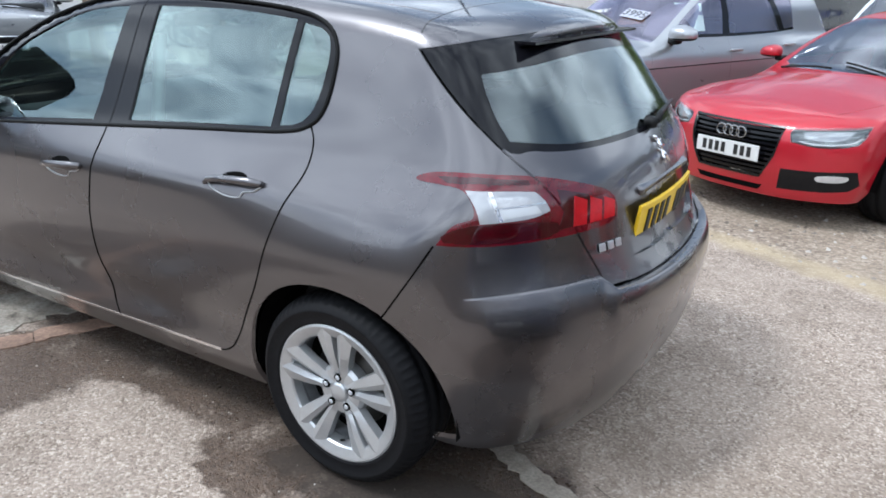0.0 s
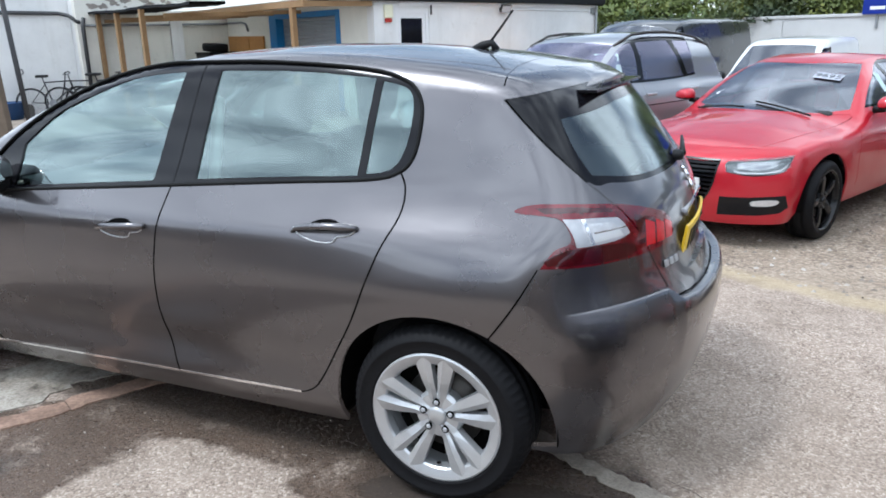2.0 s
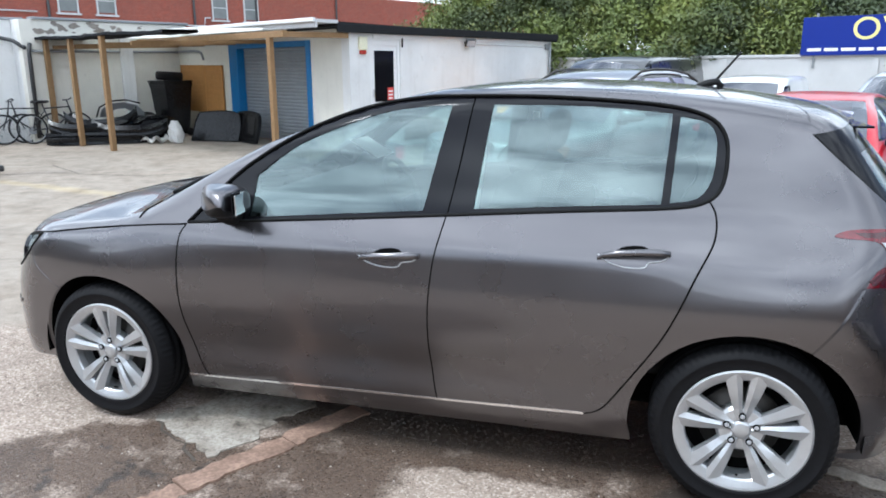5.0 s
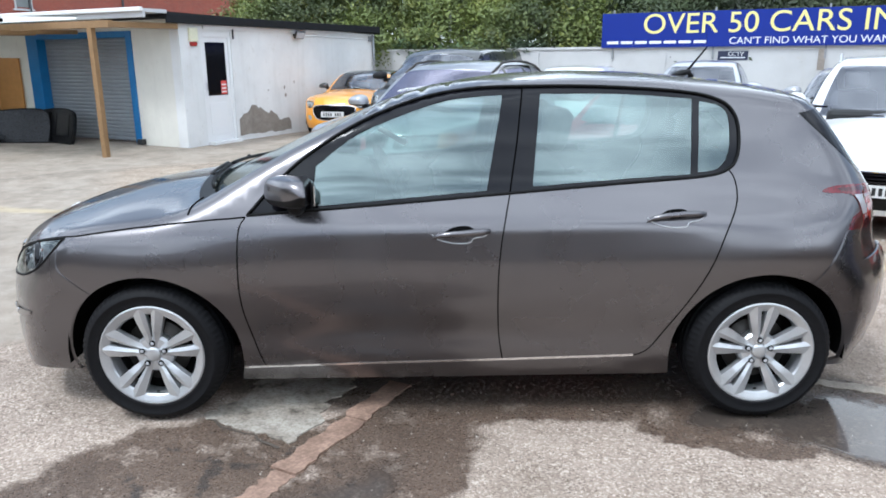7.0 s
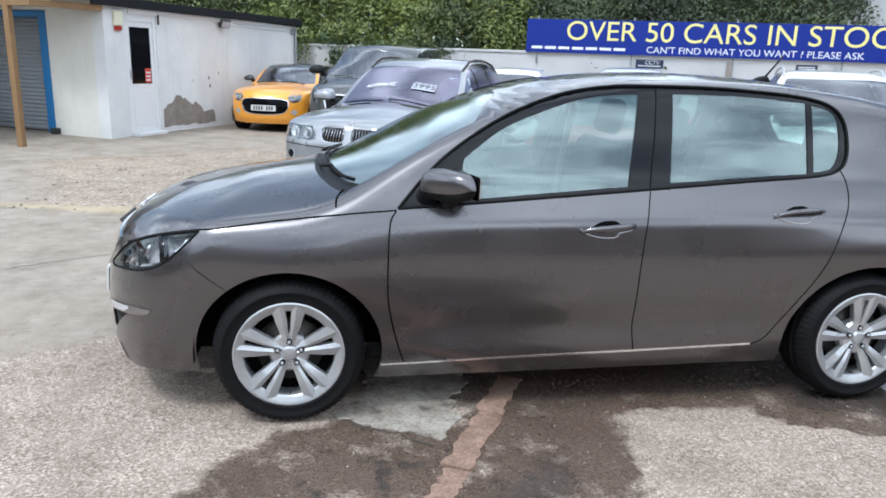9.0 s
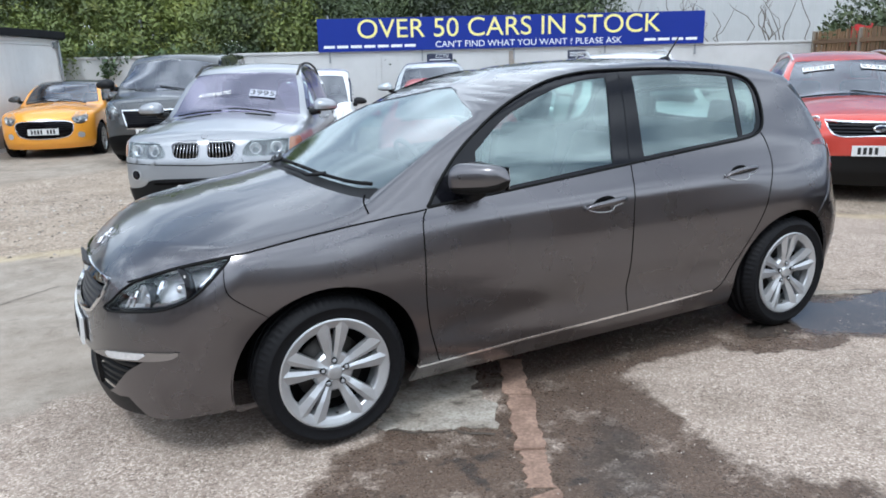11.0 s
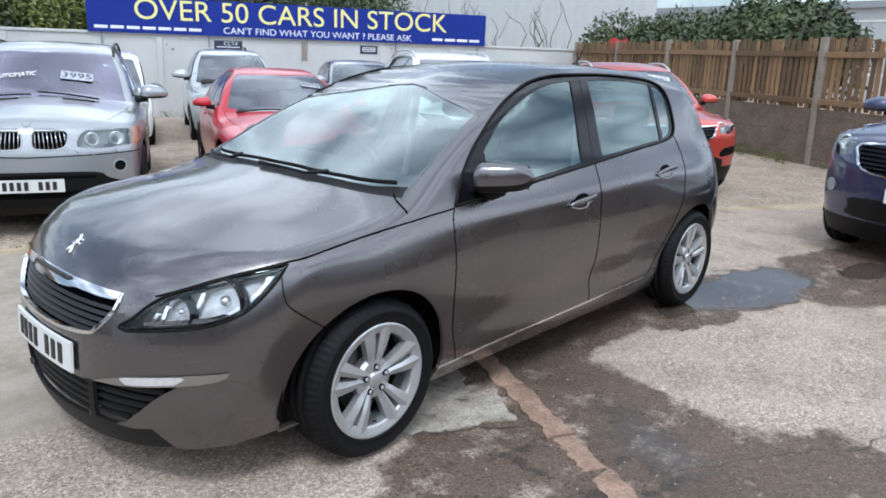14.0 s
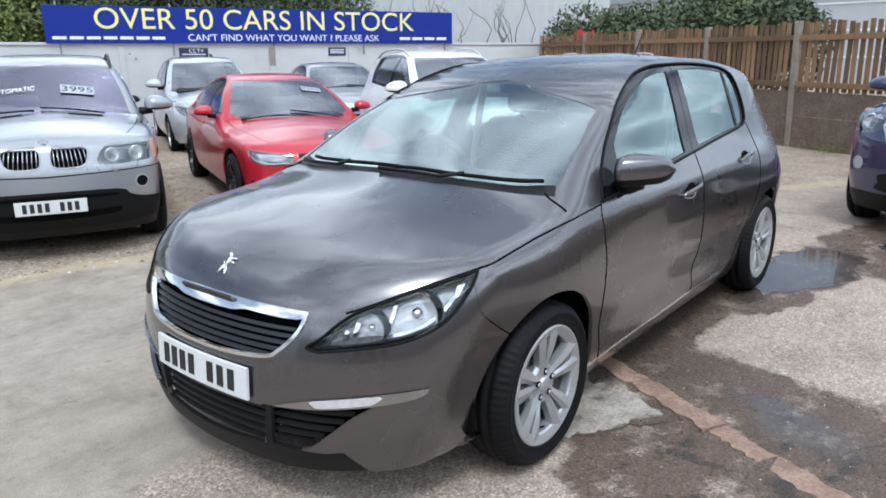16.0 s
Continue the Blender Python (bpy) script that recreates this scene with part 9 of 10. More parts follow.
M_SIGN = plain("sign_blue", (0.005, 0.022, 0.23), 0.5, grain=2, amount=0.08, Specular_IOR_Level=0.3)
M_YELLOW = plain("sign_cream", (0.80, 0.74, 0.27), 0.5, amount=0.05)
M_SIGNW = plain("sign_white", (0.75, 0.77, 0.80), 0.5, amount=0.05)
M_NOTICE = plain("notice_navy", (0.02, 0.026, 0.06), 0.5)
sign = thing("sign_board", "long blue sign board with cream lettering on the white wall", "sign", WALL)
for k in range(4):
    box("panel", (2.78 + k * 2.395, 0.04, 1.765), (2.78 + (k + 1) * 2.395 - 0.006, 0.075, 2.545), M_SIGN, sign, 0.002)
for k in range(5):
    box("bracket", (2.95 + k * 2.28, 0.0, 1.5), (2.99 + k * 2.28, 0.04, 2.62), M_STEEL, sign)


def on_sign(text, x0, x1, z, size, mat):
    lettering("sign_text", text, size, mat, sign, pose((x0 + x1) / 2, 0.0765, z, 90, 0, 180), abs(x1 - x0), 0.003)


on_sign("OVER 50 CARS IN STOCK", 11.39, 3.90, 2.265, 0.63, M_YELLOW)
on_sign("CAN'T FIND WHAT YOU WANT ? PLEASE ASK", 9.48, 4.85, 1.885, 0.21, M_SIGNW)
for x0, x1, z in ((12.22, 9.91, 1.88), (4.28, 2.89, 1.885)):
    n = 7 if x0 > 6 else 4
    for i in range(n):
        a = x0 + (x1 - x0) * i / n
        b = x0 + (x1 - x0) * (i + 0.82) / n
        box("sign_bar", (min(a, b), 0.0755, z - 0.032), (max(a, b), 0.079, z + 0.032), M_SIGNW, sign)
for x0, x1, txt in ((9.70, 9.06, "CCTV"), (6.18, 5.73, "")):
    ns = thing("wall_notice", "small dark blue notice plate on the white wall", "sign", WALL, "wall notices")
    box("plate", (x1, 0.004, 1.47), (x0, 0.012, 1.67), M_NOTICE, ns, 0.002)
    if txt:
        lettering("notice_text", txt, 0.13, M_SIGNW, ns, pose((x0 + x1) / 2 - 0.06, 0.0135, 1.60, 90, 0, 180), 0.32, 0.001)
        box("notice_bar", (x1 + 0.06, 0.012, 1.515), (x0 - 0.06, 0.0135, 1.535), M_SIGNW, ns)
    else:
        for z in (1.61, 1.57, 1.53):
            box("notice_bar", (x1 + 0.05, 0.012, z), (x0 - 0.05, 0.0135, z + 0.02), M_SIGNW, ns)

# ---- board fence ----
m = Mat("fence_board", (0.25, 0.16, 0.09), 0.8)
w = m.noise(6.0, 5.0, 0.6, (6.0, 6.0, 0.6))
c = m.mix(m.vary(), (0.115, 0.066, 0.032), (0.31, 0.185, 0.090))
c = m.mix(m.ramp(w, [(0.35, 0.0), (0.7, 0.6)]), c, (0.085, 0.06, 0.042))
m.colour(c)
m.bump(w, 0.3, 0.004)
M_FENCE = m.m
M_CONC = concrete_mat("fence_concrete", (0.115, 0.085, 0.062), (0.21, 0.16, 0.12), 0.9, 3.0)
FENCE = pose(10.35, 1.2, 0, 0, 0, 60.1)
fence = thing("board_fence", "brown board fence on concrete panels between concrete posts", "fence", FENCE, kind="structure")


def shared(name, bm, mat):
    me = bpy.data.meshes.new(name)
    bm.to_mesh(me)
    bm.free()
    me.materials.append(mat)
    return me


bm = bmesh.new()
add_box(bm, (-0.041, 0.0, 0.0), (0.041, 0.018, 1.12))
board_me = shared("board", bm, M_FENCE)
bm = bmesh.new()
add_box(bm, (0.055, -0.02, 0.0), (2.195, 0.025, 0.415), 0.008)
panel_me = shared("gravel_panel", bm, M_CONC)
bm = bmesh.new()
add_box(bm, (-0.055, -0.05, -0.6), (0.055, 0.05, 1.98), 0.012)
post_me = shared("post", bm, M_CPOST)
bm = bmesh.new()
add_box(bm, (0.055, 0.020, -0.045), (2.195, 0.06, 0.045), 0.004)
rail_me = shared("rail", bm, M_FENCE)


def child(name, me, parent, m):
    o = new(name, me)
    o.parent = parent
    o.matrix_local = m
    return o


rf_ = random.Random(6)
for k in range(-5, 4):
    x = 2.25 * k
    child("post", post_me, fence, pose(x, 0, rf_.uniform(-0.03, 0.03), rf_.uniform(-1, 1), rf_.uniform(-0.8, 0.8), 0))
    for z in (-0.42, 0.0, 0.42):
        child("gravel_panel", panel_me, fence, pose(x, 0, z))
    for z in (0.95, 1.72):
        child("rail", rail_me, fence, pose(x, 0, z, 0, rf_.uniform(-0.3, 0.3), 0))
    for i in range(17):
        child("board", board_me, fence, pose(x + 0.112 + i * 0.1266, rf_.uniform(-0.004, 0.006), 0.835 + rf_.uniform(-0.02, 0.025), 0, rf_.uniform(-1.2, 1.2), 0) @ Matrix.Diagonal((rf_.uniform(0.92, 1.04), 1, rf_.uniform(0.98, 1.03), 1)))
child("post", post_me, fence, pose(9.0, 0, 0))

# ---- buildings behind ----


def brick_mat():
    m = Mat("red_brick", (0.30, 0.09, 0.06), 0.85)
    b = m.node("ShaderNodeTexBrick", Scale=4.4)
    m.link(m.pos(), b.inputs["Vector"])
    mp = m.node("ShaderNodeMapping")
    mp.inputs["Rotation"].default_value = (radians(90), 0, 0)
    m.link(m.pos(), mp.inputs["Vector"])
    m.link(mp.outputs[0], b.inputs["Vector"])
    b.inputs["Color1"].default_value = (0.34, 0.085, 0.055, 1)
    b.inputs["Color2"].default_value = (0.25, 0.065, 0.045, 1)
    b.inputs["Mortar"].default_value = (0.28, 0.17, 0.13, 1)
    b.inputs["Mortar Size"].default_value = 0.012
    n = m.noise(0.6, 5.0)
    m.colour(m.mix(m.ramp(n, [(0.4, 0.0), (0.7, 0.5)]), b.outputs["Color"], (0.20, 0.075, 0.06)))
    return m.m


M_BRICK = brick_mat()
# opaque grey panes, mottled a little
M_GREYPANE = plain("grey_pane", (0.20, 0.215, 0.215), 0.4, grain=3, amount=0.3)
mill = thing("brick_mill", "long red brick mill building with small white windows", "building", HOUSE @ pose(-18.0, 0, 0, 0, 0, 90))
box("wall", (-14, 0, -0.5), (34, 6, 5.0), M_BRICK, mill)
for x in (-4.6, -1.48, 1.5, 2.9, 7.7, 9.24):
    z0 = 3.62
    wd = new("window")
    wd.parent = mill
    box("pane", (x - 0.31, -0.02, z0), (x + 0.31, -0.005, z0 + 1.1), M_GREYPANE, wd)
    box("glazing_bar", (x - 0.31, -0.03, z0 + 0.42), (x + 0.31, -0.02, z0 + 0.46), M_CLADG, wd)
    for lo, hi in (((x - 0.37, -0.05, z0 - 0.06), (x - 0.31, 0.0, z0 + 1.18)), ((x + 0.31, -0.05, z0 - 0.06), (x + 0.37, 0.0, z0 + 1.18)), ((x - 0.31, -0.05, z0 + 1.1), (x + 0.31, 0.0, z0 + 1.18)), ((x - 0.44, -0.08, z0 - 0.13), (x + 0.44, 0.0, z0 - 0.06))):
        box("frame", lo, hi, M_CLADG, wd)
for x in (0.8, 6.5, 9.5, 14.0):
    tube("drain_pipe", [(x, -0.06, 4.9), (x, -0.06, 0)], 0.05, M_PIPE, mill, 6)
tube("long_pipe", [(-14, -0.12, 2.95), (5, -0.12, 2.93), (20, -0.12, 2.9)], 0.035, M_CLADG, mill, 6)

tube("wall_pipe", [(-14, -0.10, 3.28), (-2.4, -0.10, 3.25), (-2.3, -0.10, 3.55), (0.4, -0.10, 3.55)], 0.03, M_CLADG, mill, 6)
tube("wall_pipe", [(3.6, -0.10, 3.30), (6.9, -0.10, 3.28), (6.95, -0.10, 3.62), (7.2, -0.10, 3.62)], 0.03, M_CLADG, mill, 6)

shed = thing("clad_shed", "tall pale ribbed metal shed behind the boundary wall", "building", WALL @ pose(2.2, -5.5, 0))
M_CLAD = plain("pale_cladding", (0.44, 0.45, 0.45), 0.5, 0.1, grain=2, amount=0.08)
V, Fc = [], []
n = 60
for i in range(n + 1):
    for z in (-0.5, 5.0):
        V.append((-9.0 + i * 0.20, -0.02 + (0.025 if i % 2 else -0.01), z))
Fc = [(2 * i, 2 * i + 2, 2 * i + 3, 2 * i + 1) for i in range(n)]
raw("cladding", V, Fc, M_CLAD, shed)
box("core", (-9.0, -6, -0.5), (3.0, -0.10, 4.9), M_CLAD, shed)
far = thing("far_shed", "long low pale industrial shed beyond the fence", "building", pose(34, -2, 0, 0, 0, 80))
box("wall", (-30, -8, -1), (30, 0, 4.2), M_CLAD, far)
for z in (1.2, 2.4, 3.6):
    box("rail", (-30, 0.0, z), (30, 0.05, z + 0.08), M_UPVC, far)
box("roof", (-30.5, -8.5, 4.2), (30.5, 0.3, 4.5), M_STEEL, far)

# ---- plants ----


def leaf_mat(name, dark, lite):
    m = Mat(name, lite, 0.6)
    r = m.node("ShaderNodeNewGeometry").outputs["Random Per Island"]
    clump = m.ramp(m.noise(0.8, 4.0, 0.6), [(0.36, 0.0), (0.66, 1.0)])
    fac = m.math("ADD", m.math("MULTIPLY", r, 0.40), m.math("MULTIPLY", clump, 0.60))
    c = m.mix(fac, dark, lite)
    # broad patches darken the leaf colour for shaded hollows in the foliage
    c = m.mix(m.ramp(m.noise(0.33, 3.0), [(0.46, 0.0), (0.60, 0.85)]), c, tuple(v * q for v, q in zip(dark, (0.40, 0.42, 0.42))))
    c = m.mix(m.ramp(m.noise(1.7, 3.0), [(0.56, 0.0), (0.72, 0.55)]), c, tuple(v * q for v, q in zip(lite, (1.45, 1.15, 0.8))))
    m.colour(c)
    m.set("Subsurface Weight", 0.0)
    return m.m


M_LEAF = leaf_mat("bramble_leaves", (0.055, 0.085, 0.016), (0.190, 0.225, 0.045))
M_LEAFD = leaf_mat("darker_leaves", (0.022, 0.036, 0.012), (0.070, 0.098, 0.030))
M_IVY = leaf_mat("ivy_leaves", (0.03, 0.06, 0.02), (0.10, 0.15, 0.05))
M_BARK = plain("bark", (0.10, 0.08, 0.06), 0.9, grain=20, amount=0.4, bump=0.5)


def leaves(blobs, n, size, seed):
    """Verts and faces of many small leaves scattered over clumps (centre, radii)."""
    rnd = np.random.RandomState(seed)
    vol = np.array([b[1][0] * b[1][1] * b[1][2] for b in blobs]) ** 0.7
    pick = rnd.choice(len(blobs), n, p=vol / vol.sum())
    C = np.array([blobs[i][0] for i in pick], float)
    R = np.array([blobs[i][1] for i in pick], float)
    d = rnd.normal(size=(n, 3))
    d /= np.linalg.norm(d, axis=1)[:, None]
    rad = rnd.uniform(0.55, 1.05, n) ** 0.6
    P = C + d * R * rad[:, None]
    P += rnd.normal(size=(n, 3)) * 0.06
    a = rnd.normal(size=(n, 3)) + d * 0.3
    a /= np.linalg.norm(a, axis=1)[:, None]
    nrm = rnd.normal(size=(n, 3)) * 0.45 + d + np.array((0, 0, 0.8))
    b = np.cross(nrm, a)
    b /= np.linalg.norm(b, axis=1)[:, None] + 1e-9
    s = size * rnd.uniform(0.6, 1.4, n)[:, None]
    quads = np.stack([P - a * s, P + b * s * 0.45, P + a * s, P - b * s * 0.45], 1)
    V = quads.reshape(-1, 3)
    F = np.arange(4 * n).reshape(n, 4)
    return V, F


def leaf_mesh(name, V, F, mat, parent=None):
    me = bpy.data.meshes.new(name)
    me.vertices.add(len(V))
    me.vertices.foreach_set("co", V.astype(np.float32).ravel())
    me.loops.add(F.size)
    me.loops.foreach_set("vertex_index", F.astype(np.int32).ravel())
    me.polygons.add(len(F))
    me.polygons.foreach_set("loop_start", np.arange(0, F.size, 4, dtype=np.int32))
    me.update(calc_edges=True)
    me.materials.append(mat)
    o = new(name, me)
    o.parent = parent
    return o


def along(m, pts):
    return [(tuple(m @ Vector(c)), r) for c, r in pts]


rp = random.Random(8)
bl = []
for i in range(120):
    x = rp.uniform(4.6, 26)
    y = rp.uniform(-0.7, -5.0)
    z = 1.2 + rp.uniform(0, 0.6) + (-y) * 0.55
    bl.append(((x, y, z), (rp.uniform(0.35, 1.1), rp.uniform(0.35, 1.0), rp.uniform(0.30, 0.95))))
for i in range(60):
    bl.append(((rp.uniform(4.6, 19.0), rp.uniform(-0.5, -1.1), rp.uniform(1.3, 1.85)), (rp.uniform(0.3, 0.7), rp.uniform(0.25, 0.5), rp.uniform(0.25, 0.5))))
lift = along(WALL, bl)
bl = []
for i in range(60):
    y = rp.uniform(7.4, 12.5)
    x = rp.uniform(-6.2, 3.5) + (y - 7.4) * -0.25
    z = 1.2 + rp.uniform(0, 0.6) + (y - 7.0) * 0.60
    bl.append(((x, y, z), (rp.uniform(0.35, 1.1), rp.uniform(0.35, 1.0), rp.uniform(0.30, 0.95))))
lift += along(HOUSE, bl)
# this side of the thicket gets darker leaves, its shade put into the colour
shaded_clumps = [b for b in lift if (WALL.inverted() @ Vector(b[0])).x < 13.0]
lift = [b for b in lift if b not in shaded_clumps]
V, Fq = leaves(shaded_clumps, 70000, 0.055, 12)
tagged(leaf_mesh("hedge", V, Fq, M_LEAFD), "dark green bushes crowding behind the sign, shade put into their leaf colour", "hedge", kind="stuff")
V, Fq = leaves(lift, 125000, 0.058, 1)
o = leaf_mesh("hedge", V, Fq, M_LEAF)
tagged(o, "bramble and shrub thicket rising behind the wall, leaf colour lightened as sunlit", "hedge", kind="stuff")
bl = []
for i in range(26):
    x = rp.uniform(9.5, 18.4)
    bl.append(((x, rp.uniform(-0.35, 0.05), rp.uniform(1.72, 1.9)), (rp.uniform(0.2, 0.5), 0.14, rp.uniform(0.06, 0.16))))
bl2 = [((17.4 + rp.uniform(-0.2, 0.2), 0.06, rp.uniform(0.9, 1.8)), (0.16, 0.05, 0.22)) for i in range(7)]
V, Fq = leaves(along(WALL, [b for b in bl if b[0][0] > 13.6] + bl2), 1600, 0.06, 2)
tagged(leaf_mesh("ivy", V, Fq, M_IVY), "ivy hanging over the white wall", "ivy", kind="stuff")
# hedge over the fence
bl = []
for i in range(34):
    x = rp.uniform(3.4, 9.6)
    y = rp.uniform(-0.8, -3.2)
    bl.append(((x, y, rp.uniform(1.5, 2.1) + (0.2 if y < -1.6 else 0)), (rp.uniform(0.6, 1.1), rp.uniform(0.5, 0.9), rp.uniform(0.5, 0.8))))
V, Fq = leaves(along(FENCE, bl), 30000, 0.065, 3)
tagged(leaf_mesh("hedge", V, Fq, M_LEAFD), "dark green hedge rising over the board fence", "hedge", kind="stuff")


def tree(label, m, h, seed, mat, n=9000, crown=2.4):
    t = thing("tree", label, "tree", m, "trees behind the yard")
    rnd = random.Random(seed)
    bm = bmesh.new()
    add_tube(bm, [(0, 0, -0.5), (0.05, 0.02, h * 0.25), (-0.05, 0.08, h * 0.5), (0.05, 0, h * 0.8)], [0.20, 0.16, 0.11, 0.04], 8)
    tips = []
    for i in range(12):
        a = rnd.uniform(0, 6.28)
        z = h * rnd.uniform(0.3, 0.75)
        L = crown * rnd.uniform(0.5, 0.95)
        e = (L * math.cos(a), L * math.sin(a), z + L * rnd.uniform(0.3, 0.8))
        add_tube(bm, [(0, 0, z), (e[0] * 0.5, e[1] * 0.5, z + (e[2] - z) * 0.6), e], [0.06, 0.04, 0.015], 6)
        tips.append(e)
    part("trunk", bm, M_BARK, t)
    blobs = [(e, (rnd.uniform(0.5, 1.0), rnd.uniform(0.5, 1.0), rnd.uniform(0.4, 0.8))) for e in tips]
    blobs += [((rnd.uniform(-1, 1) * crown * 0.6, rnd.uniform(-1, 1) * crown * 0.6, h * rnd.uniform(0.55, 1.0)), (rnd.uniform(0.6, 1.1), rnd.uniform(0.6, 1.1), rnd.uniform(0.5, 0.9))) for _ in range(12)]
    V, F = leaves(blobs, n, 0.095, seed)
    leaf_mesh("crown", V, F, mat, t)
    return t


for i, (x, y, h) in enumerate(((6.5, -9.5, 7.5), (9.5, -10.0, 8.5), (12.5, -9.0, 8.0), (15.5, -10.0, 9.0), (18.5, -9.5, 8.0), (21.5, -10.0, 9.0), (25, -11, 9.5), (11.0, -7.0, 6.0), (13.7, -6.8, 5.6), (8.0, -7.2, 5.4))):
    tree("dark green broadleaf tree behind the thicket", WALL @ pose(x, y, 0, 0, 0, i * 50), h * 0.52, 30 + i, M_LEAF if x > 15 and i % 2 else M_LEAFD, 15000, 2.0)
for i, (x, y, h) in enumerate(((4.6, -3.5, 2.6), (7.2, -4.2, 2.8))):
    tree("dark green broadleaf tree behind the board fence", FENCE @ pose(x, y, 0, 0, 0, i * 70), h, 60 + i, M_LEAFD, 8000, 1.2)
# bare creeper on the shed
cr = thing("bare_creeper", "leafless grey creeper climbing behind the wall", "creeper", WALL @ pose(0, -0.6, 0))
rnd = random.Random(5)
for i in range(26):
    x = rnd.uniform(-0.2, 4.4)
    pts = [(x, rnd.uniform(-0.3, 0.2), 1.2)]
    for k in range(6):
        pts.append((pts[-1][0] + rnd.uniform(-0.28, 0.28), pts[-1][1] + rnd.uniform(-0.15, 0.15), pts[-1][2] + rnd.uniform(0.15, 0.42)))
    tube("stem", pts, [0.018, 0.016, 0.014, 0.012, 0.010, 0.008, 0.005], M_BARK, cr, 5)

# ---- clutter under and beside the canopy ----


def in_house(x, y):
    """Ground height at a spot given in the house's frame."""
    p = HOUSE @ Vector((x, y, 0))
    return float(ground_z(p.x, p.y))


M_BLKPL = plain("worn_black_plastic", (0.008, 0.0085, 0.010), 0.27, grain=25, amount=0.35, bump=0.1, Specular_IOR_Level=0.3)
M_BIKE = plain("dark_bike_paint", (0.03, 0.032, 0.036), 0.3, 0.2)
M_PLY = plain("brown_board", (0.45, 0.22, 0.065), 0.65, grain=7, amount=0.22, bump=0.15)
M_BAG = plain("white_sack", (0.62, 0.62, 0.60), 0.6, grain=14, amount=0.15, bump=0.4)
M_TUB = plain("blue_plastic", (0.02, 0.07, 0.20), 0.45)


def bicycle(x, y, turn, lean, label):
    bk = thing("bicycle", label, "bicycle", HOUSE @ pose(x, y, in_house(x, y), 0, 0, turn) @ pose(0, 0, 0, lean, 0, 0), "bicycles at the wall")
    for cx in (-0.52, 0.52):
        wh = new("wheel")
        wh.parent = bk
        wh.matrix_local = pose(cx, 0, 0.335)
        ring = [(0.318 * math.cos(a), 0, 0.318 * math.sin(a)) for a in np.linspace(0, 2 * math.pi, 33)]
        tube("tyre", ring, 0.019, M_RUBBER, wh, 8)
        tube("rim", [(q[0] * 0.93, 0, q[2] * 0.93) for q in ring], 0.010, M_STEEL, wh, 6)
        tube("hub", [(0, -0.05, 0), (0, 0, 0), (0, 0.05, 0)], 0.02, M_STEEL, wh, 8)
        for k in range(14):
            a = 2 * math.pi * k / 14
            tube("spoke", [(0, 0.02 * (-1) ** k, 0), (0.3 * math.cos(a), 0, 0.3 * math.sin(a))], 0.002, M_STEEL, wh, 4)
    bb, seat_top, head, low = (-0.08, 0, 0.29), (-0.20, 0, 0.78), (0.36, 0, 0.80), (0.39, 0, 0.66)
    for a, b, r in ((bb, seat_top, 0.016), (bb, low, 0.019), (seat_top, head, 0.016), (head, low, 0.020), ((-0.52, 0, 0.335), bb, 0.011), ((-0.52, 0, 0.335), (-0.19, 0, 0.74), 0.010), (low, (0.52, 0, 0.335), 0.015), (head, (0.33, 0, 0.95), 0.013), (seat_top, (-0.225, 0, 0.90), 0.013)):
        tube("frame_tube", [a, tuple((p + q) / 2 for p, q in zip(a, b)), b], r, M_BIKE, bk, 8)
    tube("handlebar", [(0.30, -0.30, 0.98), (0.36, -0.15, 0.965), (0.34, 0, 0.955), (0.36, 0.15, 0.965), (0.30, 0.30, 0.98)], 0.013, M_BIKE, bk, 8)
    bm = bmesh.new()
    add_box(bm, (-0.37, -0.075, 0.90), (-0.09, 0.075, 0.955), 0.025)
    part("saddle", bm, M_SEAT, bk, smooth=True)
    bm = bmesh.new()
    add_lathe(bm, [(0.001, -0.03), (0.085, -0.03), (0.09, -0.025), (0.085, -0.02), (0.001, -0.02)], 24, pose(-0.08, 0, 0.29))
    part("chainring", bm, M_STEEL, bk)
    tube("crank", [(-0.08, -0.06, 0.29), (0.0, -0.07, 0.20), (0.02, -0.12, 0.17)], 0.010, M_STEEL, bk, 6)
    return bk


bicycle(-7.05, -4.35, 86, -8, "dark bicycle leaning on the white wall")
bicycle(-6.80, -3.80, 262, 7, "dark bicycle with raised saddle beside another")
bicycle(-6.55, -3.30, 94, -7, "small dark bicycle leaning on the next one")


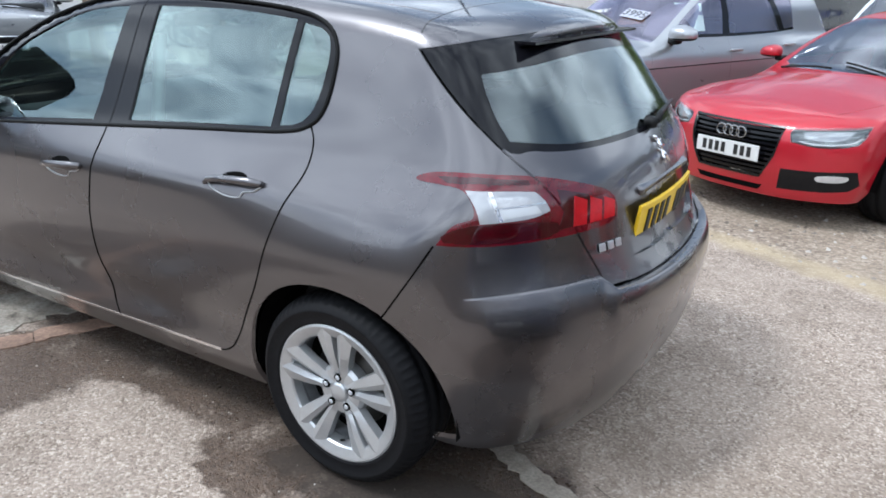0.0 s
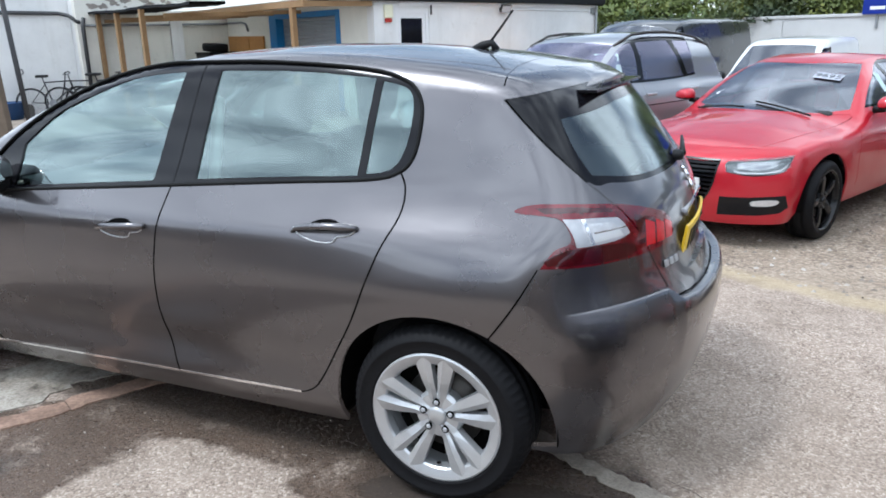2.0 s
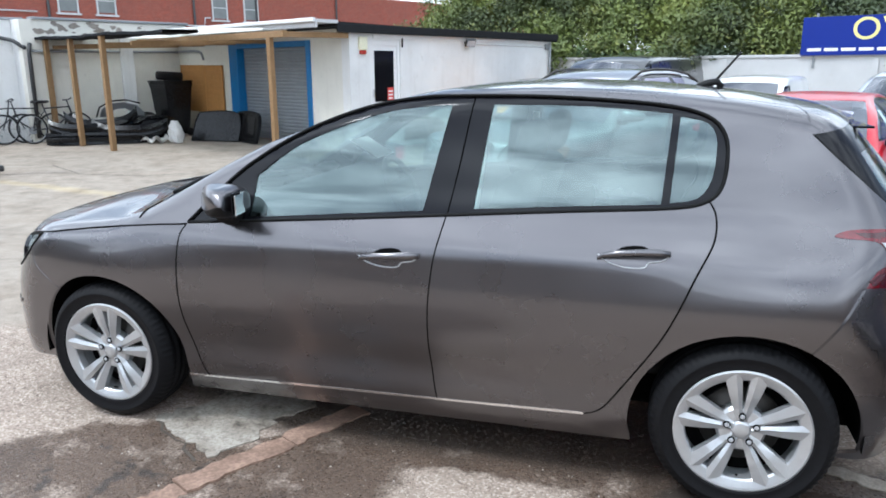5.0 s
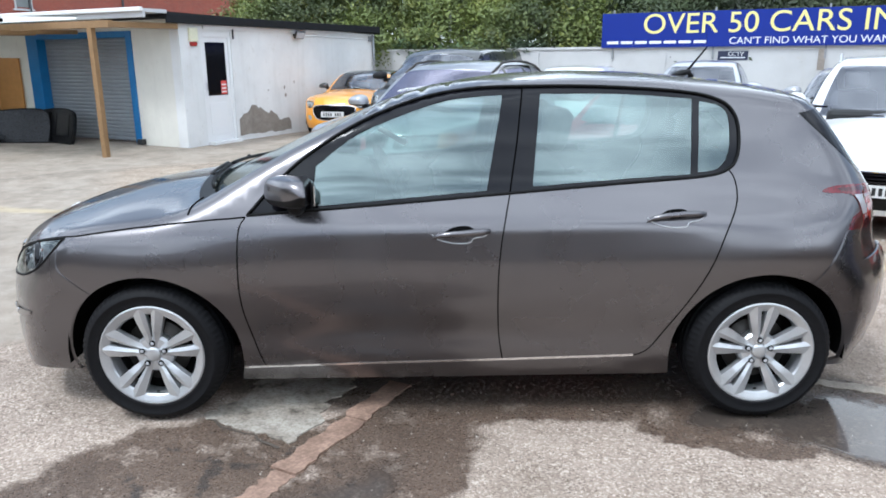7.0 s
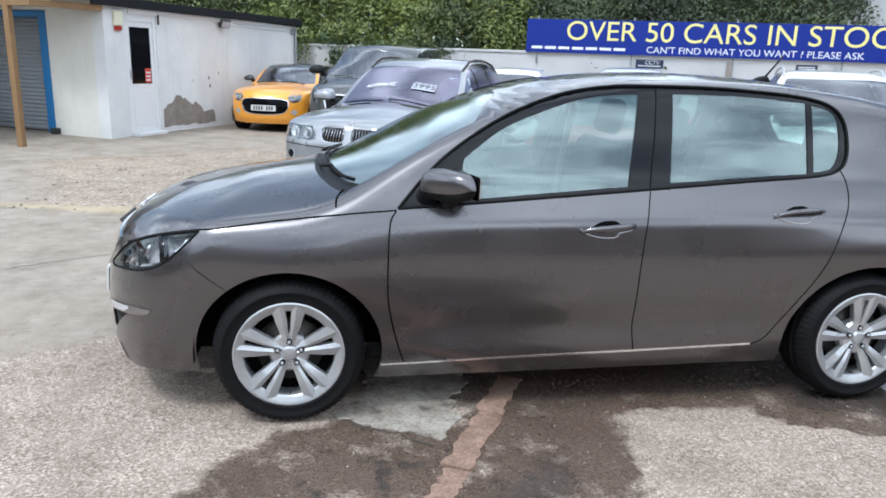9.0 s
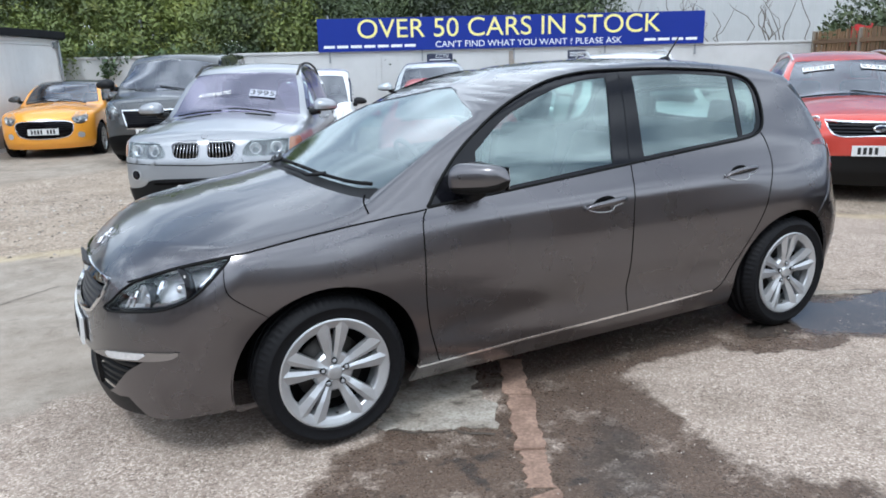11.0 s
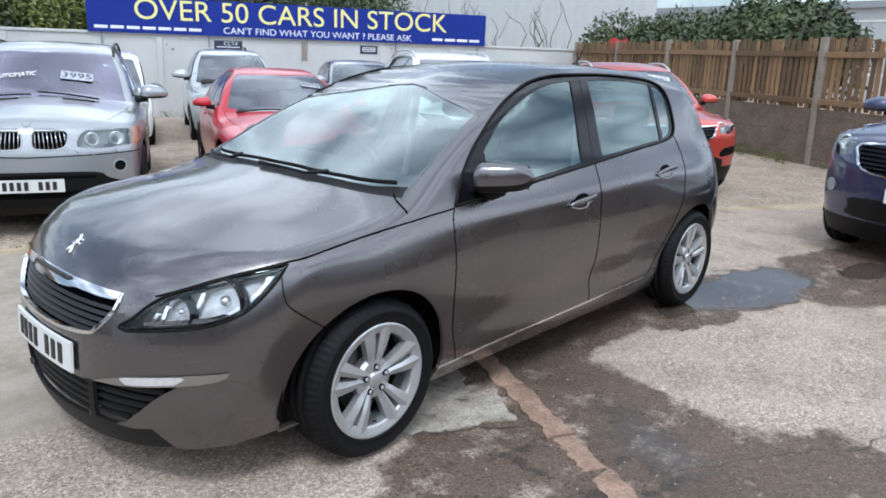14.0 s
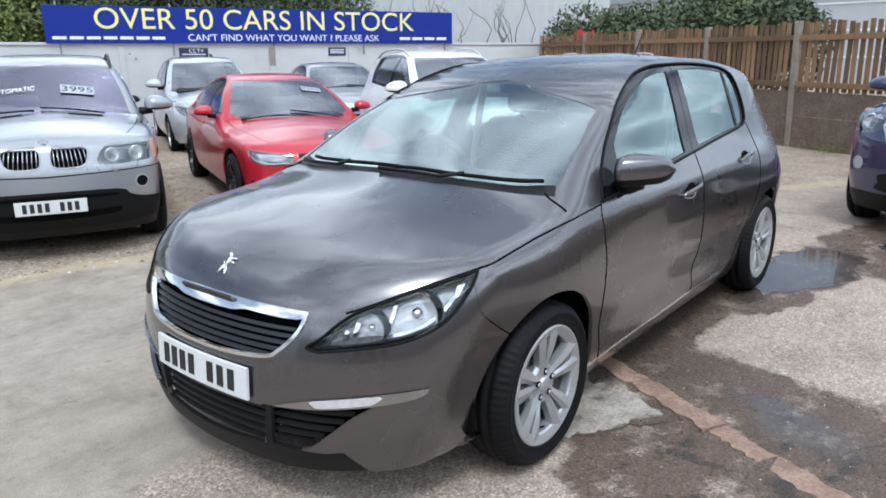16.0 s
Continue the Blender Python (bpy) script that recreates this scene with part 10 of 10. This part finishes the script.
def bumper_cover(x, y, z, turn, tilt, length, label, roll=0.0):
    """A loose moulded bumper skin lying on its back."""
    b = thing("bumper_cover", label, "car part", HOUSE @ pose(x, y, in_house(x, y) + z, roll, tilt, turn), "loose bumper covers")
    bm = bmesh.new()
    secs = []
    for t in np.linspace(-1, 1, 19):
        bend = 0.30 * abs(t) ** 3.2
        cx = t * length / 2 * (1 - 0.05 * t * t)
        pr = [(0.02, 0.31), (-0.10, 0.285), (-0.115, 0.225), (-0.085, 0.205), (-0.145, 0.165), (-0.140, 0.100), (-0.100, 0.085), (-0.110, 0.020), (-0.02, 0.0), (-0.06, 0.06), (-0.09, 0.15), (-0.05, 0.26), (0.02, 0.295)]
        secs.append([bm.verts.new((cx, q + bend, h * (1 - 0.15 * t * t))) for q, h in pr])
    for u, v in zip(secs, secs[1:]):
        for k in range(13):
            bm.faces.new((u[k], u[(k + 1) % 13], v[(k + 1) % 13], v[k]))
    bm.faces.new(secs[0])
    bm.faces.new(secs[-1][::-1])
    bmesh.ops.recalc_face_normals(bm, faces=bm.faces)
    part("skin", bm, M_BLKPL, b)
    bm = bmesh.new()
    add_box(bm, (-0.30, -0.115, 0.10), (0.30, -0.090, 0.17), 0.008)
    part("grille_insert", bm, M_PLASTIC, b)
    return b


for x, y, z, tn, ti, L_, rl in ((-5.45, -3.1, 0.0, 62, 0, 1.75, 0), (-5.2, -2.6, 0.0, 58, 0, 1.8, 4), (-5.6, -2.7, 0.02, 66, 1, 1.7, -6), (-5.0, -2.3, 0.16, 52, 0, 1.7, 38), (-5.55, -2.9, 0.20, 70, -2, 1.8, 34), (-5.9, -2.5, 0.0, 72, 0, 1.7, 0), (-5.8, -2.4, 0.24, 60, 2, 1.65, 44), (-5.25, -1.9, 0.05, 66, 3, 1.6, 6), (-5.5, -1.8, 0.27, 76, 0, 1.7, -8), (-5.7, -2.6, 0.36, 62, -3, 1.6, 58)):
    bumper_cover(x, y, z, tn, ti, L_, "black plastic bumper cover lying in a heap", rl)
# silver wing leaning on the heap
wg = thing("spare_wing", "silver car wing panel on the heap of bumpers", "car part", HOUSE @ pose(-5.75, -2.15, in_house(-5.2, -2.0) + 0.55, 22, 0, 68))
bm = bmesh.new()
arch = [(-0.45, 0.0), (-0.40, 0.20), (-0.20, 0.33), (0.10, 0.36), (0.35, 0.28), (0.50, 0.10), (0.52, 0.0), (0.34, 0.0), (0.25, 0.13), (0.08, 0.21), (-0.10, 0.19), (-0.26, 0.08), (-0.30, 0.0)]
fr_ = [bm.verts.new((x, 0.05 * x * x, z)) for x, z in arch]
f = bm.faces.new(fr_)
r = bmesh.ops.extrude_face_region(bm, geom=[f])
bmesh.ops.translate(bm, vec=(0, 0.02, 0), verts=[v for v in r["geom"] if isinstance(v, bmesh.types.BMVert)])
bmesh.ops.recalc_face_normals(bm, faces=bm.faces)
part("panel", bm, M_SILVER, wg)
tube("black_edge", [(-0.52, -0.02, 0.02), (-0.44, -0.02, 0.25), (-0.2, -0.02, 0.40), (0.12, -0.02, 0.43), (0.42, -0.02, 0.34)], 0.018, M_BLKPL, wg, 6)


def loose_tyre(x, y, z, m, label):
    t = thing("tyre", label, "tyre", HOUSE @ pose(x, y, in_house(x, y) + z) @ m, "loose tyres")
    bm = bmesh.new()
    add_lathe(bm, [(0.20, -0.08), (0.23, -0.098), (0.28, -0.098), (0.305, -0.08), (0.315, -0.03), (0.315, 0.03), (0.305, 0.08), (0.28, 0.098), (0.23, 0.098), (0.20, 0.08), (0.205, 0.05), (0.28, 0.04), (0.28, -0.04), (0.205, -0.05), (0.20, -0.08)], 32)
    part("carcass", bm, M_RUBBER, t, smooth=True)


bn = thing("wheelie_bin", "black wheeled refuse bin beside the wall", "bin", HOUSE @ pose(-6.0, -0.75, in_house(-5.3, -0.6), 0, 0, 8))
bm = bmesh.new()
secs = []
for z, hw, hd in ((0.06, 0.26, 0.26), (0.36, 0.28, 0.29), (1.20, 0.33, 0.37), (1.23, 0.35, 0.39), (1.30, 0.35, 0.39)):
    ring = offset_poly([(-hw, -hd), (hw, -hd), (hw, hd), (-hw, hd)], 0.0)
    secs.append([bm.verts.new((x, y, z)) for x, y in ring])
for u, v in zip(secs, secs[1:]):
    for k in range(4):
        bm.faces.new((u[k], u[(k + 1) % 4], v[(k + 1) % 4], v[k]))
bm.faces.new(secs[0][::-1])
bm.faces.new(secs[-1])
bmesh.ops.bevel(bm, geom=[e for e in bm.edges], offset=0.02, segments=2, affect="EDGES")
part("body", bm, M_BLKPL, bn)
bm = bmesh.new()
add_box(bm, (-0.355, -0.41, 1.30), (0.355, 0.39, 1.35), 0.02)
part("lid", bm, M_BLKPL, bn)
for s in (-1, 1):
    bm = bmesh.new()
    add_lathe(bm, [(0.001, -0.025), (0.09, -0.025), (0.10, -0.01), (0.10, 0.01), (0.09, 0.025), (0.001, 0.025)], 20, pose(s * 0.27, 0.27, 0.10, 0, 0, 90))
    part("wheel", bm, M_RUBBER, bn)
loose_tyre(-6.00, -0.77, 1.455, pose(0, 0, 0, 88, 3, 10), "worn black tyre lying on the bin lid")
loose_tyre(-6.48, -0.66, 0.74, pose(0, 0, 0, 90, 0, 30), "worn black tyre lying on the plastic box")
loose_tyre(-6.44, -0.70, 0.94, pose(0, 0, 0, 92, 3, 70), "worn black tyre on top of another")
loose_tyre(-6.15, -1.35, 0.30, pose(0, 0, 0, 6, 0, 60), "worn black tyre standing in front of the bin")
bx = thing("storage_box", "black plastic box under the tyre", "box", HOUSE @ pose(-6.48, -0.90, in_house(-6, -0.5) + 0.0))
box("body", (-0.30, 0.06, 0.0), (0.30, 0.45, 0.60), M_BLKPL, bx, 0.02)
box("lid", (-0.32, 0.04, 0.60), (0.32, 0.47, 0.635), M_BLKPL, bx, 0.012)
# wooden board against the wall
wb = thing("wooden_panel", "brown wooden panel with a raised border on the wall", "board", HOUSE @ pose(-5.77, -0.035, 0.48, 0, 0.6, 0))
box("board", (-0.97, -0.012, 0.0), (0.97, 0.012, 1.12), M_PLY, wb)
for k in range(9):
    box("board_line", (-0.96, -0.018, 0.06 + k * 0.118), (0.96, -0.010, 0.075 + k * 0.118), M_PLY, wb, 0.002)
for lo, hi in (((-1.02, -0.028, -0.02), (-0.95, 0.012, 1.14)), ((0.95, -0.028, -0.02), (1.02, 0.012, 1.14)), ((-0.95, -0.028, 1.08), (0.95, 0.012, 1.14)), ((0.12, -0.026, 0.0), (0.19, 0.012, 1.08))):
    box("batten", lo, hi, M_PLY, wb, 0.004)


def spare_door(x, y, turn, lean, label, pane=True):
    d = thing("spare_car_door", label, "car part", HOUSE @ pose(x, y, in_house(x, y) + 0.01, 0, 0, turn) @ pose(0, 0, 0, lean, 0, 0), "spare car parts by the shutter")
    out = smooth_poly([(-0.62, 0.0, 1), (-0.56, 0.45), (-0.48, 0.66, 1), (0.10, 0.70), (0.52, 0.64), (0.62, 0.30), (0.58, 0.0, 1)], 3)
    slab("shell", out, lambda u, v, w: (u, w - 0.03, v), 0.07, M_BLKPL, d, "", 0.0)
    if pane:
        for a, b in ((-0.44, -0.02), (0.03, 0.46)):
            slab("door_glass", [(a, 0.12), (b, 0.12), (b - 0.03 * (b > 0), 0.58), (a + 0.05 * (a < 0), 0.58)], lambda u, v, w: (u, -0.034 - w, v), 0.004, M_GLOSSBLK, d, "dark shiny pane")
    tube("seal", [(u, -0.034, v) for u, v in out + out[:1]], 0.012, M_SEAL, d, 6)
    return d


spare_door(-3.15, -0.55, -6, -14, "black car door with shiny panes leaning by the shutter")
spare_door(-3.85, -0.85, 28, -18, "black car door leaning askew beside another", False)
sk_ = thing("white_sack", "crumpled white plastic sack on the ground", "sack", HOUSE @ pose(-4.25, -1.6, in_house(-4.25, -1.6)))
bm = bmesh.new()
bmesh.ops.create_icosphere(bm, subdivisions=3, radius=1.0)
rk = random.Random(4)
for v in bm.verts:
    d = 1 + 0.16 * math.sin(7 * v.co.x + 3 * v.co.z) + 0.12 * math.sin(9 * v.co.y + 5 * v.co.z) + rk.uniform(-0.05, 0.05)
    v.co = (v.co.x * 0.17 * d, v.co.y * 0.15 * d, max(0.0, 0.20 + v.co.z * 0.24 * d * (1.0 if v.co.z < 0 else 1.2 - 0.3 * abs(v.co.x))))
part("cloth", bm, M_BAG, sk_)
rg_ = thing("rag_heap", "pale crumpled sheeting on the ground", "sheeting", HOUSE @ pose(-4.75, -1.9, in_house(-4.7, -1.9)))
bm = bmesh.new()
bmesh.ops.create_grid(bm, x_segments=16, y_segments=12, size=0.5)
for v in bm.verts:
    v.co = (v.co.x * 0.7, v.co.y * 0.5, 0.01 + max(0, 0.10 * (math.sin(11 * v.co.x + 4 * v.co.y) * math.cos(9 * v.co.y - 3 * v.co.x) + 0.6) + rk.uniform(0, 0.03)))
part("sheet", bm, M_BAG, rg_)
tb = thing("plastic_tub", "dark blue plastic tub beside the bicycles", "tub", HOUSE @ pose(-7.1, -5.35, in_house(-7.1, -5.35)))
bm = bmesh.new()
add_lathe(bm, [(0.001, 0.0), (0.24, 0.0), (0.30, 0.36), (0.32, 0.37), (0.32, 0.39), (0.285, 0.385), (0.23, 0.03), (0.001, 0.02)], 28, pose(0, 0, 0, 90, 0, 0))
part("bowl", bm, M_TUB, tb, smooth=True)
sv = thing("shovel", "black-handled shovel leaning on the white wall", "shovel", HOUSE @ pose(-7.05, -4.98, in_house(-7.05, -5.0), 0, 0, 90) @ pose(0, 0, 0, -14, 0, 0))
tube("shaft", [(0, 0, 0.25), (0, 0, 0.6), (0, 0, 1.0)], 0.016, M_PIPE, sv, 8)
tube("grip", [(0, 0, 1.0), (-0.06, 0, 1.04), (-0.06, 0, 1.12), (0.06, 0, 1.12), (0.06, 0, 1.04), (0, 0, 1.0)], 0.014, M_PIPE, sv, 6)
slab("blade", smooth_poly([(-0.11, 0.30), (-0.11, 0.06), (0.0, 0.0), (0.11, 0.06), (0.11, 0.30)], 3), lambda u, v, w: (u, w, v), 0.006, M_DARKMET, sv)

# red sheet hanging over the fence
rd = thing("red_sheet", "crumpled red plastic sheet behind the fence top", "sheeting", FENCE @ pose(7.1, -0.10, 1.92))
bm = bmesh.new()
bmesh.ops.create_grid(bm, x_segments=14, y_segments=8, size=0.5)
for v in bm.verts:
    x, y = v.co.x, v.co.y
    v.co = (x * 1.1, -0.05 + 0.05 * math.sin(9 * x) - 0.04 * y, 0.12 * (y + 0.5) + 0.03 * math.sin(13 * x) - 0.3 * (0.5 - y))
part("sheet", bm, plain("red_plastic", (0.55, 0.03, 0.03), 0.45), rd)

# small weeds where the yard meets walls and fence
bl = []
rw = random.Random(14)
for i in range(22):
    x = rw.uniform(-2.0, 7.5)
    p = FENCE @ Vector((x, rw.uniform(0.08, 0.35), 0))
    bl.append(((p.x, p.y, float(ground_z(p.x, p.y)) + 0.05), (rw.uniform(0.05, 0.16), rw.uniform(0.05, 0.12), rw.uniform(0.03, 0.10))))
for i in range(26):
    p = WALL @ Vector((rw.uniform(3, 15), rw.uniform(0.06, 0.25), 0))
    bl.append(((p.x, p.y, float(ground_z(p.x, p.y)) + 0.04), (rw.uniform(0.05, 0.14), rw.uniform(0.04, 0.1), rw.uniform(0.03, 0.08))))
V, Fq = leaves(bl, 1500, 0.024, 9)
tagged(leaf_mesh("weeds", V, Fq, M_LEAF), "small green weeds at the foot of fence and wall", "weeds", kind="stuff")
